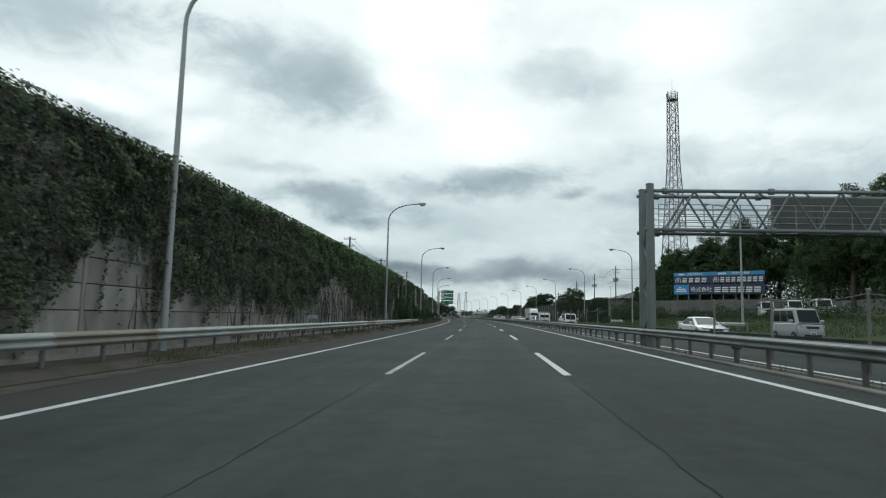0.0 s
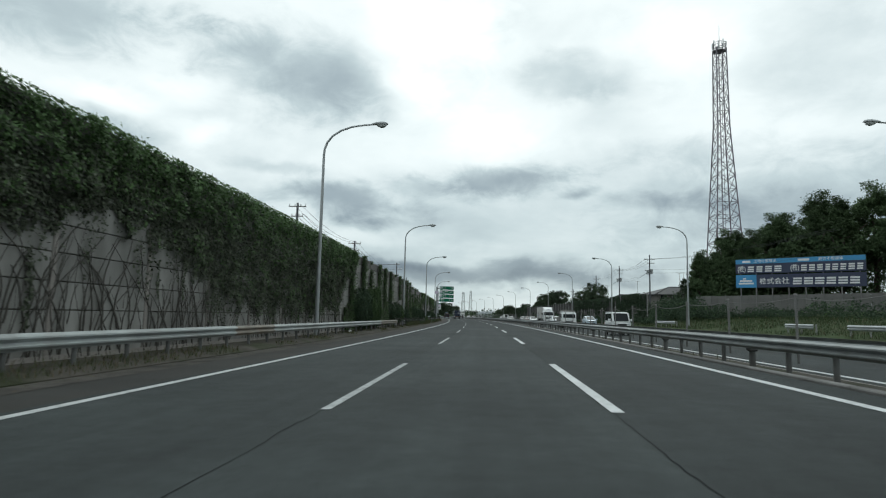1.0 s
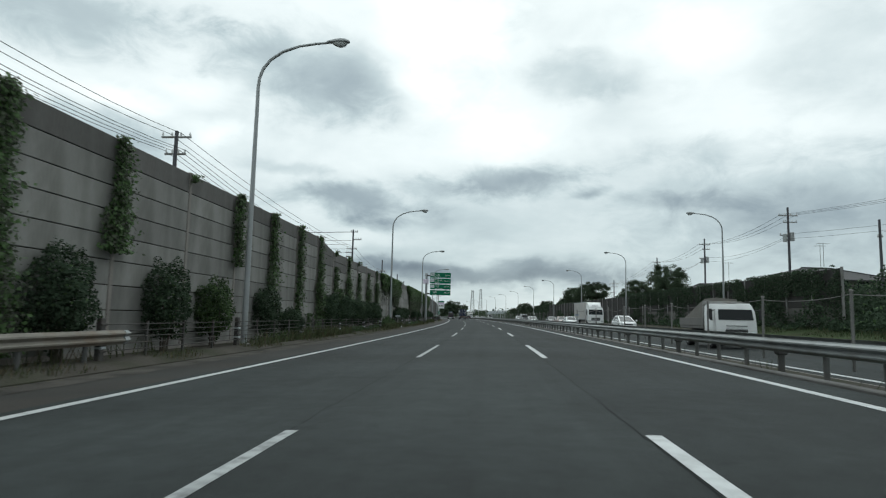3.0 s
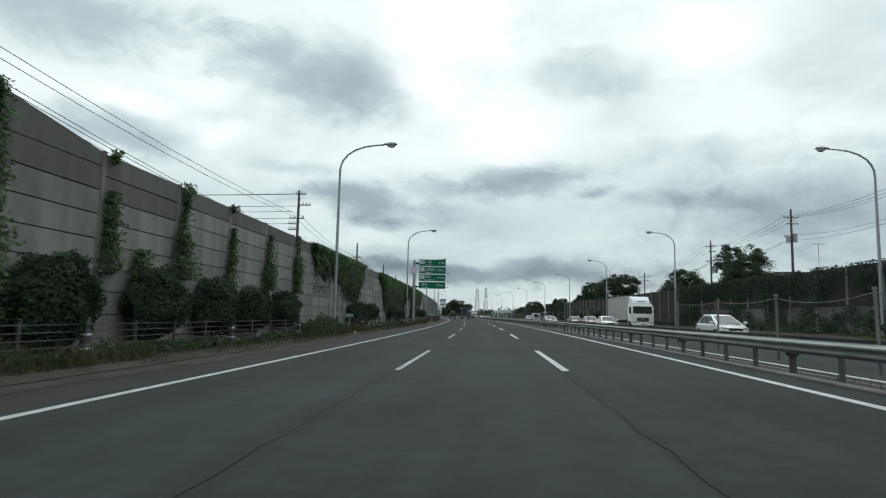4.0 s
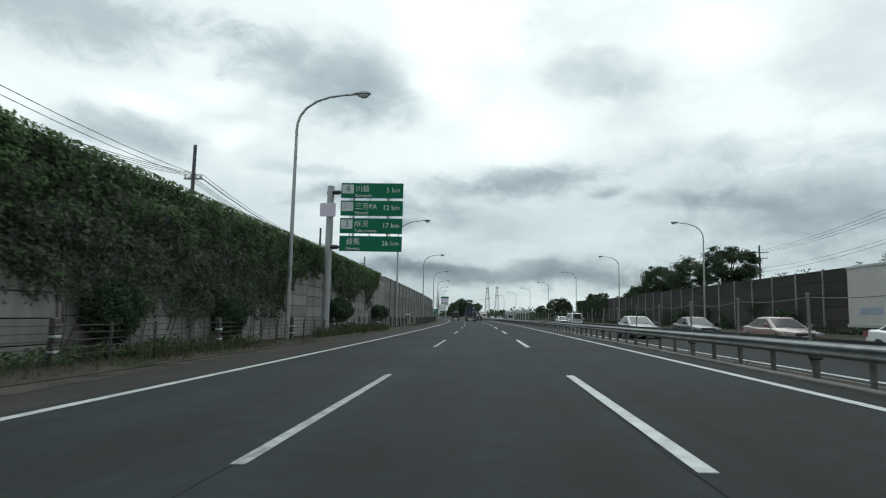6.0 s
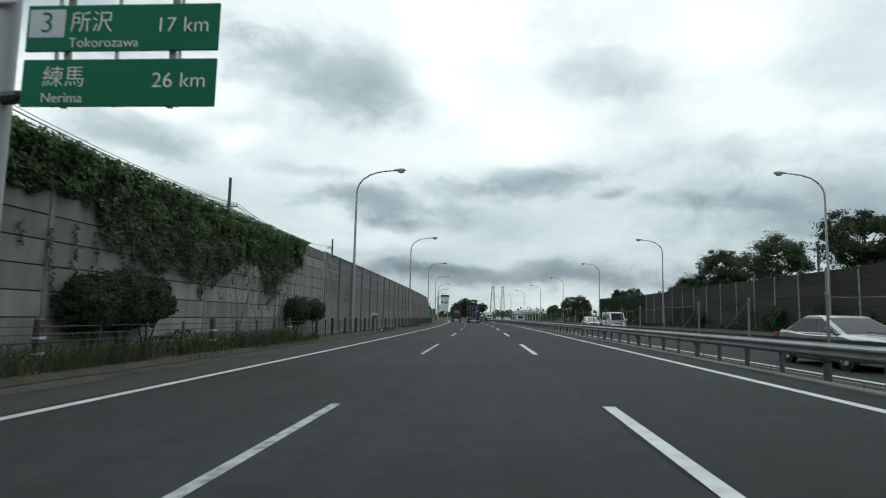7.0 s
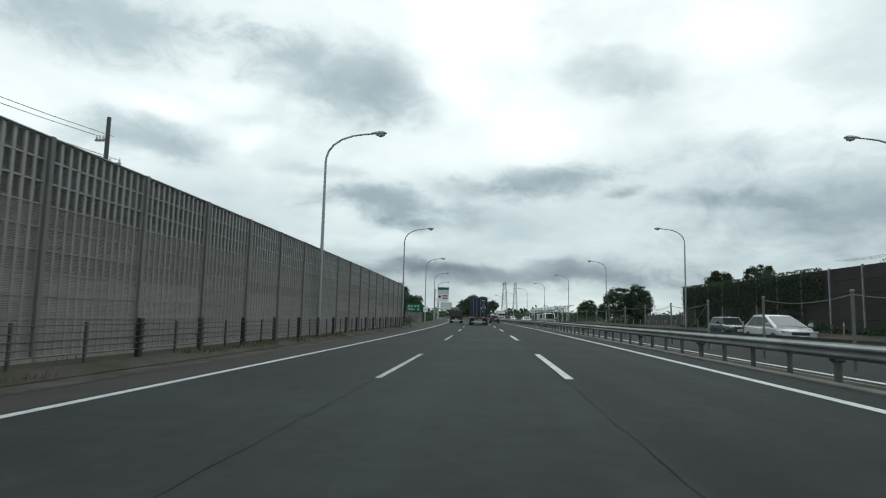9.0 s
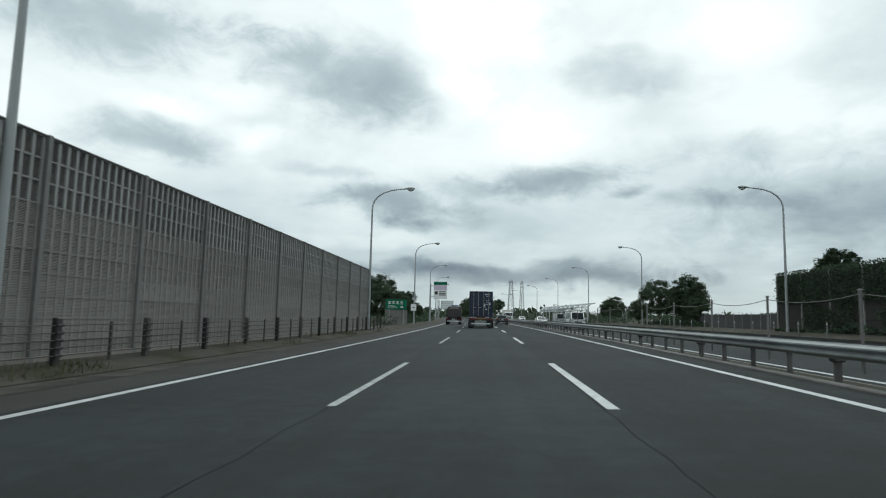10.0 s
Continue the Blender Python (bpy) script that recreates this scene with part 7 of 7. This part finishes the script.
WHITE_P, SILVER_P, BLACK_P, GREEN_P, BLUEW_P, BRONZE_P = paint("white_car_paint", (0.62, 0.64, 0.64)), paint("silver_car_paint", (0.36, 0.38, 0.39)), paint("black_car_paint", (0.006, 0.006, 0.007)), paint("dark_green_car_paint", (0.012, 0.032, 0.028)), paint("pale_blue_car_paint", (0.36, 0.44, 0.50)), paint("bronze_car_paint", (0.22, 0.15, 0.13))
SEDAN = dict(L=4.7, W=1.79, H=1.43, belt=0.92, cab=(-0.42, -0.20, 0.03, 0.25), nose=0.78, tail=0.99, hatch=False)
HATCH = dict(L=4.2, W=1.72, H=1.53, belt=0.95, cab=(-0.48, -0.32, 0.02, 0.34), nose=0.82, tail=1.0)
WAGON = dict(L=4.75, W=1.82, H=1.47, belt=0.93, cab=(-0.475, -0.36, 0.06, 0.21), nose=0.78, tail=0.98, rails=True, chrome=True, wheel_r=0.335, roof_w=0.68, pillars=(0.30, 0.62))
MICRO_VAN = dict(L=3.4, W=1.48, H=1.90, belt=1.08, cab=(-0.49, -0.475, 0.29, 0.41), nose=0.98, tail=1.05, wheel_r=0.27, roof_w=0.84, clear=0.22)
VAN = dict(L=4.7, W=1.70, H=1.98, belt=1.12, cab=(-0.49, -0.47, 0.32, 0.44), nose=1.0, tail=1.08, wheel_r=0.31, roof_w=0.84)
MINI = dict(L=3.75, W=1.69, H=1.43, belt=0.92, cab=(-0.46, -0.36, 0.10, 0.22), nose=0.80, tail=0.95, wheel_r=0.30, roof_w=0.76)


def oncoming(s, u):
    return stand(s, u, -0.2, 180)


ONC = "oncoming traffic"
road_car(oncoming(36.5, 17.8), mat=SILVER_P, label="silver micro van driving in the oncoming lanes", category="van", group=ONC, **MICRO_VAN)
road_car(oncoming(40.5, 13.9), mat=WHITE_P, label="white sedan driving in the oncoming lanes", group=ONC, **SEDAN)
road_car(oncoming(74.0, 10.4), mat=WHITE_P, label="white micro van with a wide windscreen, oncoming", category="van", group=ONC, **{**MICRO_VAN, "H": 1.78, "roof_w": 0.86})
road_car(oncoming(123.0, 17.4), mat=BLUEW_P, label="pale blue hatchback in the oncoming lanes", group=ONC, **HATCH)
road_car(oncoming(137.0, 14.05), mat=WHITE_P, label="white hatchback with a raked windscreen, oncoming", group=ONC, **HATCH)
road_car(oncoming(168.0, 13.7), mat=WHITE_P, label="white low sedan in the middle oncoming lane", group=ONC, **SEDAN)
road_car(oncoming(178.5, 13.9), mat=BRONZE_P, label="bronze sedan following a white one, oncoming", group=ONC, **SEDAN)
road_car(oncoming(190.0, 13.9), mat=BLACK_P, label="dark sedan following in the oncoming lanes", group=ONC, **SEDAN)
road_car(oncoming(191.6, 10.5), mat=paint("grey_green_car_paint", (0.13, 0.15, 0.15)), label="large grey-green saloon in the lane beside the median", group=ONC, **{**SEDAN, "L": 5.1, "W": 1.87, "H": 1.49, "cab": (-0.44, -0.20, 0.02, 0.27), "belt": 0.95, "nose": 0.84, "tail": 1.02, "roof_w": 0.74, "chrome": True})
road_car(oncoming(239.0, 13.9), mat=WHITE_P, label="white van in the middle oncoming lane", category="van", group=ONC, **VAN)
road_car(oncoming(251.5, 13.9), mat=SILVER_P, label="pale silver hatchback in the oncoming lanes", group=ONC, **HATCH)
road_car(oncoming(266.0, 17.3), mat=GREEN_P, label="dark green compact car with round lamps, oncoming", group=ONC, **MINI)
road_car(oncoming(316.0, 10.6), mat=WHITE_P, label="white van in the lane beside the median", category="van", group=ONC, **VAN)
road_car(oncoming(348.0, 10.4), mat=WHITE_P, label="white sedan far off in the oncoming lanes", group=ONC, **SEDAN)
road_car(oncoming(352.0, 14.0), mat=SILVER_P, label="silver van far off in the oncoming lanes", category="van", group=ONC, **VAN)
road_car(oncoming(415.0, 14.0), mat=WHITE_P, label="white hatchback far off in the oncoming lanes", group=ONC, **HATCH)
road_car(stand(341.0, 3.45, 0.0), mat=BLACK_P, label="black estate car with chrome roof rails", category="car", **WAGON)
for s, u, mt in ((79.5, 36.0, WHITE_P), (73.0, 36.0, WHITE_P), (67.5, 36.1, WHITE_P)):
    road_car(stand(s, u, 1.13, 160), mat=mt, label="white van parked on the bank by the fence", category="van", group="parked vans", **VAN)


def truck_wheels(t, ys, hw, r=0.48, twin=True):
    for y in ys:
        for sd in (-1, 1):
            wheel(t, sd * (hw - 0.16), y, r, 0.30 if not twin else 0.52, sd)


def container_truck(m):
    t = thing("container_truck", m, "articulated lorry carrying a dark blue shipping container", "lorry")
    BLUEC = paint("container_blue", (0.014, 0.021, 0.048))
    hw, z0, z1 = 1.22, 1.22, 3.92
    L = 12.2
    g = Geo()
    part("container_side", Geo().box(-hw, -hw + 0.05, 0, L, z0, z1, 0.01), BLUEC, t)
    part("container_side", Geo().box(hw - 0.05, hw, 0, L, z0, z1, 0.01), BLUEC, t)
    part("container_roof", Geo().box(-hw + 0.05, hw - 0.05, 0.1, L, z1 - 0.06, z1 - 0.01), BLUEC, t)
    part("container_front", Geo().box(-hw + 0.05, hw - 0.05, L - 0.06, L, z0, z1 - 0.06), BLUEC, t)
    part("container_floor", Geo().box(-hw + 0.05, hw - 0.05, 0.1, L - 0.06, z0, z0 + 0.1), BLUEC, t)
    for sd in (-1, 1):
        for k in range(40):
            y = 0.2 + k * 0.3
            part("side_corrugation", Geo().loft([[(sd * hw, y, z0 + 0.12), (sd * (hw + 0.035), y + 0.06, z0 + 0.12), (sd * (hw + 0.035), y + 0.16, z0 + 0.12), (sd * hw, y + 0.22, z0 + 0.12)], [(sd * hw, y, z1 - 0.12), (sd * (hw + 0.035), y + 0.06, z1 - 0.12), (sd * (hw + 0.035), y + 0.16, z1 - 0.12), (sd * hw, y + 0.22, z1 - 0.12)]]), BLUEC, t)
    fr = Geo().box(-hw - 0.02, -hw + 0.10, -0.06, 0.12, z0, z1, 0.02).box(hw - 0.10, hw + 0.02, -0.06, 0.12, z0, z1, 0.02).box(-hw + 0.1, hw - 0.1, -0.05, 0.12, z1 - 0.14, z1, 0.02).box(-hw + 0.1, hw - 0.1, -0.05, 0.12, z0, z0 + 0.13, 0.02)
    part("rear_frame", fr, BLUEC, t)
    for sd in (-1, 1):
        d = part("door", Geo().box(min(0.015 * sd, sd * (hw - 0.11)), max(0.015 * sd, sd * (hw - 0.11)), -0.02, 0.05, z0 + 0.14, z1 - 0.15, 0.01), BLUEC, t, "container door")
        for k in range(5):
            zz = z0 + 0.3 + k * 0.46
            part("door_rib", Geo().box(min(0.06 * sd, sd * (hw - 0.16)), max(0.06 * sd, sd * (hw - 0.16)), -0.045, -0.021, zz, zz + 0.22, 0.01), BLUEC, d)
        for x in (0.28, 0.78):
            part("lock_rod", Geo().tube([(sd * x, -0.08, z0 + 0.05), (sd * x, -0.08, z1 - 0.05)], 0.022, 8), GALV_DULL, d, "galvanised lock rod")
            part("lock_handle", Geo().box(sd * x - 0.02, sd * x + 0.26 * 1, -0.11, -0.085, z0 + 0.95, z0 + 1.0, 0.005), GALV_DULL, d)
    for x, z, w, h in ((0.42, 3.55, 0.5, 0.09), (0.5, 3.35, 0.4, 0.05), (0.5, 2.95, 0.16, 0.06), (0.72, 2.95, 0.16, 0.06), (0.5, 2.75, 0.36, 0.05), (0.5, 2.5, 0.36, 0.05), (0.86, 2.45, 0.13, 0.28), (0.46, 1.95, 0.15, 0.12), (0.3, 2.3, 0.16, 0.3)):
        part("marking_bar", Geo().box(x, x + w, -0.052, -0.048, z, z + h), SIGNGREY, t)
    part("chassis", Geo().box(-0.45, 0.45, 0.2, L + 1.5, 0.85, 1.18, 0.02), TRIM, t)
    part("light_bar", Geo().box(-hw, hw, -0.05, 0.10, 0.82, 1.10, 0.02), TRIM, t)
    part("warning_plate", Geo().box(-0.62, 0.62, -0.075, -0.052, 0.98, 1.10, 0.005), surf("reflector_orange", (0.24, 0.10, 0.04), 0.5, bump=0), t, "orange striped reflector plate")
    pl = part("number_plate", Geo().box(-0.2, 0.2, -0.08, -0.055, 0.76, 0.94, 0.005), surf("plate_green", (0.05, 0.12, 0.07), 0.5, bump=0), t)
    part("plate_bar", Geo().box(-0.14, 0.14, -0.084, -0.081, 0.80, 0.87), SIGNGREY, pl)
    part("under_run_bar", Geo().box(-1.0, 1.0, -0.06, 0.04, 0.42, 0.56, 0.02), SIGNGREY, t, "pale under-run bar")
    for sd in (-1, 1):
        part("tail_lamp", Geo().box(min(sd * 0.72, sd * 1.12), max(sd * 0.72, sd * 1.12), -0.075, -0.052, 0.88, 1.02, 0.01), LAMP_RED, t, "red tail lamp")
        part("mudguard", Geo().box(min(sd * 0.66, sd * 1.2), max(sd * 0.66, sd * 1.2), 0.35, 0.38, 0.15, 0.85), TRIM, t)
    truck_wheels(t, (1.1, 2.4, L - 1.2, L + 2.6), 1.24)
    part("tractor_cab", Geo().loft([[(-1.2, y, 0.6), (1.2, y, 0.6), (1.2, y, zt), (1.1, y, zt + 0.12), (-1.1, y, zt + 0.12), (-1.2, y, zt)] for y, zt in ((L + 0.9, 3.3), (L + 2.6, 3.4), (L + 3.2, 2.9), (L + 3.35, 1.6))]), WHITE_P, t, "white tractor cab")
    return t


container_truck(stand(310.5, -0.2, 0.0))


def tipper(m):
    t = thing("dump_truck", m, "dark tipper lorry seen from behind", "lorry")
    DK = paint("tipper_dark_paint", (0.035, 0.030, 0.034))
    body = Geo().box(-1.15, -1.05, 0, 5.4, 1.1, 2.5, 0.02).box(1.05, 1.15, 0, 5.4, 1.1, 2.5, 0.02).box(-1.05, 1.05, 0, 5.4, 1.1, 1.2).box(-1.05, 1.05, 5.3, 5.4, 1.2, 2.7, 0.02)
    part("skip_body", body, DK, t)
    part("tailgate", Geo().box(-1.12, 1.12, -0.08, -0.01, 1.12, 2.45, 0.02), DK, t)
    for x in (-0.75, -0.25, 0.25, 0.75):
        part("tailgate_rib", Geo().box(x - 0.05, x + 0.05, -0.12, -0.081, 1.15, 2.4, 0.01), DK, t)
    part("load", Geo().loft([[(0.95 * math.cos(a) * k, 2.7 + 2.4 * math.sin(a) * k, z) for a in [6.283 * i / 14 for i in range(14)]] for k, z in ((1.0, 2.35), (0.7, 2.7), (0.2, 2.95))]), SOIL, t, "heaped load under the rim")
    part("chassis", Geo().box(-0.45, 0.45, 0, 7.4, 0.7, 1.08, 0.02), TRIM, t)
    part("bumper_bar", Geo().box(-1.05, 1.05, -0.06, 0.06, 0.45, 0.60, 0.02), SIGNGREY, t)
    for sd in (-1, 1):
        part("tail_lamp", Geo().box(min(sd * 0.7, sd * 1.05), max(sd * 0.7, sd * 1.05), -0.06, 0.0, 0.78, 0.95, 0.01), LAMP_RED, t)
    pl = part("number_plate", Geo().box(-0.2, 0.2, -0.04, -0.02, 0.7, 0.88), PLATE, t)
    part("plate_bar", Geo().box(-0.14, 0.14, -0.045, -0.041, 0.74, 0.82), TRIM, pl)
    truck_wheels(t, (0.9, 2.1, 6.4), 1.15)
    part("cab", Geo().loft([[(-1.12, y, 0.7), (1.12, y, 0.7), (1.12, y, zt), (1.0, y, zt + 0.1), (-1.0, y, zt + 0.1), (-1.12, y, zt)] for y, zt in ((5.6, 2.75), (7.0, 2.8), (7.4, 2.4), (7.5, 1.5))]), DK, t)
    part("roof_box", Geo().box(-0.6, 0.6, 5.8, 6.6, 2.9, 3.15, 0.05), surf("faded_blue_cover", (0.10, 0.16, 0.26), 0.7), t)
    return t


tipper(stand(341.0, -4.0, 0.0))


def forward_cab(t, W, H, y0, y1, mat, z0=0.45, visor=False):
    hw = W / 2
    mid = z0 + 0.52 * (H - z0)
    prof = [(y0, H - 0.06), (y0 + 0.3, H), (y1 - 0.45, H - 0.02), (y1 - 0.16, H - 0.28), (y1 - 0.04, mid), (y1, mid - 0.25), (y1, z0 + 0.25)]
    st = [[(-hw, y, z0), (hw, y, z0), (hw, y, z - 0.12), (hw - 0.10, y, z), (-hw + 0.10, y, z), (-hw, y, z - 0.12)] for y, z in prof]
    cb = part("cab", Geo().loft(st), mat, t, smooth=True)
    q = [(hw - 0.09, y1 - 0.04, mid), (-hw + 0.09, y1 - 0.04, mid), (-hw + 0.12, y1 - 0.165, H - 0.30), (hw - 0.12, y1 - 0.165, H - 0.30)]
    part("windscreen", slab(lerp_quad(q, 0.02, 0.98, 0.02, 0.98), 0.03, 0.03), GLASS_DARK, cb)
    for sd in (-1, 1):
        q = [(hw, y0 + 0.75, mid), (hw, y1 - 0.40, mid - 0.02), (hw, y1 - 0.58, H - 0.32), (hw, y0 + 0.75, H - 0.32)]
        if sd < 0:
            q = [(-hw, y1 - 0.40, mid - 0.02), (-hw, y0 + 0.75, mid), (-hw, y0 + 0.75, H - 0.32), (-hw, y1 - 0.58, H - 0.32)]
        part("side_window", slab(q, 0.03, 0.012), GLASS_DARK, cb)
        part("mirror", Geo().box(sd * (hw + 0.22) - 0.09, sd * (hw + 0.22) + 0.09, y1 - 0.12, y1 - 0.04, mid + 0.05, mid + 0.5, 0.03), TRIM, cb)
        part("mirror_arm", Geo().tube([(sd * (hw - 0.02), y1 - 0.15, mid + 0.45), (sd * (hw + 0.2), y1 - 0.08, mid + 0.42)], 0.02, 6), TRIM, cb)
        part("headlamp", Geo().box(min(sd * hw * 0.62, sd * hw * 0.96), max(sd * hw * 0.62, sd * hw * 0.96), y1 - 0.05, y1 + 0.03, z0 + 0.12, z0 + 0.34, 0.03), LAMP_CLEAR, cb)
    part("bumper", Geo().box(-hw * 0.99, hw * 0.99, y1 - 0.12, y1 + 0.06, z0 - 0.12, z0 + 0.10, 0.05), mat, cb)
    gr = part("grille", Geo().box(-hw * 0.56, hw * 0.56, y1 - 0.02, y1 + 0.02, z0 + 0.30, mid - 0.42, 0.02), TRIM, cb)
    for k in range(3):
        part("grille_bar", Geo().box(-hw * 0.52, hw * 0.52, y1 + 0.022, y1 + 0.03, z0 + 0.30 + k * 0.14, z0 + 0.34 + k * 0.14), CHROME, gr)
    pl = part("number_plate", Geo().box(-0.2, 0.2, y1 + 0.062, y1 + 0.075, z0 - 0.06, z0 + 0.1), PLATE, cb)
    part("plate_bar", Geo().box(-0.14, 0.14, y1 + 0.0755, y1 + 0.079, z0 - 0.02, z0 + 0.04), TRIM, pl)
    part("wiper", Geo().tube([(-0.6, y1 - 0.0, mid + 0.02), (0.1, y1 - 0.05, mid + 0.1)], 0.015, 5), TRIM, cb)
    return cb


bt = thing("box_truck", oncoming(168.5, 16.8), "white box lorry with an aluminium body, oncoming", "lorry", ONC)
BOXW = surf("aluminium_box_panel", (0.47, 0.46, 0.44), 0.5, metal=0.1, var=0.10, scale=0.6, fine=6, bump=0.04)
cb = forward_cab(bt, 2.25, 2.75, 1.8, 3.75, WHITE_P, 0.55)
part("roof_fairing", Geo().loft([[(-1.05, 1.9, 2.72), (1.05, 1.9, 2.72), (0.95, 1.9, 3.5), (-0.95, 1.9, 3.5)], [(-1.05, 2.7, 2.74), (1.05, 2.7, 2.74), (0.9, 2.7, 3.25), (-0.9, 2.7, 3.25)], [(-0.98, 3.25, 2.70), (0.98, 3.25, 2.70), (0.85, 3.25, 2.80), (-0.85, 3.25, 2.80)]]), WHITE_P, cb, "rounded white roof fairing", smooth=True)
part("name_bar", Geo().box(-0.45, 0.45, 3.02, 3.06, 2.92, 3.02, 0.01), NAVY, cb)
part("box_body", Geo().box(-1.20, 1.20, -7.5, 1.55, 1.0, 3.55, 0.04), BOXW, bt)
for k in range(49):
    y = -7.4 + k * 0.18
    for sd in (-1, 1):
        part("side_rib", Geo().box(min(sd * 1.201, sd * 1.215), max(sd * 1.201, sd * 1.215), y, y + 0.11, 1.12, 3.42), BOXW, bt)
for sd in (-1, 1):
    part("lower_rail", Geo().box(min(sd * 1.18, sd * 1.245), max(sd * 1.18, sd * 1.245), -7.52, 1.57, 0.96, 1.10, 0.01), GALV, bt)
    part("top_rail", Geo().box(min(sd * 1.18, sd * 1.245), max(sd * 1.18, sd * 1.245), -7.52, 1.57, 3.45, 3.57, 0.01), GALV, bt)
    for k in range(2):
        part("lettering_bar", Geo().box(min(sd * 1.217, sd * 1.222), max(sd * 1.217, sd * 1.222), (-6.6 if k == 0 else -4.9), (-5.1 if k == 0 else -3.2), 1.50, 1.78), surf("faded_blue_lettering", (0.26, 0.32, 0.40), 0.6, bump=0), bt)
part("chassis", Geo().box(-0.45, 0.45, -7.4, 3.4, 0.6, 0.98, 0.02), TRIM, bt)
part("side_guard", Geo().box(1.0, 1.06, -2.9, 0.9, 0.45, 0.52).box(1.0, 1.06, -2.9, 0.9, 0.66, 0.73).box(-1.06, -1.0, -2.9, 0.9, 0.45, 0.52).box(-1.06, -1.0, -2.9, 0.9, 0.66, 0.73), GALV_DULL, bt)
truck_wheels(bt, (-5.6, -4.5, 2.75), 1.15, 0.46)
part("emblem", Geo().tube([(0, 3.76, 1.15), (0, 3.80, 1.15)], 0.11, 12), CHROME, bt)

ft = thing("flatbed_truck", oncoming(105.0, 11.0), "small white flatbed lorry with a netted load frame", "lorry", ONC)
forward_cab(ft, 1.75, 2.05, 0.9, 2.35, WHITE_P, 0.42)
part("bed", Geo().box(-0.9, 0.9, -2.6, 0.8, 0.85, 0.98, 0.02), SLATE, ft)
for sd in (-1, 1):
    part("drop_side", Geo().box(min(sd * 0.86, sd * 0.92), max(sd * 0.86, sd * 0.92), -2.6, 0.8, 0.98, 1.36, 0.01), SLATE, ft)
part("head_board", Geo().box(-0.9, 0.9, 0.72, 0.80, 0.98, 2.15, 0.02), GALV_DULL, ft)
part("tail_board", Geo().box(-0.9, 0.9, -2.62, -2.56, 0.98, 1.36, 0.01), SLATE, ft)
part("sheeted_load", Geo().loft([[(-0.82, y, 1.0), (0.82, y, 1.0), (0.75, y, z), (0.2, y, z + 0.08), (-0.75, y, z)] for y, z in ((-2.5, 1.3), (-1.6, 1.55), (-0.4, 1.95), (0.6, 2.25))]), surf("grey_net_sheet", (0.16, 0.155, 0.14), 0.9, bump=0.4), ft, "grey netted sheet over the load")
part("chassis", Geo().box(-0.35, 0.35, -2.5, 2.0, 0.5, 0.84, 0.02), TRIM, ft)
truck_wheels(ft, (-1.6, 1.5), 0.86, 0.35, False)

dt = thing("box_truck", oncoming(420.0, 10.6), "white box lorry far down the oncoming lanes", "lorry", ONC)
forward_cab(dt, 2.3, 2.7, 1.8, 3.7, WHITE_P, 0.55)
part("box_body", Geo().box(-1.2, 1.2, -4.6, 1.55, 1.0, 3.3, 0.04), BOXW, dt)
part("chassis", Geo().box(-0.45, 0.45, -4.5, 3.3, 0.6, 0.98), TRIM, dt)
truck_wheels(dt, (-3.2, 2.7), 1.12, 0.46)
